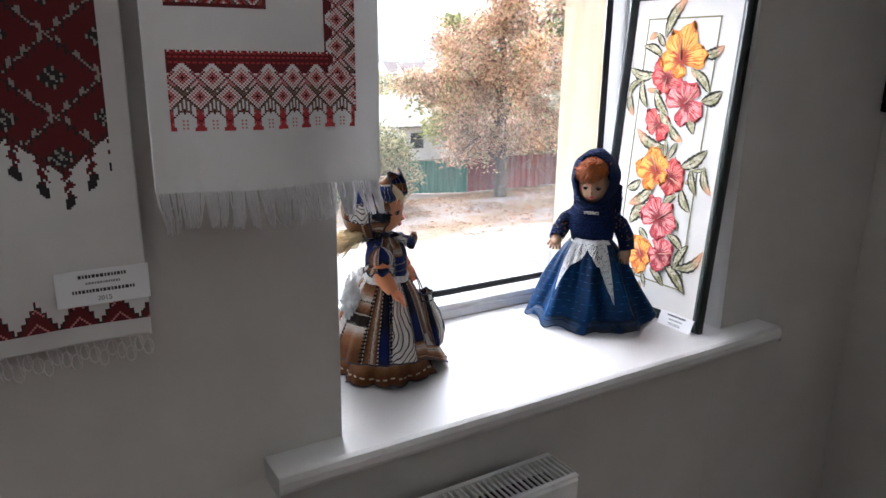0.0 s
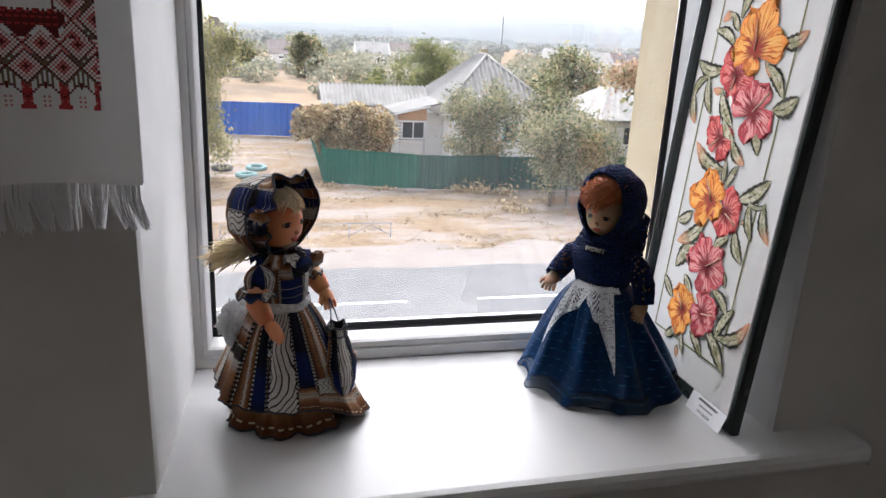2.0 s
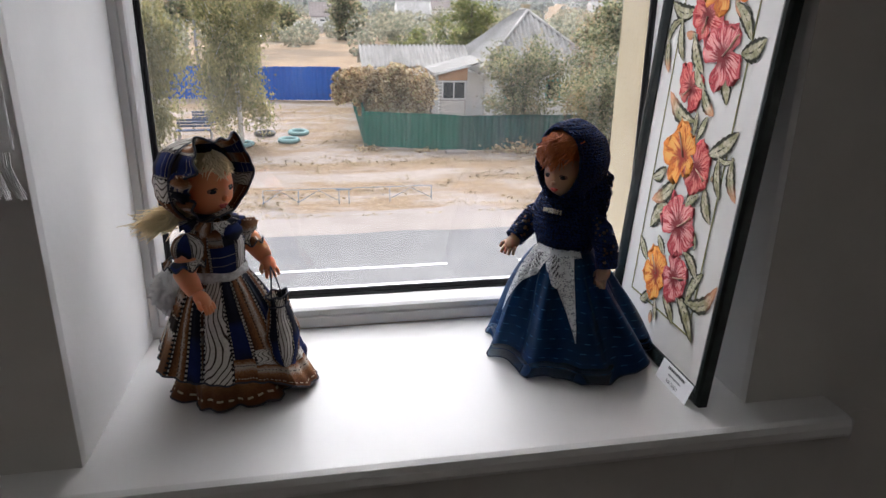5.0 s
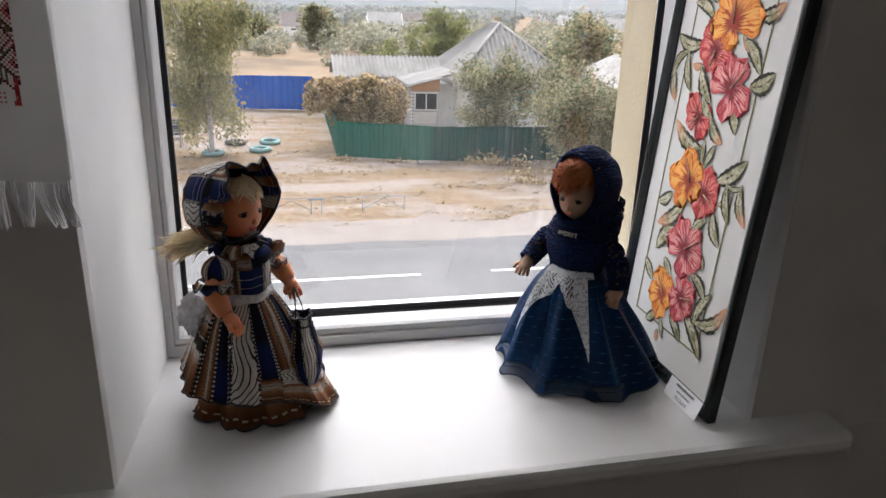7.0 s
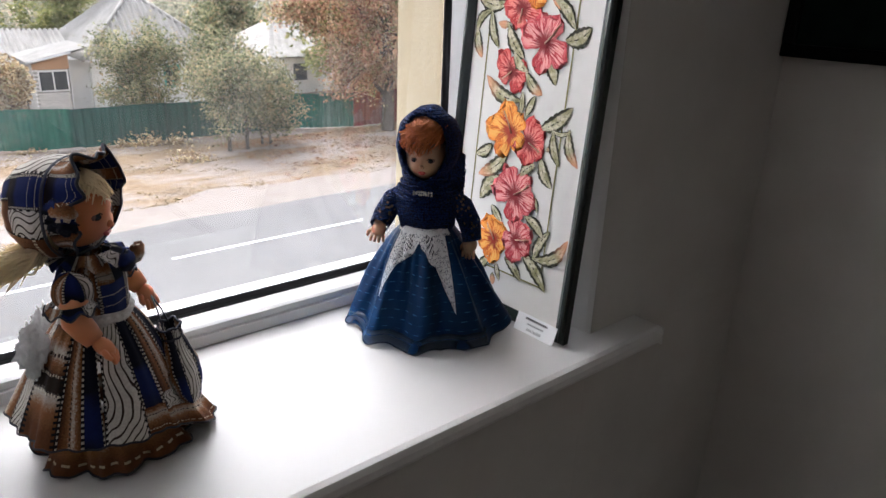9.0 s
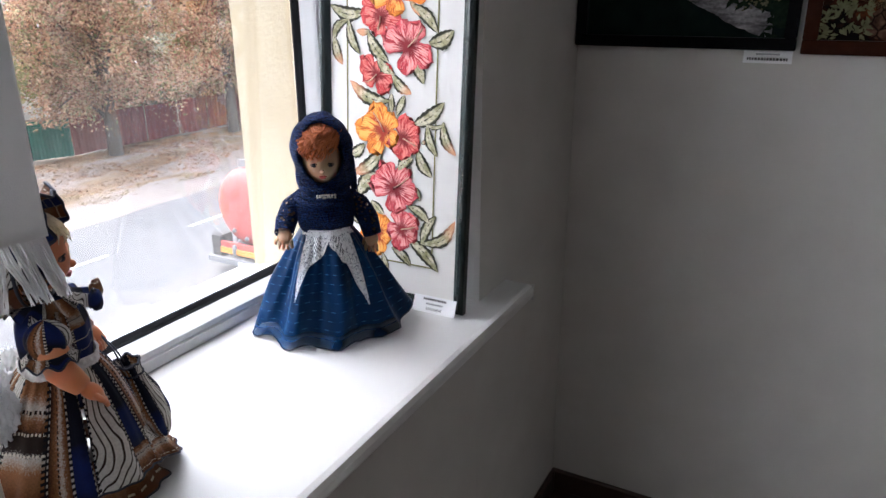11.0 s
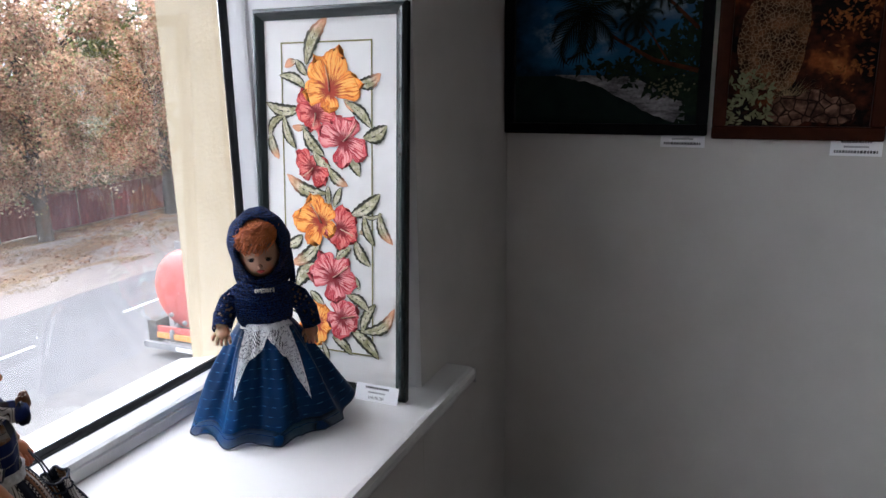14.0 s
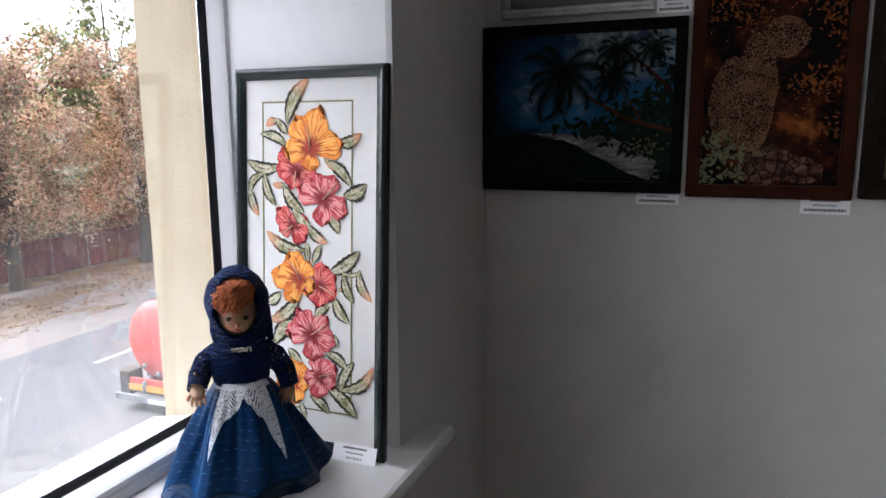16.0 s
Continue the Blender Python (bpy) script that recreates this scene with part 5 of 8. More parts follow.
def lit_through(mat, colour, share):
    """Lets thin stuff glow with the light behind it."""
    n, l = mat.node_tree.nodes, mat.node_tree.links
    out = n["Material Output"]
    thin = n.new("ShaderNodeBsdfTranslucent")
    thin.inputs["Color"].default_value = (*colour, 1)
    mx = n.new("ShaderNodeMixShader")
    mx.inputs[0].default_value = share
    l.new(out.inputs["Surface"].links[0].from_socket, mx.inputs[1])
    l.new(thin.outputs[0], mx.inputs[2])
    l.new(mx.outputs[0], out.inputs["Surface"])


bow_lace = surf("crumpled_lace", (0.74, 0.74, 0.74), (0.86, 0.86, 0.86), 150, 0.9, 0.9, 400, dist=0.003)
lit_through(bow_lace, (0.85, 0.85, 0.85), 0.5)
lit_through(linen, (0.9, 0.9, 0.9), 0.15)
lit_through(fringe_thread, (0.93, 0.93, 0.93), 0.55)
lit_through(hair_blond, (0.95, 0.84, 0.62), 0.65)
lit_through(hair_red, (0.62, 0.2, 0.05), 0.3)
for vinyl in (skin, skin_pale):
    vinyl.node_tree.nodes["Principled BSDF"].inputs["Subsurface Weight"].default_value = 0.35
    vinyl.node_tree.nodes["Principled BSDF"].inputs["Subsurface Scale"].default_value = 0.012


def smooth(k):
    return k * k * (3 - 2 * k)


def hand_at(mb, wrist, tip, mat, r):
    """A small moulded hand: palm and five stubby fingers."""
    w, t = Vector(wrist), Vector(tip)
    d = (t - w).normalized()
    side = d.cross(Vector((0, 0, 1))).normalized()
    up = side.cross(d)
    rot = Matrix((side, d, up)).transposed()
    c = w.lerp(t, 0.4)
    mb.ball(c, (r * 1.05, r * 1.25, r * 0.75), 12, 8, mat, rot)
    for i in range(4):
        b = c + d * r * 0.7 + side * r * (i - 1.5) * 0.5
        e = b + d * r * (1.3 - 0.15 * abs(i - 1.5)) - up * r * 0.35 + side * r * (i - 1.5) * 0.12
        mb.tube([b, b.lerp(e, 0.5) + up * r * 0.1, e], [r * 0.3, r * 0.28, r * 0.2], 6, mat)
    b = c + side * r * 0.9
    mb.tube([b, b + side * r * 0.5 + d * r * 0.6, b + side * r * 0.5 + d * r * 1.1], [r * 0.32, r * 0.3, r * 0.2], 6, mat)


def face(out, c, r, mskin, meye, mlip, mlid_shade, nod=10):
    """Head with cheeks, nose, eyes and lips, looking along -y and a little down."""
    mb = MB()
    def shape(d):
        k = 1.0
        k += 0.05 * math.exp(-((d.x / 0.45) ** 2 + ((d.z + 0.35) / 0.3) ** 2)) if d.y < 0 else 0
        for s in (-1, 1):
            k += 0.06 * math.exp(-(((d.x - s * 0.42) / 0.22) ** 2 + ((d.z + 0.28) / 0.22) ** 2)) if d.y < 0 else 0
            k -= 0.05 * math.exp(-(((d.x - s * 0.34) / 0.16) ** 2 + ((d.z - 0.06) / 0.12) ** 2)) if d.y < 0 else 0
        return k
    mb.ball(c, (r * 0.94, r, r * 1.1), 32, 24, mskin, fn=shape)
    x, y, z = c
    mb.ball((x, y - r * 1.03, z - r * 0.2), (r * 0.12, r * 0.13, r * 0.12), 10, 8, mskin)
    for s in (-1, 1):
        mb.ball((x + s * r * 0.34, y - r * 0.83, z + r * 0.06), (r * 0.18, r * 0.11, r * 0.105), 12, 8, meye)
        # brown lid that also paints the shade of the eye socket
        mb.ball((x + s * r * 0.35, y - r * 0.80, z + r * 0.075), (r * 0.23, r * 0.09, r * 0.135), 14, 8, mlid_shade)
        mb.tube([(x + s * r * 0.2, y - r * 0.92, z + r * 0.12), (x + s * r * 0.34, y - r * 0.92, z + r * 0.19), (x + s * r * 0.5, y - r * 0.82, z + r * 0.12)], r * 0.025, 5, meye)
    mb.ball((x - r * 0.07, y - r * 0.97, z - r * 0.47), (r * 0.12, r * 0.08, r * 0.05), 10, 6, mlip)
    mb.ball((x + r * 0.07, y - r * 0.97, z - r * 0.47), (r * 0.12, r * 0.08, r * 0.05), 10, 6, mlip)
    mb.ball((x, y - r * 0.96, z - r * 0.54), (r * 0.13, r * 0.08, r * 0.045), 10, 6, mlip)
    mb.moved(Matrix.Translation(c) @ pose(0, 0, 0, nod, 0, 0) @ Matrix.Translation(-Vector(c)))
    out.add(mb.v, mb.f, mb.m, mb.uv)


def blue_doll():
    mats = [blue_voile, navy_crochet, skin_pale, hair_red, open_lace, lip, eye_dark, silver_bead, navy_edge, white_lace_solid, open_crochet, checked_lace, lid_shade]
    mb = MB()
    ty = -0.045

    def skirt(u, v):
        a = 6.28318 * u
        r = 0.044 + 0.098 * v ** 0.75
        fold = 0.5 + 0.5 * math.cos(9 * a + 0.4 + 0.9 * math.sin(2 * a + 1) + 0.5 * math.sin(3 * a) + 0.4 * math.sin(4 * v + 2 * a))
        f = 1 + min(1.0, 2.2 * v) * (1 - 0.5 * v) * (0.30 * fold - 0.18) + v * (0.045 * math.cos(3 * a + 1) + 0.025 * math.cos(5 * a + 2)) + 0.03 * (1 - v) * math.cos(25 * a + 3 * math.sin(3 * a)) * min(1, 5 * v)
        side = max(0, math.cos(a - 0.1)) ** 8
        lift = 0.003 + 0.008 * max(0, math.cos(10 * a + 0.6)) + 0.022 * side
        r *= 1 + 0.05 * side * v
        return (r * f * math.cos(a), ty * (1 - smooth(v)) + r * f * math.sin(a), 0.205 * (1 - v) + lift * v * v)
    mb.grid(208, 30, skirt, 0, wrap=True)
    # dark lining under the sheer hem
    mb.grid(120, 8, lambda u, v: tuple(Vector((0, ty * (1 - smooth(0.5 + 0.36 * v)), 0)) + (Vector(skirt(u, 0.5 + 0.36 * v)) - Vector((0, ty * (1 - smooth(0.5 + 0.36 * v)), 0))) * 0.95), 8, wrap=True)
    mb.tube([skirt(i / 208, 1) for i in range(209)], 0.0013, 5, 8, cap=False)
    # torso wrapped in the shawl
    prof = [(0.196, 0.043, 0.038), (0.208, 0.049, 0.043), (0.232, 0.056, 0.050), (0.255, 0.057, 0.050), (0.270, 0.050, 0.044), (0.281, 0.041, 0.036), (0.290, 0.034, 0.030), (0.298, 0.030, 0.024)]

    def torso(u, v):
        k = v * (len(prof) - 1)
        i = min(int(k), len(prof) - 2)
        z, rx, ry = [prof[i][q] + (prof[i + 1][q] - prof[i][q]) * (k - i) for q in range(3)]
        a = 6.28318 * u
        w = 1 + 0.03 * math.cos(6 * a + 40 * z) + 0.02 * math.sin(160 * z + 2 * a)
        return (rx * w * math.cos(a), ty - 0.004 + ry * w * math.sin(a), z)
    mb.grid(60, 32, torso, 1, wrap=True)
    # folds of the scarf below the chin and its drape over the shoulders
    for k in range(4):
        z, rx, ry = 0.294 - 0.010 * k, 0.036 + 0.005 * k, 0.034 + 0.0045 * k
        mb.tube([(rx * math.cos(a), ty - 0.012 + ry * math.sin(a), z + 0.004 * math.cos(2 * a)) for a in [3.3 + 2.8 * i / 24 for i in range(25)]], [0.003] + [0.0055] * 23 + [0.003], 8, 1)
    mb.ball((0.002, -0.026, 0.300), (0.053, 0.042, 0.052), 32, 20, 1, fn=lambda d: 1 + 0.05 * math.cos(7 * math.atan2(d.y, d.x)))
    # arms in openwork sleeves
    for sx, elbow, wrist, tip in ((-1, (-0.070, -0.072, 0.224), (-0.074, -0.090, 0.210), (-0.072, -0.110, 0.194)), (1, (0.078, -0.052, 0.216), (0.084, -0.056, 0.190), (0.080, -0.066, 0.164))):
        sh = Vector((sx * 0.040, ty, 0.258))
        e, w = Vector(elbow), Vector(wrist)
        pts = [sh, sh.lerp(e, 0.5) + Vector((sx * 0.004, 0, 0.006)), e, e.lerp(w, 0.6), w]
        mb.tube(pts, [0.018, 0.0195, 0.0195, 0.018, 0.0165], 20, 10, cap=False)
        mb.tube(pts, [0.013, 0.013, 0.0125, 0.011, 0.010], 12, 2)
        d = (w - e).normalized()
        mb.tube([w - d * 0.003, w + d * 0.003], 0.0172, 16, 1, cap=False)
        hand_at(mb, wrist, tip, 2, 0.0122)
    # head, curls, hood
    r = random.Random(12)
    face(mb, (0.0, -0.063, 0.331), 0.0365, 2, 6, 5, 12, 8)
    for i in range(190):
        x0 = r.uniform(-1, 1)
        drop = 0.014 + 0.042 * r.random() ** 1.4 * (1.15 - 0.5 * x0 * x0) + 0.010 * max(0, -x0)
        ph, amp, tw = r.uniform(0, 6.28), r.uniform(0.003, 0.008), r.uniform(0.7, 1.5)
        pts = []
        for k in range(10):
            t = k / 9
            x = 0.031 * x0 * (1 - 0.08 * t) - 0.006 * t + amp * math.sin(ph + 7 * tw * t)
            z = 0.399 - 0.010 * x0 * x0 - drop * t + 0.002 * math.cos(ph + 7 * tw * t)
            y = -0.082 - 0.022 * math.sin(1.9 * t) + 0.014 * x0 * x0 + 0.003 * math.cos(ph + 7 * tw * t)
            pts.append((x, y, z))
        mb.tube(pts, [0.0019] * 7 + [0.0015, 0.001, 0.0005], 5, 3)
    mb.ball((0, -0.064, 0.368), (0.033, 0.029, 0.026), 20, 12, 3)
    sec = [(0.016, 0.345, 0.004, 0.004, 0.004), (0.013, 0.345, 0.026, 0.030, 0.030), (0.004, 0.345, 0.041, 0.048, 0.05), (-0.018, 0.345, 0.052, 0.062, 0.066), (-0.042, 0.345, 0.056, 0.069, 0.068), (-0.066, 0.345, 0.054, 0.069, 0.064), (-0.080, 0.345, 0.047, 0.065, 0.058), (-0.086, 0.345, 0.041, 0.060, 0.054)]

    def hood(u, v, grow=0.0):
        be, k = 6.28318 * u, v * (len(sec) - 1)
        i = min(int(k), len(sec) - 2)
        y, cz, hx, up, dn = [sec[i][q] + (sec[i + 1][q] - sec[i][q]) * (k - i) for q in range(5)]
        w = 1 + 0.02 * math.cos(5 * be + 9 * v) + 0.012 * math.cos(11 * be - 4 * v)
        low = max(0, -math.sin(be))
        return ((hx + grow) * w * math.cos(be) * (1 - 0.22 * low * v), y - 0.006 * low * v, cz + ((up if math.sin(be) > 0 else dn) + grow) * w * math.sin(be))
    mb.grid(64, 28, hood, 1, wrap=True)
    mb.grid(64, 14, lambda u, v: hood(1 - u, 0.4 + 0.6 * v, -0.003), 1, wrap=True)
    mb.tube([hood(i / 48, 1) for i in range(49)], 0.0034, 8, 1, cap=False)
    # fringe of the scarf behind the shoulder
    for i in range(70):
        t = i / 69
        a = 0.35 - 0.5 * t
        x, y, z = 0.051 * math.cos(a), -0.030 + 0.045 * math.sin(a), 0.332 - 0.070 * t
        mb.tube([(x, y, z), (x + 0.004 + r.uniform(0, 0.006), y + r.gauss(0, 0.004), z - 0.004), (x + 0.006 + r.uniform(0, 0.005), y + r.gauss(0, 0.005), z - 0.011)], [0.0017, 0.0014, 0.0006], 4, 1)
    # brooch of small beads
    for i in range(8):
        for j in range(2):
            x = (i - 3.5) * 0.0042 + r.gauss(0, 0.0006)
            mb.ball((x + 0.004, ty - 0.0585 + 6.0 * x * x - 0.0008 * j, 0.2775 - 0.0036 * j + r.gauss(0, 0.0005) - 3 * x * x), 0.0021, 8, 6, 7)
    # lace apron: scalloped waist, a broad tail and a thin one
    def apron(u, v):
        a = -0.72 + 1.72 * u
        if a > 0.05:
            tail = 0.08 + 0.12 * min((a - 0.05) / 0.25, 1) + 0.50 * min((a - 0.05) / 0.62, 1) ** 3.4 - 6.0 * max(0, a - 0.67)
        else:
            tail = 0.08 + 0.14 * min((0.05 - a) / 0.25, 1) + 0.36 * min((0.05 - a) / 0.58, 1) ** 7.0 - 5.0 * max(0, -a - 0.53)
        low = max(0.05, tail + 0.024 * abs(math.sin(a * 15)))
        p = Vector(skirt((1.5 * math.pi + a) / 6.28318 % 1.0, v * low))
        n2 = Vector((p.x, p.y - ty, 0)).normalized()
        p += n2 * (0.0035 + 0.0012 * math.sin(a * 19))
        p.z += 0.005
        return tuple(p)
    mb.grid(120, 30, apron, 4)
    for a0 in (-0.26, 0.30):
        def inset(u, v, a0=a0):
            k, w = u - 0.5, v - 0.5
            p = Vector(apron((a0 + 0.19 * (k + 0.25 * w) + 0.72) / 1.72, 0.45 + 0.5 * w))
            return tuple(p + Vector((p.x, p.y - ty, 0)).normalized() * 0.0012)
        mb.grid(6, 6, inset, 11)
        mb.grid(6, 6, lambda u, v, g=inset: tuple(Vector(g(u, v)) - Vector((0, 0.0006, 0)) * -1), 8)
    mb.grid(48, 3, lambda u, v: ((0.047 + 0.004 * v) * math.cos(3.6652 + 2.0944 * u), ty + (0.045 + 0.004 * v) * math.sin(3.6652 + 2.0944 * u), 0.210 - 0.012 * v), 9)
    mb.v = [(x, y + 0.016 * min(1.0, max(0.0, (z - 0.05) / 0.16)), z) for x, y, z in mb.v]
    mb.moved(pose(1.168, 1.200, SILL, 0, 0, -52.3))
    ob = solid("doll", mb, mats, "doll in navy crochet hood, blue gown and white lace apron", "doll", group="dolls on the sill")
    return ob


def print_doll():
    mats = CLOTH + [skin, hair_blond, navy_edge, lip, eye_dark, sash_print, bow_lace, lid_shade]
    WHITE, NAVYP, ROYAL, BROWN, BAND, FLOUNCE, SMALL, SHORT, SKIN, HAIR, EDGE, LIP, EYE, SASH, BOW, LID_SHADE = range(16)
    mb = MB()
    cx, cy = -0.028, -0.004

    def panelled(at, nv, panels, per=120):
        """A round surface at(u, v) sewn from panels: (start, end, cloth, slant, top, bottom)."""
        for a, b, mat, slant, *span in panels:
            v0, v1 = span or (0.0, 1.0)
            mb.grid(max(4, round((b - a) * per)), nv, lambda u, v, a=a, b=b, slant=slant, v0=v0, v1=v1: at(a + (b - a) * u + slant * (1 - v0 - (v1 - v0) * v), v0 + (v1 - v0) * v), mat)

    def tier(z0, z1, r0, r1, lobes, amp, ph, bx, by, panels, flare=0.0, sharp=1.0):
        def at(u, v):
            a = 6.28318 * u
            r = r0 + (r1 - r0) * v ** 0.8
            wave = math.cos(lobes * a + ph + 0.5 * math.sin(2 * a))
            wave = math.copysign(abs(wave) ** sharp, wave)
            f = 1 + v * (amp * wave + 0.35 * amp * math.cos((2 * lobes + 1) * a + 1) + 0.018 * math.cos(29 * a + 2)) + 0.03 * (1 - v) * math.cos(26 * a) * min(1, 6 * v)
            train = max(0, math.cos(a + 1.05)) ** 4
            f += flare * v * v * train - 0.22 * v * (1 - v ** 3) * max(0, math.cos(a + 1.3)) ** 10
            k = smooth(v)
            z = z0 + (z1 - z0) * v + amp * 0.05 * wave * v - (z1 - 0.006) * min(1.0, 1.2 * train) * v * v * (1 if flare > 0.1 else 0)
            return (cx + (bx - cx) * k + r * f * math.cos(a), cy + (by - cy) * k + r * f * math.sin(a), max(0.003, z))
        panelled(at, 24, panels, 150)
        mb.grid(120, 2, lambda u, v: tuple(Vector(at(u, 1)) * (1 - 0.05 * v) + Vector((0, 0, 0.003 * v))), FLOUNCE, wrap=True)
        mb.tube([at(i / 144, 1) for i in range(145)], 0.0016, 5, EDGE, cap=False)
        return at
    tier(0.088, 0.004, 0.052, 0.097, 7, 0.10, 0.2, 0.0, 0.006, [(0.0, 1.0, FLOUNCE, 0.0)], 0.06, 0.7)
    skirt = [(0.02, 0.10, WHITE, 0.014), (0.10, 0.17, NAVYP, 0.0), (0.17, 0.27, BAND, 0.0), (0.27, 0.33, BROWN, 0.0), (0.33, 0.37, WHITE, 0.0), (0.37, 0.475, BAND, 0.0),
             (0.475, 0.515, BROWN, 0.0), (0.515, 0.551, NAVYP, 0.0), (0.551, 0.624, WHITE, 0.012), (0.624, 0.672, NAVYP, 0.012, 0.0, 0.78), (0.672, 0.75, BROWN, 0.014, 0.0, 0.70), (0.75, 0.80, NAVYP, 0.014, 0.0, 0.62), (0.80, 0.86, BROWN, 0.014, 0.0, 0.62),
             (0.624, 0.672, SHORT, 0.012, 0.78, 1.0), (0.672, 0.75, SMALL, 0.014, 0.70, 0.84), (0.672, 0.75, SHORT, 0.014, 0.84, 1.0), (0.75, 0.80, ROYAL, 0.014, 0.62, 0.84), (0.75, 0.86, SHORT, 0.014, 0.84, 1.0), (0.80, 0.86, SMALL, 0.014, 0.62, 0.84), (0.86, 1.02, ROYAL, 0.014)]
    tier(0.205, 0.057, 0.040, 0.115, 6, 0.06, 1.6, 0.0, 0.008, skirt, 0.11)
    # bodice, sash, sleeves
    prof = [(0.190, 0.040, 0.036), (0.205, 0.041, 0.037), (0.225, 0.043, 0.039), (0.250, 0.045, 0.039), (0.268, 0.040, 0.034), (0.282, 0.026, 0.026)]

    def bodice(u, v):
        k = v * (len(prof) - 1)
        i = min(int(k), len(prof) - 2)
        z, rx, ry = [prof[i][q] + (prof[i + 1][q] - prof[i][q]) * (k - i) for q in range(3)]
        a = 6.28318 * u
        w = 1 + 0.03 * math.cos(9 * a)
        return (cx + rx * w * math.cos(a), cy + ry * w * math.sin(a), z)
    panelled(bodice, 14, [(0.0, 0.14, BROWN, 0.0), (0.14, 0.28, SMALL, 0.0), (0.28, 0.42, NAVYP, 0.0), (0.42, 0.5, SMALL, 0.0), (0.5, 0.60, BROWN, 0.0), (0.60, 0.76, ROYAL, 0.0, 0.0, 0.62), (0.60, 0.68, SHORT, 0.0, 0.62, 1.0), (0.68, 0.76, NAVYP, 0.0, 0.62, 1.0), (0.76, 0.86, SMALL, 0.0), (0.86, 1.0, NAVYP, 0.0)], 48)
    mb.grid(64, 5, lambda u, v: (cx + (0.0435 + 0.003 * math.sin(3.14 * v) + 0.0012 * math.cos(40 * u + 9 * v)) * math.cos(6.28318 * u), cy + (0.0405 + 0.003 * math.sin(3.14 * v) + 0.0012 * math.cos(40 * u + 9 * v)) * math.sin(6.28318 * u), 0.195 + 0.019 * v + 0.002 * math.sin(25 * u)), SASH, wrap=True)
    for s, el, wr, tip in ((-1, (-0.097, -0.012, 0.222), (-0.097, -0.030, 0.198), (-0.091, -0.050, 0.176)), (1, (0.046, -0.016, 0.222), (0.046, -0.032, 0.204), (0.043, -0.046, 0.186))):
        c = Vector((cx + s * 0.050, cy, 0.252))
        for k, mat in enumerate((SMALL, NAVYP, BROWN, NAVYP, SMALL, BROWN)):
            mb.grid(6, 12, lambda u, v, k=k, c=c: tuple(c + Vector((math.cos(1.0472 * (k + u)) * math.cos(3.14159 * (v - 0.5)), math.sin(1.0472 * (k + u)) * math.cos(3.14159 * (v - 0.5)), math.sin(3.14159 * (v - 0.5)))) * 0.0225 * (1 + 0.07 * math.cos(8.4 * (k + u)))), mat)
            mb.grid(8, 3, lambda u, v, k=k, c=c, s=s: (c.x + s * 0.010 + (0.021 + 0.008 * v) * math.cos(1.0472 * (k + u)), c.y + (0.021 + 0.008 * v) * math.sin(1.0472 * (k + u)), c.z - 0.009 - 0.009 * v + 0.004 * math.cos(8.4 * (k + u)) * v), (NAVYP, SMALL, BROWN)[k % 3] if s < 0 else (BROWN, SMALL)[k % 2])
        mb.tube([(c.x + s * 0.010 + 0.029 * math.cos(0.1309 * i), c.y + 0.029 * math.sin(0.1309 * i), c.z - 0.018 + 0.004 * math.cos(1.05 * i)) for i in range(49)], 0.0012, 5, EDGE, cap=False)
        mb.tube([c, c.lerp(Vector(el), 0.6), Vector(el), Vector(el).lerp(Vector(wr), 0.5), Vector(wr)], [0.016, 0.0165, 0.016, 0.0145, 0.0115], 14, SKIN)
        hand_at(mb, wr, tip, SKIN, 0.0122)
    # collar ruffle with a bow under the chin
    for k, mat in enumerate((BROWN, NAVYP, SMALL, NAVYP, BROWN, SMALL, NAVYP, NAVYP)):
        mb.grid(10, 4, lambda u, v, k=k: (cx + (0.026 + 0.022 * v) * math.cos(0.7854 * (k + u)), cy + (0.026 + 0.020 * v) * math.sin(0.7854 * (k + u)), 0.286 - 0.010 * v + 0.006 * v * math.cos(8.64 * (k + u))), mat)
    for sx, mat in ((-1, NAVYP), (1, SHORT)):
        mb.ball((cx + sx * 0.016 + 0.004, cy - 0.050, 0.276), (0.017, 0.008, 0.012), 16, 10, mat, fn=lambda d, sx=sx: 1 + 0.35 * noise.noise(d * 3 + Vector((sx * 4, 0, 0))))
    # head, fringe, bonnet
    hc = (cx, 0.004, 0.335)
    body, mb = mb, MB()
    face(mb, hc, 0.0405, SKIN, EYE, LIP, LID_SHADE, 9)
    r = random.Random(3)
    for i in range(190):
        a = r.uniform(-1.15, 1.15)
        e = 1.05 - r.uniform(0.25, 0.85) * (1 - 0.3 * abs(a))
        pts = []
        for k in range(7):
            b = 1.25 + (e - 1.25) * k / 6
            o = 0.0445 + 0.003 * math.sin(i + k)
            q = a + 0.16 * math.sin(i * 1.7 + k * 1.1)
            pts.append((hc[0] + o * math.sin(q) * math.cos(b), hc[1] - o * math.cos(q) * math.cos(b), hc[2] + (o + 0.003) * math.sin(b)))
        mb.tube(pts, [0.0015, 0.0015, 0.0015, 0.0014, 0.0012, 0.001, 0.0004], 4, HAIR)
    for k in range(5):
        x = hc[0] - 0.034 + 0.010 * k
        mb.tube([(x, cy + 0.034, 0.302), (x - 0.006, cy + 0.048, 0.290), (x - 0.014, cy + 0.062, 0.282 - 0.003 * k), (x - 0.024, cy + 0.074, 0.279 - 0.004 * k)], [0.007, 0.007, 0.005, 0.0010], 8, HAIR)
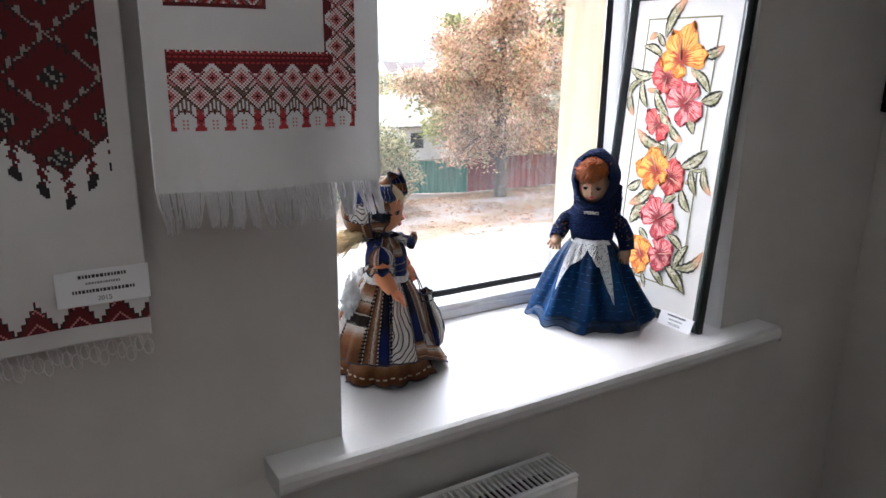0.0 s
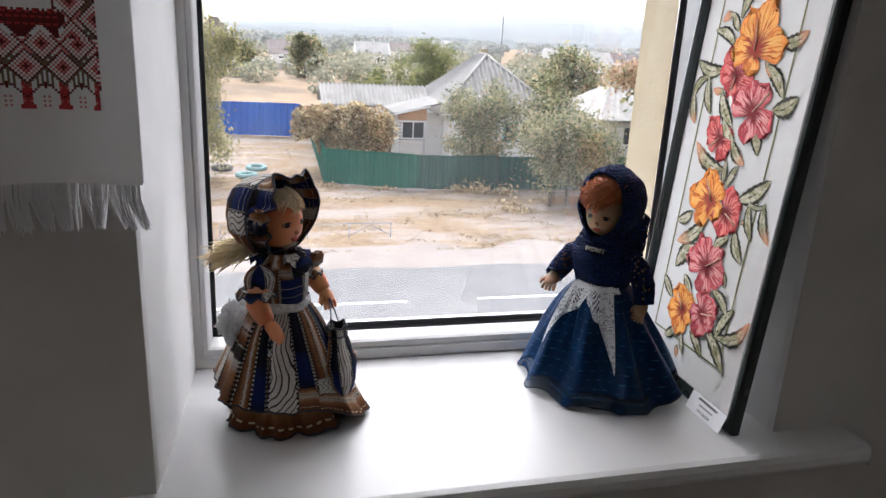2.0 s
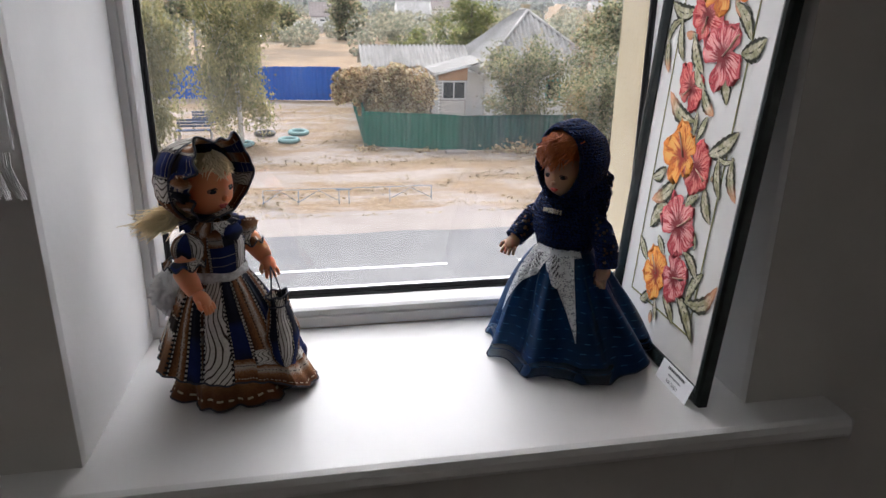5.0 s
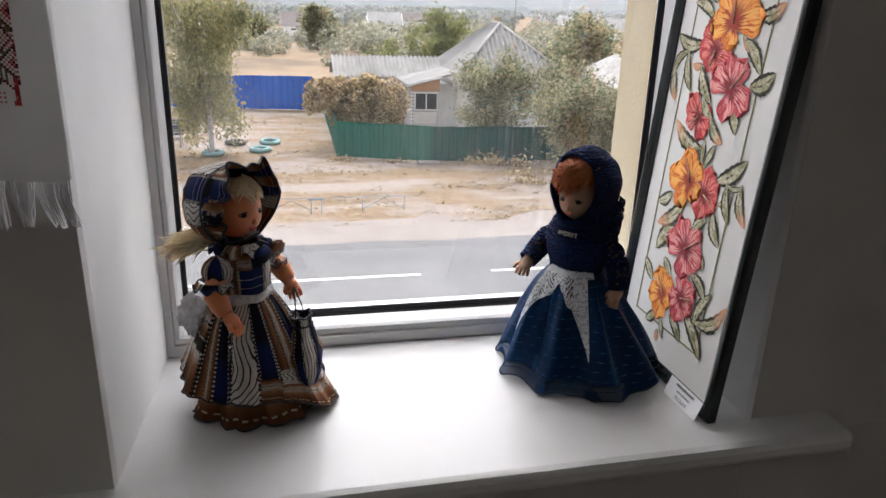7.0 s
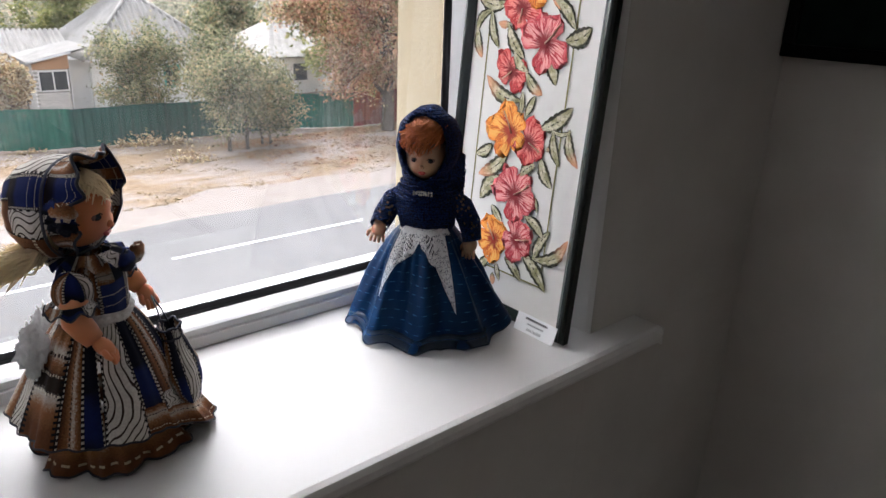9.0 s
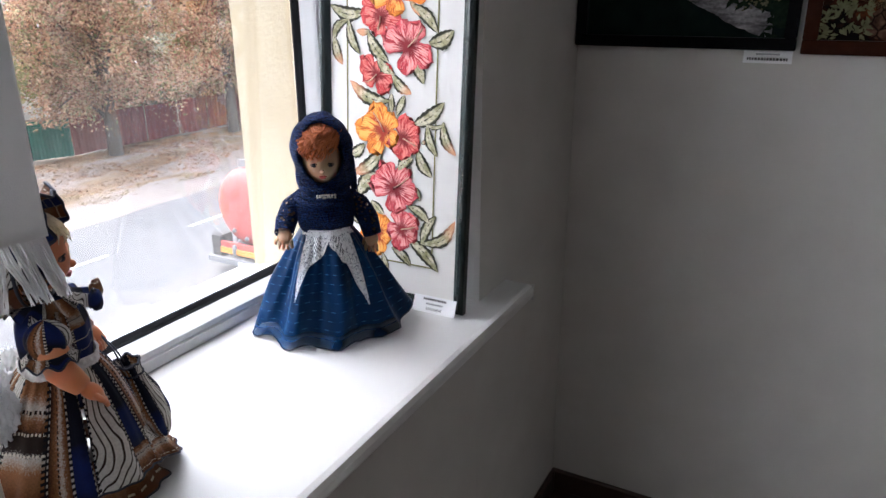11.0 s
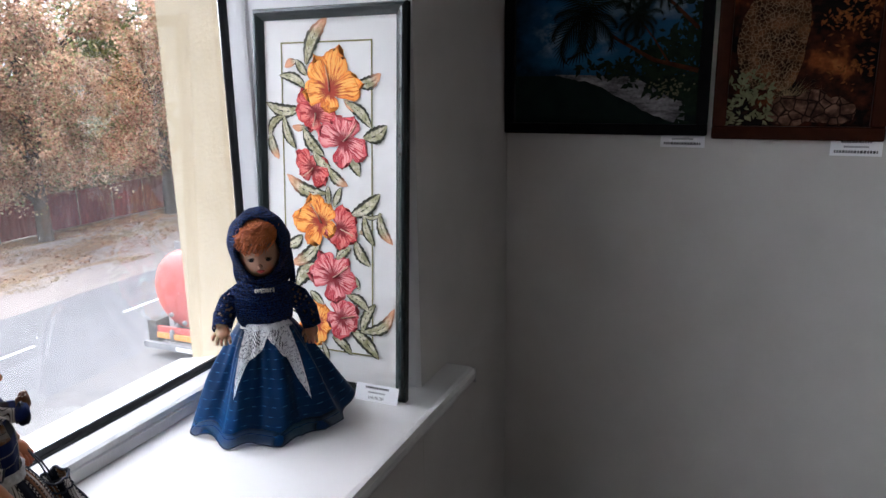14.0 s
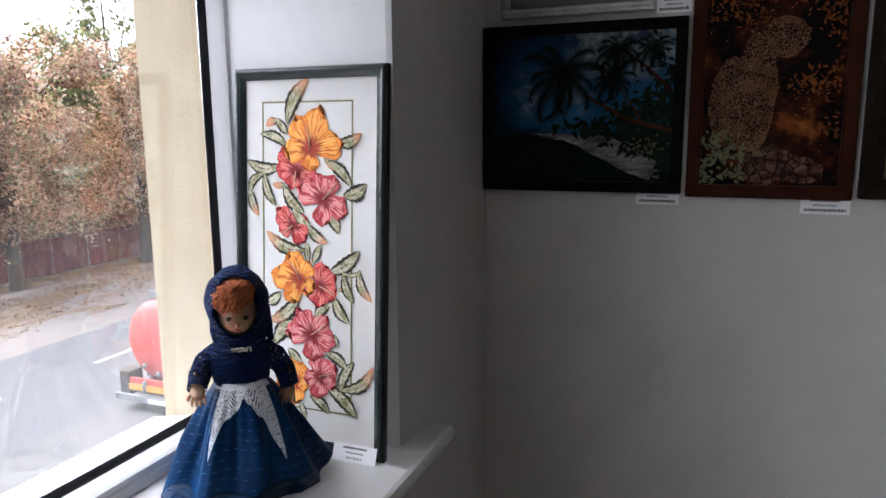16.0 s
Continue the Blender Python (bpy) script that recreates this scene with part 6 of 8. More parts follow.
    for i in range(300):
        x, z = hc[0] + r.uniform(-0.040, 0.010), 0.302
        p1 = Vector((x - 0.008, cy + 0.046 + r.uniform(-0.008, 0.008), 0.288 + r.uniform(-0.010, 0.008)))
        p2 = p1 + Vector((-0.012 + r.gauss(0, 0.005), 0.018 + r.gauss(0, 0.005), -0.008 + r.gauss(0, 0.006)))
        p3 = p2 + Vector((-0.010 + r.gauss(0, 0.007), 0.014 + r.gauss(0, 0.006), -0.006 + r.gauss(0, 0.008)))
        mb.tube([(x, cy + 0.03, z), p1, p2, p3], [0.0020, 0.0020, 0.0015, 0.0004], 4, HAIR)

    def bonnet(u, v):
        be, al = 6.28318 * u, 0.04 + 1.55 * v
        pleat = 1 + 0.035 * math.cos(14 * be) * (1 - v) + 0.02 * math.cos(5 * be + 1)
        low = max(0, -math.sin(be))
        pinch = 1 - 0.06 * math.exp(-((v - 0.97) / 0.06) ** 2)
        return (hc[0] + 0.060 * pinch * pleat * math.sin(al) ** 0.62 * math.cos(be), hc[1] + 0.004 + 0.068 * math.cos(al), hc[2] + 0.006 + 0.060 * pinch * pleat * math.sin(al) ** 0.62 * math.sin(be) - 0.008 * low)
    panelled(bonnet, 18, [(0.0, 0.07, BROWN, 0.0), (0.07, 0.17, NAVYP, 0.0), (0.17, 0.36, WHITE, 0.0), (0.36, 0.44, NAVYP, 0.0, 0.0, 0.55), (0.44, 0.56, BAND, 0.0, 0.0, 0.55), (0.36, 0.47, ROYAL, 0.0, 0.55, 1.0), (0.47, 0.56, SMALL, 0.0, 0.55, 1.0), (0.56, 0.66, SHORT, 0.0), (0.66, 0.74, SMALL, 0.0), (0.74, 0.86, BROWN, 0.0), (0.86, 1.0, BAND, 0.0)], 64)
    mb.tube([bonnet(i / 64, 0.97) for i in range(65)], 0.0022, 5, EDGE, cap=False)
    for k in range(4):
        mb.ball((hc[0] - 0.055 + 0.004 * (k % 2), hc[1] - 0.020 + 0.013 * (k % 2), hc[2] + 0.002 + 0.012 * (k // 2)), (0.008, 0.013, 0.012), 18, 12, (NAVYP, NAVYP, SHORT, NAVYP)[k], fn=lambda d, k=k: 1 + 0.6 * noise.noise(d * 2.6 + Vector((k * 3.3, 1, 0))) + 0.35 * noise.noise(d * 7))

    def brim(u, v):
        be = 6.28318 * u
        full = 0.74 + 0.26 * max(-1, min(1, 1.6 * math.sin(be) + 0.7))
        wave = v * v * full * (0.010 * math.cos(6 * be + 0.2 + 0.4 * math.sin(be)) + 0.005 * math.cos(13 * be))
        rr = (0.056 + 0.011 * v * v * full + 0.75 * wave) * (1 - 0.20 * v * max(0, -math.cos(be)))
        return (hc[0] + rr * math.cos(be), hc[1] + 0.004 - 0.034 * v * full + 0.6 * wave, hc[2] + 0.006 + rr * math.sin(be) * (1.0 if math.sin(be) > 0 else 0.92))
    cuts = [(0.0, 0.055, ROYAL, 0.0), (0.055, 0.10, SHORT, 0.0), (0.10, 0.135, ROYAL, 0.0), (0.135, 0.27, SHORT, 0.0), (0.27, 0.35, BROWN, 0.0), (0.35, 0.47, ROYAL, 0.0), (0.47, 0.56, SMALL, 0.0), (0.56, 0.66, BROWN, 0.0), (0.66, 0.76, NAVYP, 0.0), (0.76, 0.85, SMALL, 0.0), (0.85, 0.95, SHORT, 0.0), (0.95, 1.0, SMALL, 0.0)]
    panelled(brim, 8, cuts, 112)
    panelled(lambda u, v: tuple(Vector(brim(u, v)) + (Vector(hc) - Vector(brim(u, v))).normalized() * 0.0012), 8, cuts, 112)
    mb.tube([brim(i / 112, 1) for i in range(113)], 0.0020, 5, EDGE, cap=False)
    mb.moved(Matrix.Translation(hc) @ pose(0, 0, 0, 0, 0, -5) @ Matrix.Translation(-Vector(hc)))
    body.add(mb.v, mb.f, mb.m, mb.uv)
    mb = body
    # white lace bow behind the waist
    for k in range(7):
        c = Vector((cx - 0.046 + 0.016 * k, 0.046 + 0.007 * (k % 2), 0.184 - 0.020 * (k % 3)))
        mb.ball(c + Vector((-0.006, 0.006, -0.006)), (0.019, 0.014, 0.027), 36, 26, BOW, fn=lambda d, k=k: 1 + 0.45 * noise.noise(d * 4.5 + Vector((k * 3.1, 0, 0))) + 0.34 * noise.noise(d * 14 + Vector((k, 0, 5))))
    # drawstring bag hanging from her left hand
    hb = Vector((0.040, -0.046, 0.190))
    top = Vector((0.022, -0.072, 0.160))

    def bag(u, v):
        a = 6.28318 * u
        k = (1 + 0.05 * math.cos(9 * a) * (1 - 0.5 * v) + 0.05 * math.cos(5 * a + 20 * v))
        q = 0.016 + 0.014 * math.sin(2.9 * v) ** 2 if v > 0.12 else 0.020 - 0.03 * v
        q *= math.sqrt(max(0.02, 1 - max(0, (v - 0.8) / 0.2) ** 2))
        return (top.x - 0.026 * v + q * k * math.cos(a), top.y - 0.032 * v + 0.72 * q * k * math.sin(a), top.z - 0.104 * v + (0.002 * math.cos(5 * a) if v < 0.1 else 0))
    panelled(bag, 24, [(0.0, 0.16, NAVYP, 0.0), (0.16, 0.34, SMALL, 0.0), (0.34, 0.5, BROWN, 0.0), (0.5, 0.6, NAVYP, 0.0), (0.6, 0.74, SMALL, 0.0), (0.74, 0.86, NAVYP, 0.0), (0.86, 1.0, SHORT, 0.0)], 54)
    mb.tube([bag(i / 54, 0) for i in range(55)], 0.0018, 5, EDGE, cap=False)
    mb.tube([bag(i / 54, 0.13) for i in range(55)], 0.0016, 5, EDGE, cap=False)
    for q in (-1, 1):
        mb.tube([hb + Vector((0, 0, 0.006)), hb.lerp(top, 0.5) + Vector((q * 0.006, 0, 0.002)), top + Vector((q * 0.015, 0, -0.016))], 0.0012, 5, EDGE)
    mb.moved(pose(0.598, 1.172, SILL, 0, 0, 52))
    return solid("doll", mb, mats, "blond doll in brown and navy print dress with ruffled bonnet", "doll", group="dolls on the sill")


blue_doll()
print_doll()

# ---- outside: ground ----
G = -5.5


def rise(x, y):
    """Height of the land: flat by the street, then a long slope up to hills."""
    k = min(1.0, max(0.0, (y - 190) / 1000.0))
    h = 5 * k * k * (3 - 2 * k)
    if y > 190:
        h += 2 * k * noise.noise(Vector((x * 0.0022, y * 0.0016, 3.0))) + 2 * k * noise.noise(Vector((x * 0.0008, 7.0, 1.0)))
    bump = 0.0 if y < 21.5 else 0.06 * noise.noise(Vector((x * 0.35, y * 0.35, 0.5)))
    return G + h + bump


def ground_material():
    m, n, l, p = nodes_of("verge_ground")
    nt = m.node_tree
    co = coords(nt)
    mp = n.new("ShaderNodeMapping")
    mp.inputs["Scale"].default_value = (0.35, 1.0, 1.0)
    l.new(co, mp.inputs["Vector"])
    broad = noise_tex(nt, 0.55, 5, mp.outputs[0], 0.6)
    fine = noise_tex(nt, 7, 6, co, 0.7)
    soil = ramp(nt, fine, [(0.3, (0.235, 0.195, 0.165)), (0.7, (0.37, 0.315, 0.275))])
    straw = ramp(nt, fine, [(0.28, (0.11, 0.075, 0.042)), (0.5, (0.235, 0.165, 0.10)), (0.72, (0.34, 0.255, 0.165))])
    col = mix(nt, ramp(nt, broad, [(0.44, (0, 0, 0)), (0.56, (1, 1, 1))]), soil, straw)
    sep = n.new("ShaderNodeSeparateXYZ")
    l.new(co, sep.inputs[0])
    plots = ramp(nt, noise_tex(nt, 0.06, 6, co, 0.7), [(0.38, (0.17, 0.13, 0.09)), (0.5, (0.29, 0.205, 0.13)), (0.62, (0.24, 0.195, 0.14))])
    col = mix(nt, ramp(nt, maths(nt, "MULTIPLY", sep.outputs[1], 0.005), [(0.27, (0, 0, 0)), (0.36, (1, 1, 1))]), col, plots)
    l.new(col, p.inputs["Base Color"])
    p.inputs["Roughness"].default_value = 0.95
    p.inputs["Specular IOR Level"].default_value = 0.1
    bumped(nt, p, fine, 0.6, 0.05)
    return m


xs = [-2600, -1500, -800, -400, -200, -120, -80] + [-60 + 2.0 * i for i in range(66)] + [80, 110, 160, 240, 400, 700, 1200, 2200]
ys = [-120, -40, 0] + [2 + 1.5 * i for i in range(44)] + [72, 80, 90, 105, 125, 150, 180, 220, 270, 330, 400, 480, 570, 680, 800, 930, 1080, 1250, 1500, 2200]
gm = MB()
gm.add([(x, y, rise(x, y)) for y in ys for x in xs], [[j * len(xs) + i, j * len(xs) + i + 1, (j + 1) * len(xs) + i + 1, (j + 1) * len(xs) + i] for j in range(len(ys) - 1) for i in range(len(xs) - 1)])
solid("ground", gm, ground_material(), "dusty verge of pale soil and dry straw-coloured grass", "ground", "structure")

asphalt = surf("worn_asphalt", (0.124, 0.122, 0.120), (0.18, 0.176, 0.173), 1.2, 0.9, 0.5, 60, big=0.25, dist=0.01, spec=0.2)
dust = surf("roadside_dust", (0.235, 0.200, 0.175), (0.305, 0.268, 0.24), 0.9, 0.95, 0.4, 20, big=0.3, dist=0.02, spec=0.1)
road_paint = surf("road_paint", (0.62, 0.62, 0.6), (0.78, 0.78, 0.76), 6, 0.7, 0.2, 40)


def strip(y0, y1, z, wob, seed):
    def at(u, v):
        x = -90 + 180 * u
        e = wob * noise.noise(Vector((x * 0.4, seed, 0.0))) + 0.5 * wob * noise.noise(Vector((x * 1.7, seed, 2.0)))
        return (x, y0 + e * (1 - v) + (y1 - y0 + 0) * v + wob * v * noise.noise(Vector((x * 0.45, seed + 5, 0.0))), z)
    return MB().grid(260, 1, at)


solid("shoulder", strip(12.6, 23.2, G + 0.03, 0.9, 3.0), dust, "pale dusty gravel shoulder along the road", "road shoulder", "structure")
near_ground = surf("dusty_worn_tarmac", (0.135, 0.130, 0.123), (0.20, 0.19, 0.178), 1.5, 0.95, 0.5, 40, big=0.3, dist=0.01, spec=0.1)
solid("forecourt", strip(1.9, 14.75, G + 0.038, 0.3, 6.0), near_ground, "dusty worn tarmac between the building and the road", "forecourt", "structure")
solid("road", strip(14.6, 20.75, G + 0.045, 0.18, 9.0), asphalt, "worn grey asphalt road", "road", "structure")
for a, b in ((-10.0, -4.0), (-1.9, 4.24), (6.27, 12.25), (15.3, 21.3), (24.3, 30.3)):
    solid("road_marking", MB().box(a, b, 17.72, 17.86, G + 0.046, G + 0.052), road_paint, "white dash of the road's centre line", "road marking", "structure", "dashes of the centre line")


# ---- outside: plants ----
bark_pale = surf("birch_bark", (0.42, 0.40, 0.37), (0.7, 0.68, 0.64), 5, 0.8, 0.4, 20, dist=0.01)
bark_dark = surf("dark_bark", (0.05, 0.04, 0.032), (0.11, 0.09, 0.07), 6, 0.9, 0.6, 25, dist=0.02)
leaf_birch = leafy("birch_leaves", [(0.0, (0.18, 0.19, 0.08)), (0.5, (0.32, 0.31, 0.15)), (0.85, (0.44, 0.39, 0.19)), (1.0, (0.50, 0.42, 0.22))])
leaf_green = leafy("grey_green_leaves", [(0.0, (0.06, 0.07, 0.03)), (0.4, (0.22, 0.24, 0.13)), (0.75, (0.40, 0.39, 0.23)), (1.0, (0.52, 0.38, 0.24))])
leaf_rust = leafy("rusty_leaves", [(0.0, (0.11, 0.055, 0.035)), (0.25, (0.42, 0.235, 0.15)), (0.55, (0.66, 0.42, 0.28)), (0.75, (0.76, 0.57, 0.38)), (0.88, (0.42, 0.42, 0.22)), (1.0, (0.20, 0.25, 0.11))])
leaf_ivy = leafy("dry_creeper", [(0.0, (0.13, 0.085, 0.045)), (0.25, (0.36, 0.24, 0.13)), (0.55, (0.60, 0.46, 0.27)), (0.85, (0.80, 0.68, 0.46)), (1.0, (0.34, 0.34, 0.15))])
leaf_lime = leafy("yellow_green_leaves", [(0.0, (0.13, 0.15, 0.055)), (0.5, (0.23, 0.25, 0.09)), (1.0, (0.36, 0.34, 0.15))])


def leaves(mb, spots, size, rnd, droop=0.0, per=1, flat=1.0):
    """Small bent leaf clumps, one island each."""
    vs, fs = [], []
    for c in spots:
        for _ in range(per):
            s = size * rnd.uniform(0.6, 1.35)
            d = Vector((rnd.gauss(0, 1), rnd.gauss(0, 1), (rnd.gauss(0, 0.8) - droop) * flat)).normalized()
            e = d.cross(Vector((rnd.gauss(0, 1) * flat, rnd.gauss(0, 1) * flat, rnd.gauss(0, 1) + (1 - flat) * 2))).normalized()
            p, k = Vector(c), len(vs)
            n = d.cross(e) * 0.25 * s
            vs += [p - d * s, p + e * s * 0.5 + n, p + d * s, p - e * s * 0.5 + n]
            fs += [[k, k + 1, k + 2], [k, k + 2, k + 3]]
    return mb.add(vs, fs, smooth=False)


def tree(name, label, x, y, height, crown_z, rx, rz, bark, leaf, n, size, seed, droop=0.0, stems=1, lean=0.0, r0=0.16):
    rnd = random.Random(seed)
    z0 = rise(x, y)
    t = thing(name, label, "tree", (x, y, z0))
    wood, spots = MB(), []
    for s in range(stems):
        bx, by = x + rnd.uniform(-0.3, 0.3) * (stems > 1) * 3, y + rnd.uniform(-0.2, 0.2) * (stems > 1)
        pts, rad = [], []
        for i in range(8):
            f = i / 7
            pts.append((bx + lean * f * height + rnd.uniform(-0.08, 0.08) * f * 2, by + rnd.uniform(-0.1, 0.1) * f, z0 - 0.1 + f * height * 0.9))
            rad.append(r0 * (1 - 0.85 * f))
        wood.tube(pts, rad, 8)
        for i in range(26):
            f = rnd.uniform(0.25, 0.95)
            b = Vector(pts[min(7, int(f * 7))])
            a = rnd.uniform(0, 6.283)
            up = crown_z + rnd.uniform(-0.9, 0.95) * rz
            reach = math.sqrt(max(0.05, 1 - ((up - crown_z) / rz) ** 2)) * rx * rnd.uniform(0.55, 1.05)
            e = Vector((x + lean * height * 0.6 + math.cos(a) * reach, y + math.sin(a) * reach, up))
            mid = b.lerp(e, 0.5) + Vector((0, 0, 0.12 * reach))
            wood.tube([b, mid, e], [r0 * 0.32 * (1 - 0.6 * f), r0 * 0.2 * (1 - 0.6 * f), 0.012], 5, cap=False)
            spots += [b.lerp(mid, k) for k in (0.5, 0.8)] + [mid.lerp(e, k) for k in (0.2, 0.5, 0.8, 1.0)]
    crown = []
    for _ in range(n):
        c = rnd.choice(spots)
        w = (0.09 if rx > 4 else 0.13) * rx
        crown.append((c.x + rnd.gauss(0, w), c.y + rnd.gauss(0, w), c.z + rnd.gauss(0, w * 0.8) - (abs(rnd.gauss(0, 0.45)) * droop if droop else 0)))
    if rx > 4:
        crown = [c for c in crown if noise.noise(Vector(c) * 0.55) > -0.12 - 0.1 * rnd.random()]
    part("trunk", wood, bark, t)
    part("crown", leaves(MB(), crown, size, rnd, droop), leaf, t)
    return t


tree("birch_tree", "birch with a white trunk and drooping yellow-green foliage", -2.55, 34.9, 8.8, -0.7, 2.35, 3.5, bark_pale, leaf_birch, 21000, 0.085, 1, droop=1.4, r0=0.13)
tree("birch_tree", "birch with a white trunk and thin drooping foliage", -6.3, 34.2, 8.0, -1.2, 2.0, 3.2, bark_pale, leaf_birch, 11000, 0.09, 2, droop=1.8, r0=0.11)
tree("fruit_tree", "low bushy grey-green tree in front of the fence", 13.4, 28.9, 4.2, -3.0, 2.25, 1.75, bark_dark, leaf_green, 13000, 0.075, 3, stems=2, r0=0.09)
tree("fruit_tree", "low bushy grey-green tree in front of the fence", 15.6, 29.6, 3.6, -3.7, 1.5, 1.5, bark_dark, leaf_green, 8000, 0.075, 4, stems=2, r0=0.07)
tree("fruit_tree", "bushy yellowing tree behind the fence", 10.9, 33.6, 5.2, -2.2, 2.1, 2.0, bark_dark, leaf_green, 11000, 0.08, 5, stems=2, r0=0.09)
tree("fruit_tree", "bushy grey-green tree behind the fence", 14.8, 34.0, 4.9, -2.6, 2.3, 1.9, bark_dark, leaf_green, 10000, 0.08, 6, stems=2, r0=0.09)
tree("chestnut_tree", "tall chestnut tree with rusty autumn leaves", 21.7, 29.4, 13.0, 1.5, 5.2, 5.6, bark_dark, leaf_rust, 76000, 0.085, 7, r0=0.34)
tree("chestnut_tree", "tall chestnut tree with rusty autumn leaves", 29.0, 29.0, 12.0, 1.2, 4.8, 5.0, bark_dark, leaf_rust, 50000, 0.10, 8, r0=0.32)
tree("chestnut_tree", "chestnut tree with rusty autumn leaves", 38.0, 31.0, 12.0, 2.0, 4.6, 5.0, bark_dark, leaf_rust, 11000, 0.2, 9, r0=0.3)
for bx, by, mat, sd in ((23.6, 33.2, leaf_rust, 41), (27.2, 33.6, leaf_green, 42), (31.0, 33.4, leaf_rust, 43), (35.5, 33.6, leaf_green, 44)):
    tree("lilac_bush", "bushy shrub behind the maroon fence", bx, by, 3.6, -3.2, 2.2, 1.7, bark_dark, mat, 5000, 0.12, sd, stems=2, r0=0.06)
tree("maple_tree", "green and rusty tree behind the maroon fence", 26.0, 39.0, 11.0, 0.0, 4.6, 4.8, bark_dark, leaf_lime, 9000, 0.2, 18, r0=0.22)
tree("ash_tree", "tall green tree turning yellow behind the chestnuts", 35.0, 37.0, 17.0, 4.5, 4.8, 7.0, bark_dark, leaf_lime, 11000, 0.2, 10, r0=0.3)
tree("walnut_tree", "round yellow-green tree behind the house", 14.3, 60, 7.4, -1.4, 2.9, 2.7, bark_dark, leaf_lime, 6000, 0.17, 11, r0=0.15)
tree("walnut_tree", "round yellow-green tree behind the house", 9.6, 63, 4.5, -3.2, 2.3, 1.7, bark_dark, leaf_lime, 3500, 0.17, 12, r0=0.12)
tree("walnut_tree", "dark green tree behind the house", 24.5, 56, 7.6, -1.6, 3.4, 2.8, bark_dark, leaf_green, 6500, 0.18, 13, r0=0.15)
tree("walnut_tree", "dark green tree behind the house", 28.5, 62, 7.6, -1.4, 3.2, 2.8, bark_dark, leaf_green, 5000, 0.2, 14, r0=0.15)
tree("walnut_tree", "dark round tree by the white fence", 7.0, 118, 8.0, -1.6, 3.2, 3.0, bark_dark, leaf_green, 3500, 0.3, 15, r0=0.2)
tree("walnut_tree", "dark round tree by the white fence", -3.0, 128, 6.0, -2.4, 2.6, 2.4, bark_dark, leaf_green, 2500, 0.3, 16, r0=0.2)
tree("walnut_tree", "grey-green tree by the brick house", -15, 90, 10.0, -0.5, 4.0, 4.0, bark_dark, leaf_green, 5000, 0.28, 17, r0=0.2)

# creeper over the fence
rnd = random.Random(31)
hedge = thing("creeper_hedge", "dry yellow-brown creeper sprawling over its trellis", "hedge", (5, 37, G))
cage = MB()
for i in range(5):
    cage.tube([(4.2 + 0.7 * i, 37, G), (4.2 + 0.7 * i, 37, -2.6)], 0.03, 6)
cage.tube([(3.9, 37, -2.6), (7.1, 37, -2.6)], 0.03, 6)
part("trellis", cage, bark_dark, hedge)
sp = []
lumps = [(rnd.uniform(2.2, 6.9), rnd.uniform(36.0, 37.6), rnd.uniform(-4.2, -2.15), rnd.uniform(0.2, 0.5)) for _ in range(210)]
lumps = [(x, y, (max(z, -3.2) if x < 3.4 else z) + 0.45 * noise.noise(Vector((x * 1.1, 0.0, 9.0))), q) for x, y, z, q in lumps if z < -2.6 or x < 6.3]
for _ in range(26000):
    bx, by, bz, br = rnd.choice(lumps)
    d = Vector((rnd.gauss(0, 1), rnd.gauss(0, 1), rnd.gauss(0, 0.8))).normalized() * br * (0.75 + 0.3 * rnd.random() ** 0.5)
    sag = abs(rnd.gauss(0, 0.35)) if rnd.random() < 0.3 and bx > 4.2 else 0
    sp.append((bx + d.x, by + d.y * 0.8, max(G + 0.1, bz + d.z * 0.85 - sag)))
part("foliage", leaves(MB(), sp, 0.11, rnd), leaf_ivy, hedge)

# weeds at the foot of the fence and dry tufts on the verge
sp = []
for cx, cy, n, h in ((9.6, 31.9, 160, 0.5), (10.5, 31.7, 200, 0.7), (11.6, 31.4, 180, 0.6), (10.7, 28.2, 160, 0.6), (11.2, 27.8, 130, 0.4), (3.4, 33.2, 100, 0.3), (6.0, 32.6, 80, 0.25)):
    sp += [(cx + rnd.gauss(0, 0.3), cy + rnd.gauss(0, 0.2), G + abs(rnd.gauss(0, 0.4)) * h) for _ in range(n)]
tagged(solid("weeds", leaves(MB(), sp, 0.08, rnd), leaf_ivy, "dry weeds at the foot of the fence", "weeds", "stuff"))

leaf_straw = leafy("dry_grass_blades", [(0.0, (0.29, 0.21, 0.12)), (0.4, (0.34, 0.25, 0.145)), (0.8, (0.42, 0.33, 0.20)), (1.0, (0.32, 0.27, 0.15))])
sp = []
for _ in range(42000):
    x, y = rnd.uniform(-9, 34), 22.6 + 30 * rnd.random() ** 1.6
    if x > 3.3 and y > 32 or x > 16 and y > 30.5:
        continue
    patch = noise.noise(Vector((x * 0.16, y * 0.5, 8.0))) + 0.6 * noise.noise(Vector((x * 0.6, y * 1.3, 3.0)))
    if patch < (0.0 if y < 30 else -0.25) + 0.25 * rnd.random():
        continue
    sp.append((x, y, rise(x, y) + 0.03))
tagged(solid("dry_grass", leaves(MB(), sp, 0.07, rnd, flat=0.2), leaf_straw, "dry straw-coloured grass in patches on the verge", "grass", "stuff"))

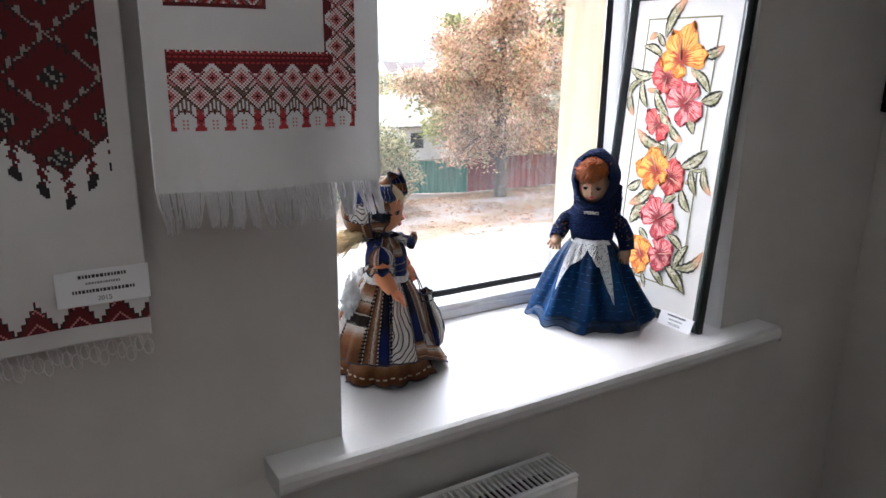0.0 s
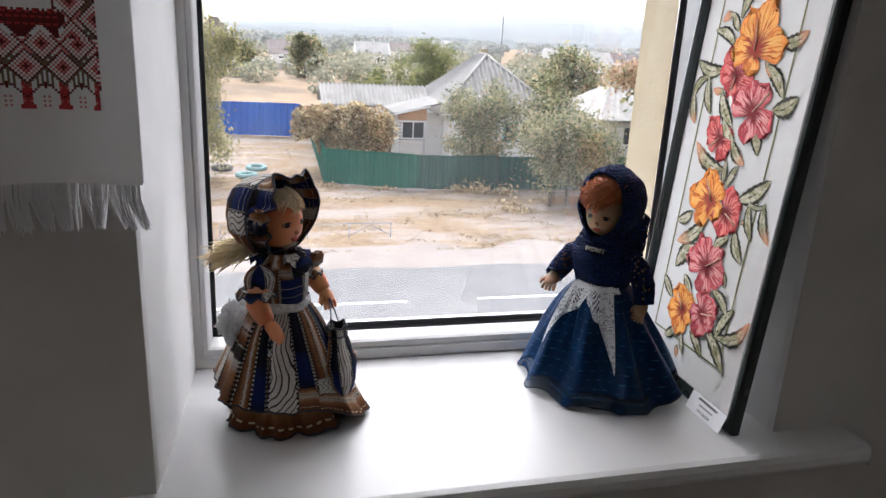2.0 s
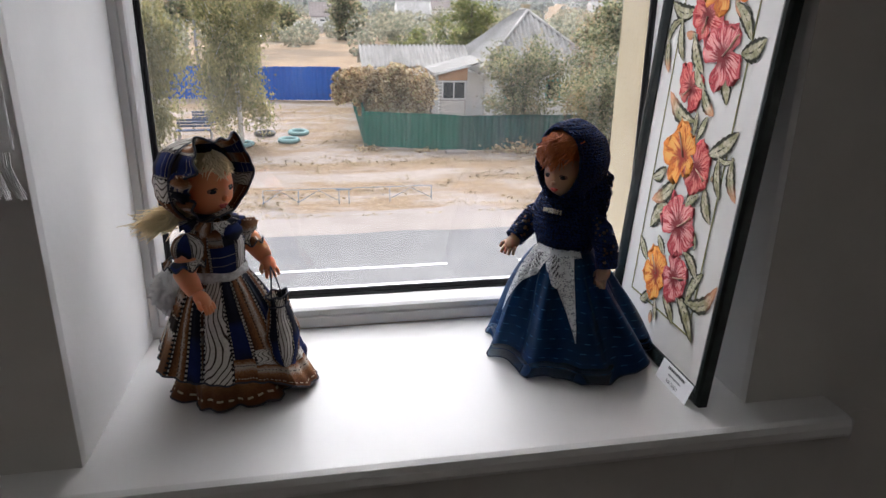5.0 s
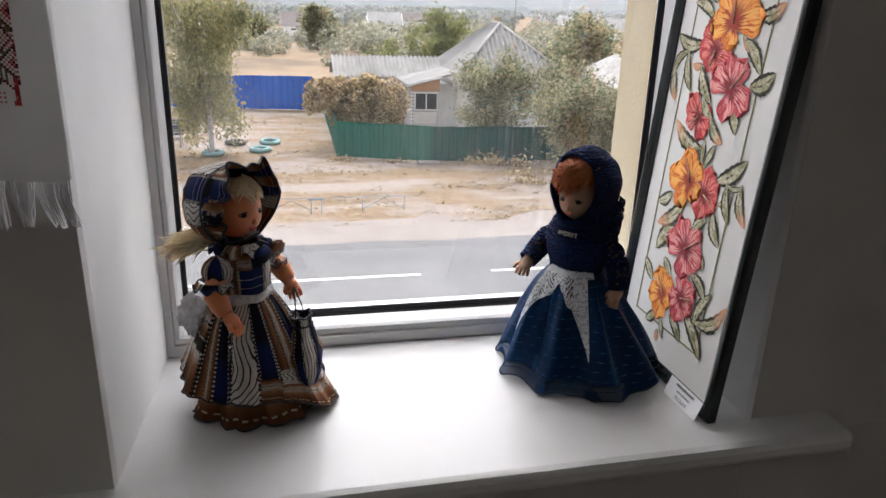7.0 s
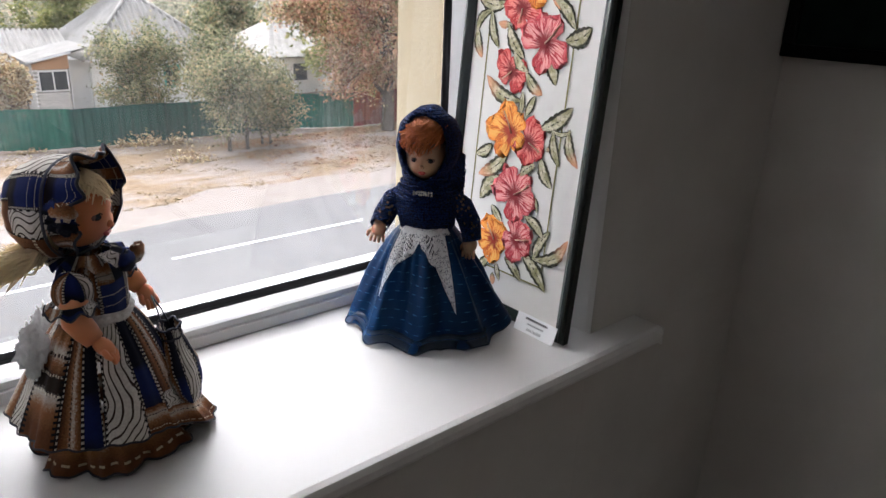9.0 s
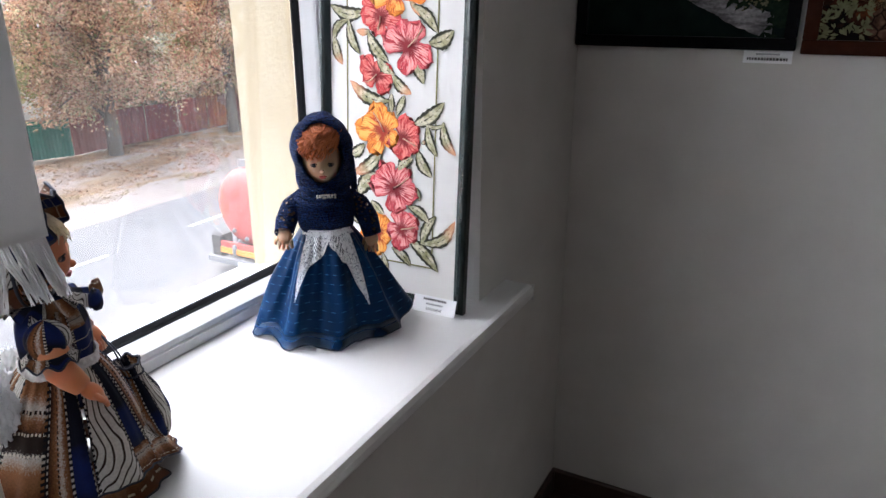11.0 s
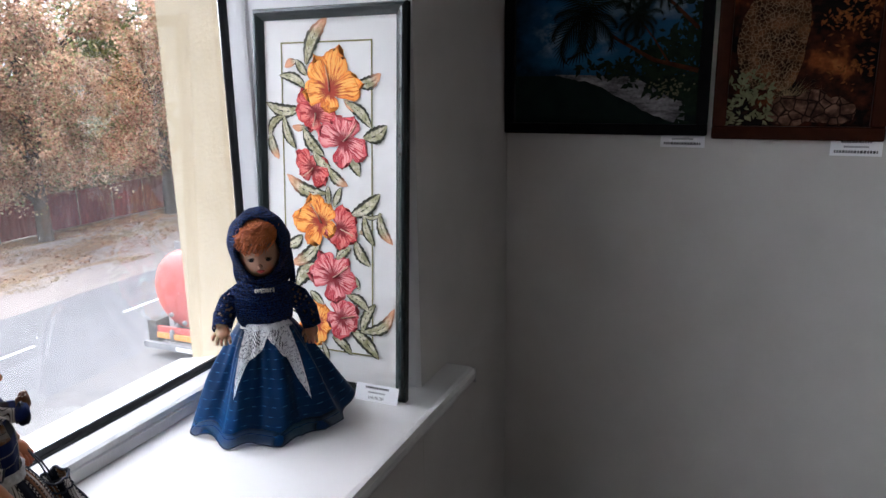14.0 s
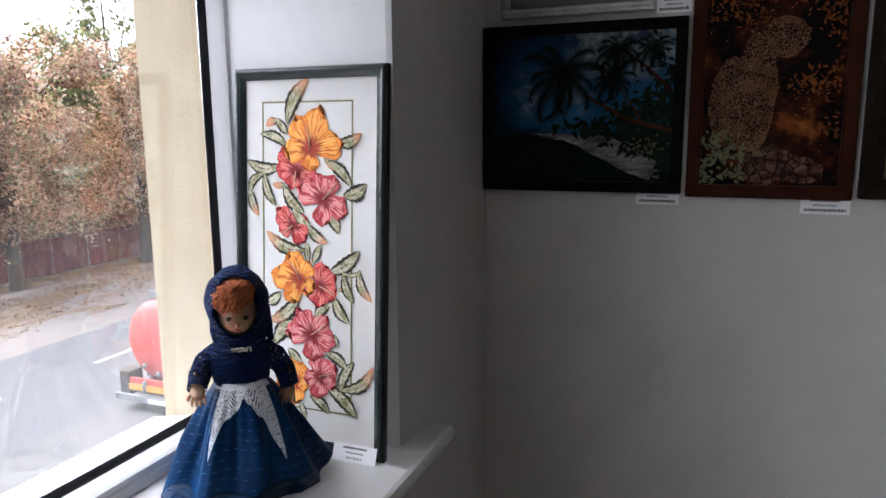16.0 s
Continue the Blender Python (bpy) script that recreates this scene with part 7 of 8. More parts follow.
leaf_litter = leafy("fallen_leaves", [(0.0, (0.16, 0.08, 0.045)), (0.5, (0.32, 0.17, 0.09)), (1.0, (0.45, 0.28, 0.15))])
sp = []
for _ in range(16000):
    x, y = rnd.uniform(13, 44), 30.6 - 8.2 * rnd.random() ** 1.5
    if noise.noise(Vector((x * 0.3, y * 0.5, 2.0))) + 0.08 * (y - 26) > -0.1:
        sp.append((x, y, rise(x, y) + 0.02))
tagged(solid("fallen_leaves", leaves(MB(), sp, 0.075, rnd, flat=0.2), leaf_litter, "rusty fallen leaves under the chestnuts", "leaves", "stuff"))

# ---- outside: fences ----
def sheet_metal(name, c, d):
    return surf(name, c, d, 0.9, 0.6, 0.2, 8, metal=0.0, big=0.5, dist=0.01, spec=0.15)


green_sheet = sheet_metal("green_sheet", (0.005, 0.085, 0.060), (0.011, 0.13, 0.09))
dark_sheet = sheet_metal("dark_green_sheet", (0.006, 0.05, 0.042), (0.012, 0.08, 0.066))
blue_sheet = sheet_metal("blue_sheet", (0.015, 0.09, 0.40), (0.03, 0.14, 0.50))
maroon_sheet = sheet_metal("maroon_sheet", (0.10, 0.022, 0.02), (0.17, 0.04, 0.035))
post_metal = surf("fence_post", (0.05, 0.05, 0.05), (0.09, 0.09, 0.09), 10, 0.6, 0.1, 50)


def fence(label, a, b, top, mat, group):
    """Profiled metal sheets between posts, from a to b."""
    a, b = Vector((*a, 0)), Vector((*b, 0))
    d = b - a
    n = max(1, round(d.length / 2.2))
    side = Vector((-d.y, d.x, 0)).normalized()
    f = thing("metal_fence", label, "fence", (a.x, a.y, G), group=group)
    for i in range(n):
        p, q = a + d * (i / n), a + d * ((i + 1) / n)
        vs, fs = [], []
        k = 22
        for c in range(k + 1):
            w = p.lerp(q, c / k) + side * (0.035 if (c // 2) % 2 else -0.035)
            zz = rise(w.x, w.y)
            vs += [(w.x, w.y, zz + 0.04), (w.x, w.y, top + 0.02 * math.sin(i * 2.1))]
        fs = [[2 * c, 2 * c + 2, 2 * c + 3, 2 * c + 1] for c in range(k)]
        part("panel", MB().add(vs, fs, smooth=False), mat, f)
        back = p - side * -0.07
        part("post", MB().box(back.x - 0.03, back.x + 0.03, back.y - 0.03, back.y + 0.03, rise(p.x, p.y) - 0.1, top + 0.03), post_metal, f)
    for z in (top - 0.25, G + 0.45):
        part("rail", MB().tube([a + side * 0.05 + Vector((0, 0, z)), b + side * 0.05 + Vector((0, 0, z))], 0.025, 4), post_metal, f)
    return f


fence("bottle-green profiled metal fence along the yard", (3.3, 34.1), (7.6, 32.35), -3.78, green_sheet, "street fences")
fence("dark green profiled metal fence in front of the house", (7.6, 32.35), (17.5, 32.3), -3.80, dark_sheet, "street fences")
fence("bottle-green metal fence going back beside the yard", (3.65, 50.0), (3.3, 34.1), -3.70, green_sheet, "street fences")
fence("green metal fence behind the bushes", (17.5, 32.3), (20.6, 30.9), -3.75, green_sheet, "street fences")
fence("maroon profiled metal fence under the chestnuts", (20.6, 30.9), (46.0, 31.0), -3.68, maroon_sheet, "street fences")
fence("bright blue profiled metal fence", (-15.0, 52.6), (2.95, 50.0), -3.22, blue_sheet, "blue fence")
solid("door_step", MB().box(6.9, 7.9, 31.75, 32.2, G - 0.05, G + 0.16, b=0.02), dust, "pale concrete step at the gate", "step")

# ---- outside: houses ----
slate = surf("asbestos_slate", (0.30, 0.285, 0.262), (0.48, 0.455, 0.42), 1.6, 0.95, 0.4, 12, big=0.4, dist=0.02, spec=0.1)
white_wash = surf("whitewash", (0.7, 0.7, 0.68), (0.82, 0.82, 0.8), 2.0, 0.9, 0.3, 20, dist=0.01)
white_brick = surf("white_silicate_brick", (0.62, 0.60, 0.57), (0.76, 0.74, 0.70), 3.0, 0.9, 0.3, 30, dist=0.01, vary=0.2)
mortar = surf("mortar", (0.3, 0.29, 0.27), (0.38, 0.37, 0.35), 6, 0.95, 0.3, 40)
gable_board = surf("tan_boards", (0.36, 0.20, 0.10), (0.46, 0.27, 0.15), 3, 0.8, 0.2, 30)
green_trim = surf("green_trim", (0.05, 0.30, 0.24), (0.08, 0.38, 0.3), 4, 0.6, 0.1, 40)
dark_glass = surf("dark_window", (0.02, 0.025, 0.03), (0.04, 0.048, 0.055), 2, 0.12, 0.02, 10)
white_trim = surf("white_trim", (0.7, 0.7, 0.69), (0.8, 0.8, 0.79), 4, 0.6, 0.1, 40)
yellow_brick = surf("yellow_brick", (0.27, 0.215, 0.14), (0.35, 0.29, 0.19), 2, 0.9, 0.3, 10)
tin_brown = surf("brown_tin", (0.11, 0.08, 0.07), (0.17, 0.13, 0.115), 2, 0.6, 0.1, 10)


def slope(p0, p1, p2, p3, waves, amp=0.06, rows=3):
    """Corrugated roof face; p0-p1 is the eave, p3-p2 the upper edge; waves run up the slope."""
    p0, p1, p2, p3 = map(Vector, (p0, p1, p2, p3))
    nrm = (p1 - p0).cross(p3 - p0).normalized()
    n = waves * 4

    def at(u, v):
        w = (p0.lerp(p1, u)).lerp(p3.lerp(p2, u), v)
        return w + nrm * (amp * math.sin(u * waves * 2 * math.pi) + 0.03 * (1 - (v * rows) % 1))
    mb = MB().grid(n, rows * 3, at)
    return mb.grid(n, 1, lambda u, v: p0.lerp(p1, u).lerp(p3.lerp(p2, u), v) - nrm * 0.08)


def hip_face(e0, e1, apex, waves, amp=0.065):
    """Triangular corrugated face whose grooves run up to its hips."""
    e0, e1, apex = map(Vector, (e0, e1, apex))
    foot = e0 + (e1 - e0) * ((apex - e0).dot(e1 - e0) / (e1 - e0).length_squared)
    k = (foot - e0).length / (e1 - e0).length
    nrm = (e1 - e0).cross(apex - e0).normalized()

    def at(u, v):
        h = u / k if u < k else (1 - u) / (1 - k)
        w = e0.lerp(e1, u) + (apex - foot) * (h * v)
        return w + nrm * amp * math.sin(u * waves * 2 * math.pi)
    return MB().grid(waves * 6, 8, at)


def house():
    h = thing("house", "whitewashed cottage with a hipped corrugated slate roof", "house", (14.9, 46, G))
    x0, x1, y0, y1, ez = 11.3, 18.6, 42.6, 51.4, -2.8
    wall = MB().box(x0, x1, y0, y1, G - 0.1, ez, b=0.01)
    part("wall", wall, white_wash, h)
    r = part("roof", hip_face((10.8, 42.0, -2.9), (19.1, 42.0, -2.9), (14.9, 46.2, 0.62), 26, 0.10), slate, h)
    part("roof_slope", slope((10.8, 52.0, -2.9), (10.8, 42.0, -2.9), (14.9, 46.2, 0.62), (14.9, 48.0, 0.62), 30, 0.085), slate, h)
    part("roof_slope", slope((19.1, 42.0, -2.9), (19.1, 52.0, -2.9), (14.9, 48.0, 0.62), (14.9, 46.2, 0.62), 34), slate, h)
    part("roof_slope", hip_face((19.1, 52.0, -2.9), (10.8, 52.0, -2.9), (14.9, 48.0, 0.62), 30), slate, h)
    for a, b in (((10.8, 42.0, -2.87), (14.9, 46.2, 0.66)), ((19.1, 42.0, -2.87), (14.9, 46.2, 0.66)), ((14.9, 46.2, 0.68), (14.9, 48.0, 0.68))):
        part("ridge_cap", MB().tube([a, b], 0.1, 6), slate, h)
    part("eave", MB().box(10.85, 19.05, 42.05, 42.12, -2.98, -2.86).box(10.85, 10.92, 42.12, 51.9, -2.98, -2.86), white_trim, h)
    for wx in (12.6, 15.2, 17.3):
        w = part("window", MB().box(wx, wx + 0.95, 42.52, 42.6, -4.6, -3.3), green_trim, h)
        part("pane", MB().box(wx + 0.1, wx + 0.44, 42.5, 42.52, -4.5, -3.4).box(wx + 0.52, wx + 0.86, 42.5, 42.52, -4.5, -3.4), dark_glass, w)
    for wy in (43.2, 44.4):
        w = part("window", MB().box(11.22, 11.3, wy, wy + 0.8, -4.6, -3.2), green_trim, h)
        part("pane", MB().box(11.2, 11.22, wy + 0.12, wy + 0.68, -4.5, -3.35), white_trim, w)
    # porch
    px0, px1, py0, py1 = 8.27, 9.95, 41.5, 45.0
    p = part("porch", MB().box(px0 + 0.06, px1 - 0.06, py0 + 0.06, py1, G - 0.1, -2.98, b=0.01), mortar, h, "white brick porch")
    part("link_wall", MB().box(px1 - 0.06, x0, 42.9, py1, G - 0.1, -2.9), white_wash, h)
    row = 0
    brick_l = MB().box(-0.125, 0.125, -0.06, 0.06, -0.042, 0.042, b=0.006).mesh("brick", white_brick)
    z = G + 0.08
    while z < -3.1:
        for i in range(7):
            bx = px0 + 0.125 + 0.26 * i + (0.13 if row % 2 else 0)
            if bx > px1 - 0.1 or (z > -4.36 and 8.42 < bx < 9.9):
                continue
            b = new("brick", brick_l)
            b.location = (bx, py0 + 0.055, z)
            b.parent = p
        row += 1
        z += 0.098
    part("side_wall", MB().box(px1, px1 + 0.05, py0, 43.4, G - 0.1, -3.0), white_wash, h)
    w = part("window", MB().box(8.46, 9.88, py0 - 0.03, py0 + 0.05, -4.32, -3.24), white_trim, h, "white framed double window")
    for a in (8.53, 9.2):
        part("pane", MB().box(a, a + 0.6, py0 - 0.035, py0 - 0.028, -4.24, -3.32), dark_glass, w)
    g = MB()
    g.add([(px0 - 0.02, py0 - 0.02, -3.2), (px1 + 0.02, py0 - 0.02, -3.2), (px1 + 0.02, py0 - 0.02, -2.45), (px0 - 0.02, py0 - 0.02, -2.92)], [[0, 1, 2, 3]], smooth=False)
    g.add([(px0 - 0.02, py0 + 0.04, -3.2), (px1 + 0.02, py0 + 0.04, -3.2), (px1 + 0.02, py0 + 0.04, -2.45), (px0 - 0.02, py0 + 0.04, -2.92)], [[3, 2, 1, 0]], smooth=False)
    part("gable", g, gable_board, h, "tan boarded gable of the porch")
    part("porch_roof", slope((7.95, 45.2, -2.82), (7.95, 41.25, -2.82), (10.9, 41.25, -2.12), (10.9, 45.2, -2.12), 18), slate, h)
    part("barge_board", MB().tube([(7.95, 41.24, -2.86), (10.1, 41.24, -2.36)], 0.06, 4), white_trim, h)
    part("chimney", MB().box(15.4, 15.9, 49.0, 49.5, -0.6, 1.0), yellow_brick, h)


house()


def shed():
    s = thing("shed", "long low shed with a corrugated slate roof", "shed", (7.5, 47, G))
    part("wall", MB().box(4.5, 11.2, 46.3, 49.2, G - 0.1, -2.85, b=0.01), white_wash, s)
    part("roof", slope((4.1, 46.0, -2.85), (11.3, 46.0, -2.85), (11.3, 48.2, -1.66), (4.1, 48.2, -1.66), 26, 0.09), slate, s)
    part("roof", slope((11.3, 50.0, -2.85), (4.1, 50.0, -2.85), (4.1, 48.2, -1.66), (11.3, 48.2, -1.66), 34, 0.06), slate, s)
    part("door", MB().box(9.0, 9.9, 46.24, 46.3, G, -3.5), tin_brown, s)


shed()


def plain_house(label, x, y, w, d, eave, ridge, wall, roof, hip=0.0, wins=2):
    z = rise(x, y)
    h = thing("house", label, "house", (x, y, z))
    part("wall", MB().box(x - w / 2, x + w / 2, y - d / 2, y + d / 2, z - 0.5, z + eave, b=0.01), wall, h)
    a, b = w / 2 + 0.4, d / 2 + 0.4
    e, t, k = z + eave, z + ridge, hip * w / 2
    part("roof", slope((x - a, y - b, e), (x + a, y - b, e), (x + a - k, y, t), (x - a + k, y, t), 14, 0.03), roof, h)
    part("roof", slope((x + a, y + b, e), (x - a, y + b, e), (x - a + k, y, t), (x + a - k, y, t), 14, 0.03), roof, h)
    for s in (-1, 1):
        part("gable", MB().add([(x + s * a, y - b, e), (x + s * a, y + b, e), (x + s * (a - k), y, t)], [[0, 1, 2][::s]], smooth=False), roof if hip else wall, h)
    for i in range(wins):
        wx = x - w / 2 + w * (i + 0.5) / wins
        part("window", MB().box(wx - 0.5, wx + 0.5, y - d / 2 - 0.05, y - d / 2, z + eave * 0.35, z + eave * 0.8), dark_glass, h)
    return h


plain_house("slate-roofed house next door", 26.5, 47, 8.5, 8, 2.4, 4.6, white_wash, slate, hip=0.6)
plain_house("two-storey yellow brick house with a brown hipped roof", -8.1, 143, 5.6, 5.6, 5.6, 9.0, yellow_brick, tin_brown, hip=0.9)
plain_house("white house with a brown roof behind a white fence", 6.5, 158, 9.0, 7.0, 2.6, 5.4, white_wash, tin_brown)
plain_house("grey-roofed house among trees", -22, 120, 8.0, 7.0, 2.6, 5.6, white_wash, slate)
solid("white_wall", MB().box(-2, 11, 149.6, 150, G, G + 1.9, b=0.02), white_wash, "long white garden wall", "wall")
solid("concrete_wall", MB().box(-6, 4, 139.6, 140, G, G + 1.3, b=0.02), slate, "low grey concrete wall", "wall")

# ---- outside: poles, playground, tanker ----
steel_grey = surf("grey_steel", (0.2, 0.2, 0.2), (0.3, 0.3, 0.3), 6, 0.6, 0.1, 40)
rail_blue = surf("faded_blue_paint", (0.16, 0.25, 0.36), (0.24, 0.33, 0.43), 6, 0.6, 0.1, 40)
tyre_paint = surf("turquoise_tyre", (0.13, 0.24, 0.24), (0.2, 0.33, 0.32), 4, 0.8, 0.3, 30, dist=0.01)
bench_blue = surf("faded_blue_slats", (0.035, 0.07, 0.15), (0.06, 0.10, 0.2), 6, 0.6, 0.1, 40)
tyre_black = surf("tyre_rubber", (0.03, 0.03, 0.03), (0.06, 0.06, 0.06), 6, 0.8, 0.3, 30)


def mast(x, y, h, r, label):
    p = thing("utility_pole", label, "pole", (x, y, rise(x, y)))
    z = rise(x, y)
    part("shaft", MB().tube([(x, y, z), (x, y, z + h)], [r, r * 0.7], 8), steel_grey, p)
    part("crossarm", MB().box(x - 0.7, x + 0.7, y - 0.05, y + 0.05, z + h - 0.6, z + h - 0.5), steel_grey, p)


mast(-7.2, 56, 10.0, 0.13, "grey concrete utility pole")
mast(24.5, 72, 12.5, 0.07, "thin steel aerial mast behind the house")


def tyre(x, y, lean, mat, label):
    z = rise(x, y)
    t = MB()
    t.grid(28, 10, lambda u, v: ((0.42 + 0.13 * math.cos(6.2832 * v)) * math.cos(6.2832 * u), (0.42 + 0.13 * math.cos(6.2832 * v)) * math.sin(6.2832 * u), 0.11 * math.sin(6.2832 * v)), wrap=True)
    t.moved(pose(x, y, z + 0.13, lean, 0, 20))
    solid("tyre", t, mat, label, "tyre", group="playground tyres")


tyre(-0.35, 35.5, 0, tyre_paint, "old car tyre painted turquoise lying on the ground")
tyre(0.1, 37.6, 4, tyre_paint, "old car tyre painted turquoise lying on the ground")
tyre(-1.6, 37.4, 0, tyre_black, "old black car tyre lying on the ground")
tyre(-2.5, 34.8, 0, tyre_paint, "old painted tyre laid round the birch trunk")


def bench(x, y):
    z = rise(x, y)
    b = thing("garden_bench", "blue slatted garden bench", "bench", (x, y, z), group="benches")
    for i in range(3):
        part("seat_slat", MB().box(x - 0.9, x + 0.9, y - 0.3 + 0.16 * i, y - 0.18 + 0.16 * i, z + 0.43, z + 0.47), bench_blue, b)
        part("back_slat", MB().box(x - 0.9, x + 0.9, y + 0.24, y + 0.28, z + 0.55 + 0.15 * i, z + 0.66 + 0.15 * i), bench_blue, b)
    for s in (-0.8, 0.75):
        part("leg", MB().box(x + s, x + s + 0.05, y - 0.3, y + 0.3, z, z + 0.43), steel_grey, b)
        part("back_post", MB().box(x + s, x + s + 0.05, y + 0.2, y + 0.24, z, z + 1.0), steel_grey, b)


bench(-5.0, 37.2)
bench(-4.6, 39.6)
bench(-8.2, 37.0)


def rail():
    f = thing("low_rail", "low blue pipe rail on the verge", "rail", (3.2, 24.3, G))
    for x in (-1.0, 0.2, 1.6, 1.95, 3.4, 4.9):
        part("post", MB().tube([(x, 24.3, G - 0.05), (x, 24.3, G + 0.55)], 0.012, 6), rail_blue, f)
    part("bar", MB().tube([(-1.0, 24.3, G + 0.55), (4.9, 24.3, G + 0.55)], 0.010, 6), rail_blue, f)
    part("crossbar", MB().tube([(1.5, 24.3, G + 0.5), (2.05, 24.3, G + 0.5)], 0.025, 6), rail_blue, f)
    for a, b in ((-1.0, 0.2), (0.2, 1.6), (3.4, 4.9)):
        part("brace", MB().tube([(a, 24.3, G + 0.1), ((a + b) / 2, 24.3, G + 0.5), (b, 24.3, G + 0.1)], 0.009, 5), rail_blue, f)


rail()

tank_red = surf("faded_red_paint", (0.50, 0.07, 0.055), (0.62, 0.12, 0.10), 3, 0.5, 0.15, 30, big=1.0, dist=0.004)
lamp_orange = surf("orange_reflector", (0.75, 0.3, 0.05), (0.85, 0.38, 0.08), 10, 0.3, 0.05, 60)
chassis = surf("dirty_chassis", (0.05, 0.045, 0.04), (0.1, 0.09, 0.08), 6, 0.8, 0.2, 40)


def tanker(x, y, z, r):
    t = thing("tank_lorry", "red tank lorry parked at the kerb", "lorry", (x + 3, y, G))
    n = 40
    tank = MB()
    prof = [(0.0, 0.02), (0.0, 0.5), (0.04, 0.8), (0.12, 0.95), (0.2, 1.0), (5.8, 1.0), (5.95, 0.9), (6.0, 0.02)]
    tank.grid(n, len(prof) - 1, lambda u, v: (x + prof[round(v * 7)][0] - (0.14 * (1 - prof[round(v * 7)][1] ** 2) if round(v * 7) < 4 else 0), y + r * prof[round(v * 7)][1] * math.cos(6.2832 * u), z + r * prof[round(v * 7)][1] * math.sin(6.2832 * u)), wrap=True)
    part("tank", tank, tank_red, t)
    part("catwalk", MB().box(x + 0.3, x + 5.5, y - 0.3, y + 0.3, z + r, z + r + 0.05).box(x + 0.25, x + 0.3, y - 0.35, y + 0.35, z + r, z + r + 0.2), steel_grey, t, "grey walkway on the tank")
    for dy, dz in ((0.32, -0.6), (-0.1, -0.78)):
        part("round_sign", MB().tube([(x - 0.1, y + dy, z + dz), (x - 0.16, y + dy, z + dz)], 0.06, 14), steel_grey, t)
    part("valve", MB().tube([(x - 0.05, y + 0.2, z - 0.9), (x - 0.3, y + 0.2, z - 1.0), (x - 0.3, y + 0.2, z - 1.25)], 0.07, 10), steel_grey, t)
    c = part("chassis", MB().box(x - 0.2, x + 7.5, y - 0.5, y + 0.5, z - r - 0.25, z - r + 0.05), chassis, t)
    part("rear_panel", MB().box(x - 0.28, x - 0.2, y - 1.1, y + 0.75, z - r + 0.02, z - r + 0.16), tank_red, t)
    part("reflector", MB().box(x - 0.32, x - 0.28, y - 1.0, y + 0.7, z - r - 0.14, z - r + 0.01), lamp_orange, t, "orange reflector strip")
    part("bumper", MB().box(x - 0.4, x - 0.3, y - 1.15, y + 1.1, z - r - 0.42, z - r - 0.26), steel_grey, t, "grey steel rear bumper")
    part("number_plate", MB().box(x - 0.415, x - 0.4, y - 0.5, y + 0.02, z - r - 0.4, z - r - 0.29), white_trim, t, "white plate with a dark bar")
    part("mudguard", MB().box(x - 0.3, x + 0.15, y + 0.7, y + 1.0, z - r - 0.3, z - r + 0.3), chassis, t)
    for wx in (x + 1.2, x + 2.5, x + 7.0):
        for s in (-0.95, 0.95):
            w = part("wheel", MB().tube([(wx, y + s - 0.16, G + 0.5), (wx, y + s + 0.16, G + 0.5)], 0.5, 24), tyre_black, t)
            part("rim", MB().tube([(wx, y + s - 0.17, G + 0.5), (wx, y + s + 0.17, G + 0.5)], 0.27, 16), steel_grey, w)
    part("cab", MB().box(x + 6.4, x + 8.6, y - 1.15, y + 1.15, G + 0.7, G + 3.0, b=0.12), tank_red, t)


tanker(13.3, 13.35, -3.75, 1.06)

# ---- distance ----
# haze is put into these leaf colours: paler and greyer with distance
far_green = leafy("hazed_far_foliage", [(0.0, (0.26, 0.28, 0.265)), (0.6, (0.37, 0.39, 0.37)), (1.0, (0.46, 0.46, 0.42))], 0.9)
mid_green = leafy("hazed_middle_foliage", [(0.0, (0.20, 0.21, 0.16)), (0.6, (0.36, 0.37, 0.28)), (1.0, (0.54, 0.47, 0.35))], 0.9)


def woods(name, label, y0, y1, n, mat, size, seed, per, leaf):
    rnd = random.Random(seed)
    sp = []
    for _ in range(n):
        y = y0 + (y1 - y0) * rnd.random() ** 1.2
        x = rnd.uniform(-0.55, 0.95) * y
        if noise.noise(Vector((x * 0.012, y * 0.02, 5))) < -0.05 or (y < 98 and -0.12 < x / y < 0.05):
            continue
        r = rnd.uniform(1.3, 3.0) * size
        z = rise(x, y)
        for _ in range(per):
            d = Vector((rnd.gauss(0, 1), rnd.gauss(0, 1), rnd.gauss(0, 1))).normalized() * r * rnd.uniform(0.75, 1.05)
            sp.append((x + d.x, y + d.y, z + max(0, r * 0.8 + d.z)))
    solid(name, leaves(MB(), sp, leaf, rnd), mat, label, "woods", "stuff")


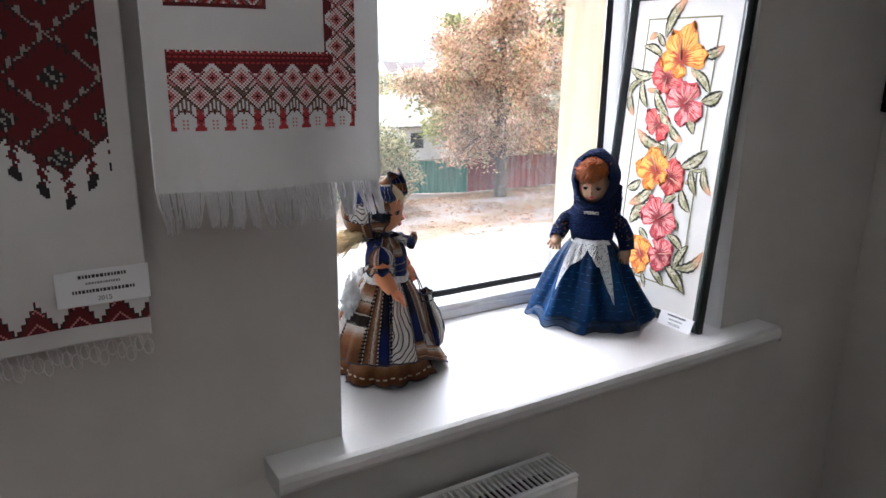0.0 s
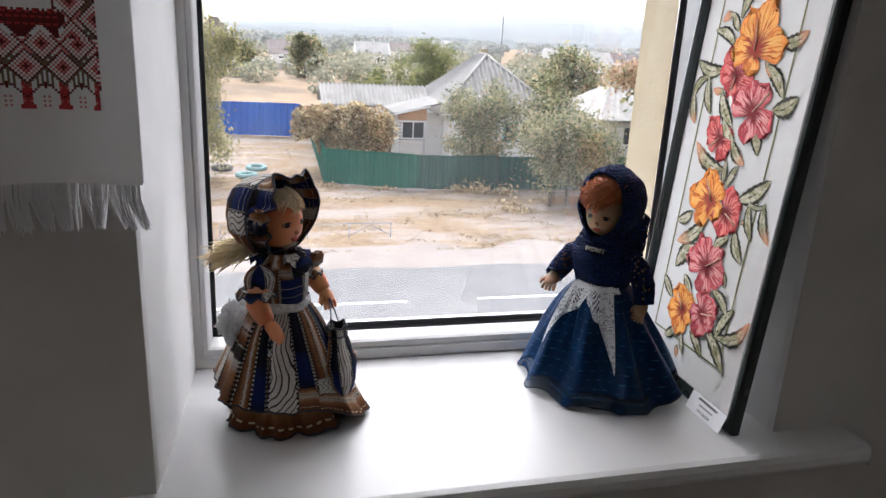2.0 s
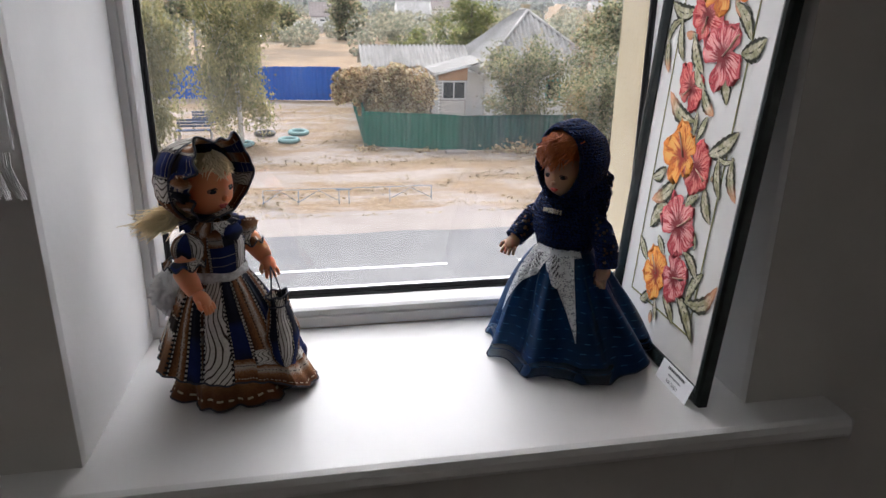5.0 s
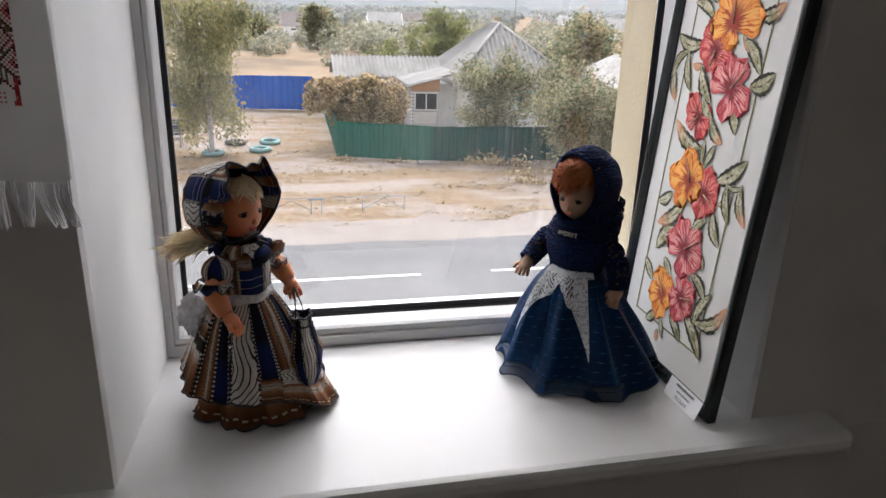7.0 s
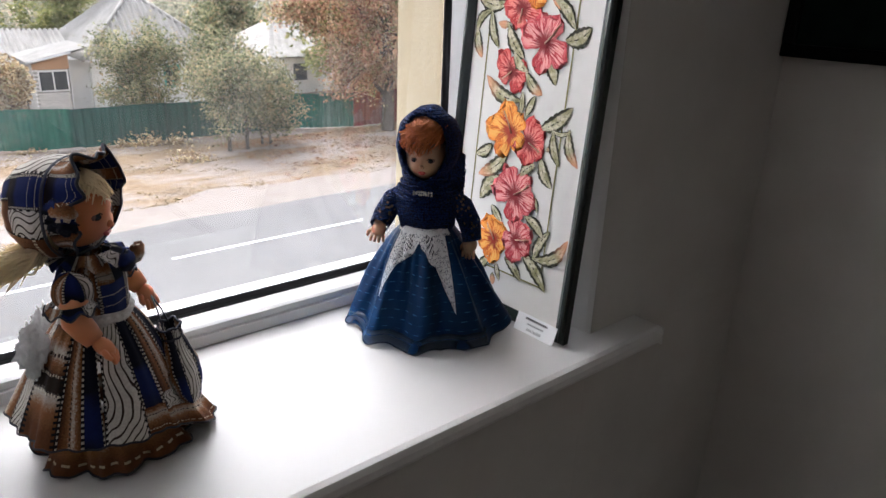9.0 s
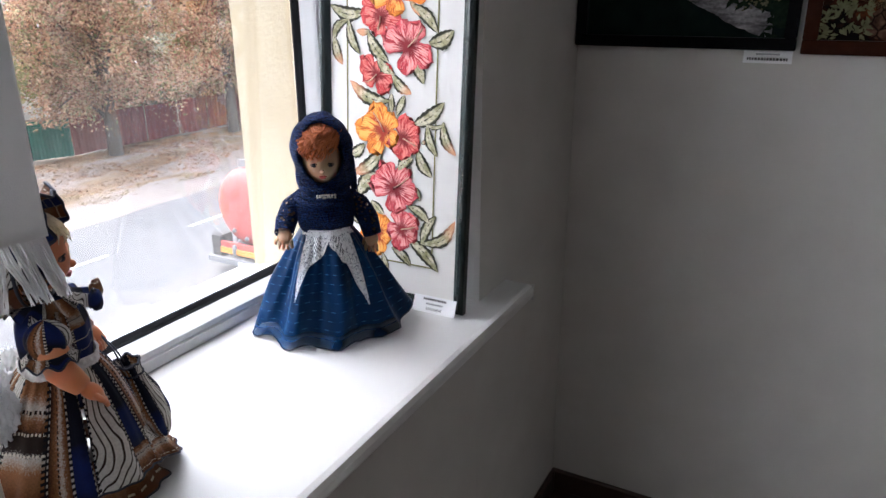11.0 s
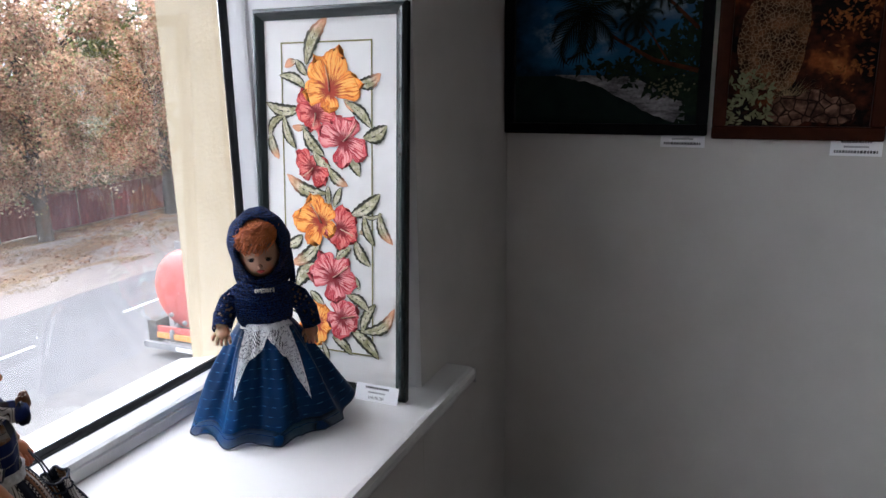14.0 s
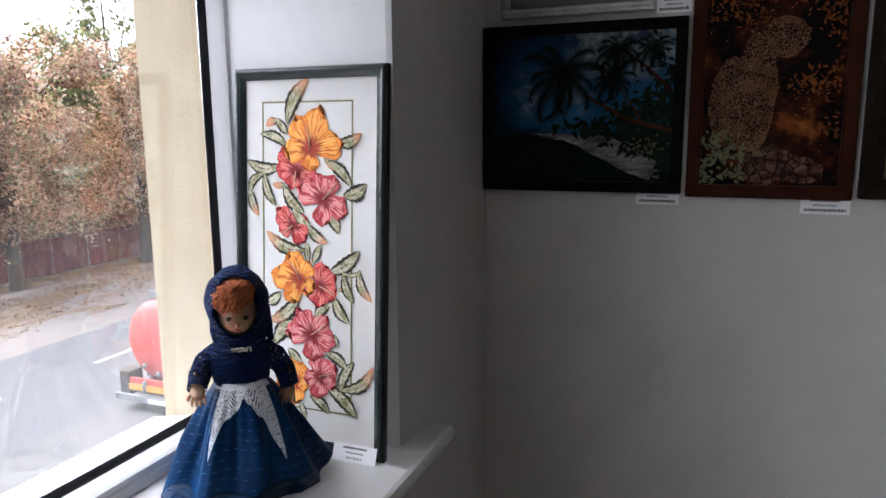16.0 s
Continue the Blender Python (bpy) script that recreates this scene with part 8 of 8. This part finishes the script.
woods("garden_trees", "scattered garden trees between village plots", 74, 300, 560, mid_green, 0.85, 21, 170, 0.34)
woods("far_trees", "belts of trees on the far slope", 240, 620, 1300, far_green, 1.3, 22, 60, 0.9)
rnd = random.Random(77)
for i in range(30):
    y = rnd.uniform(170, 560)
    x = rnd.uniform(-0.30, 0.62) * y
    plain_house("small pale village house far off", x, y, rnd.uniform(7, 11), 7, 2.8, rnd.uniform(4.8, 6), white_wash, rnd.choice((slate, tin_brown, slate)), wins=2)


def far_hills(k):
    """Hill range far behind everything; haze painted as a faint glow, paler with distance."""
    m, n, l, p = nodes_of("painted_haze_hills")
    nt = m.node_tree
    mp = n.new("ShaderNodeMapping")
    mp.inputs["Scale"].default_value = (0.010, 0.01, 0.09)
    l.new(coords(nt), mp.inputs["Vector"])
    f = noise_tex(nt, 1.0, 6, mp.outputs[0], 0.65)
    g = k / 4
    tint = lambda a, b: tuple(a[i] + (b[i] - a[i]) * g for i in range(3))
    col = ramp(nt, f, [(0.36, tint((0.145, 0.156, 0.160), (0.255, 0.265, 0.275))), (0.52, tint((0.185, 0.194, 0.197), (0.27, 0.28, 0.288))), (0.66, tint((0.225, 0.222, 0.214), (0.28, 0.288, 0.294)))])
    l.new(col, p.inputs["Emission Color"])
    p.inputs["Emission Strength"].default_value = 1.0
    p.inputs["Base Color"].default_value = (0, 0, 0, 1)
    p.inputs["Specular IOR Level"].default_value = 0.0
    y = (600, 670, 740, 810, 880)[k]

    def at(u, v):
        s = -0.9 + 2.2 * u
        x = s * y
        sky_line = max(0.010, min(0.040, 0.014 + 0.065 * s)) + 0.004 * noise.noise(Vector((s * 4, k * 3.0, 0)))
        top = 1.5 + y * (-0.0045 + (k + 1) / 5 * (sky_line + 0.0045)) + 2.2 * noise.noise(Vector((s * 60, k, 1))) * (1 - 0.6 * g) + 1.2 * noise.noise(Vector((s * 190, k, 2))) * (1 - 0.7 * g)
        return (x, y + 30 * noise.noise(Vector((s * 3, k, 5))), -30 + (top + 30) * v)
    solid("backdrop", MB().grid(900, 2, at, smooth=True), m, "far hills with painted haze and faint belts of trees", "hills", "structure")


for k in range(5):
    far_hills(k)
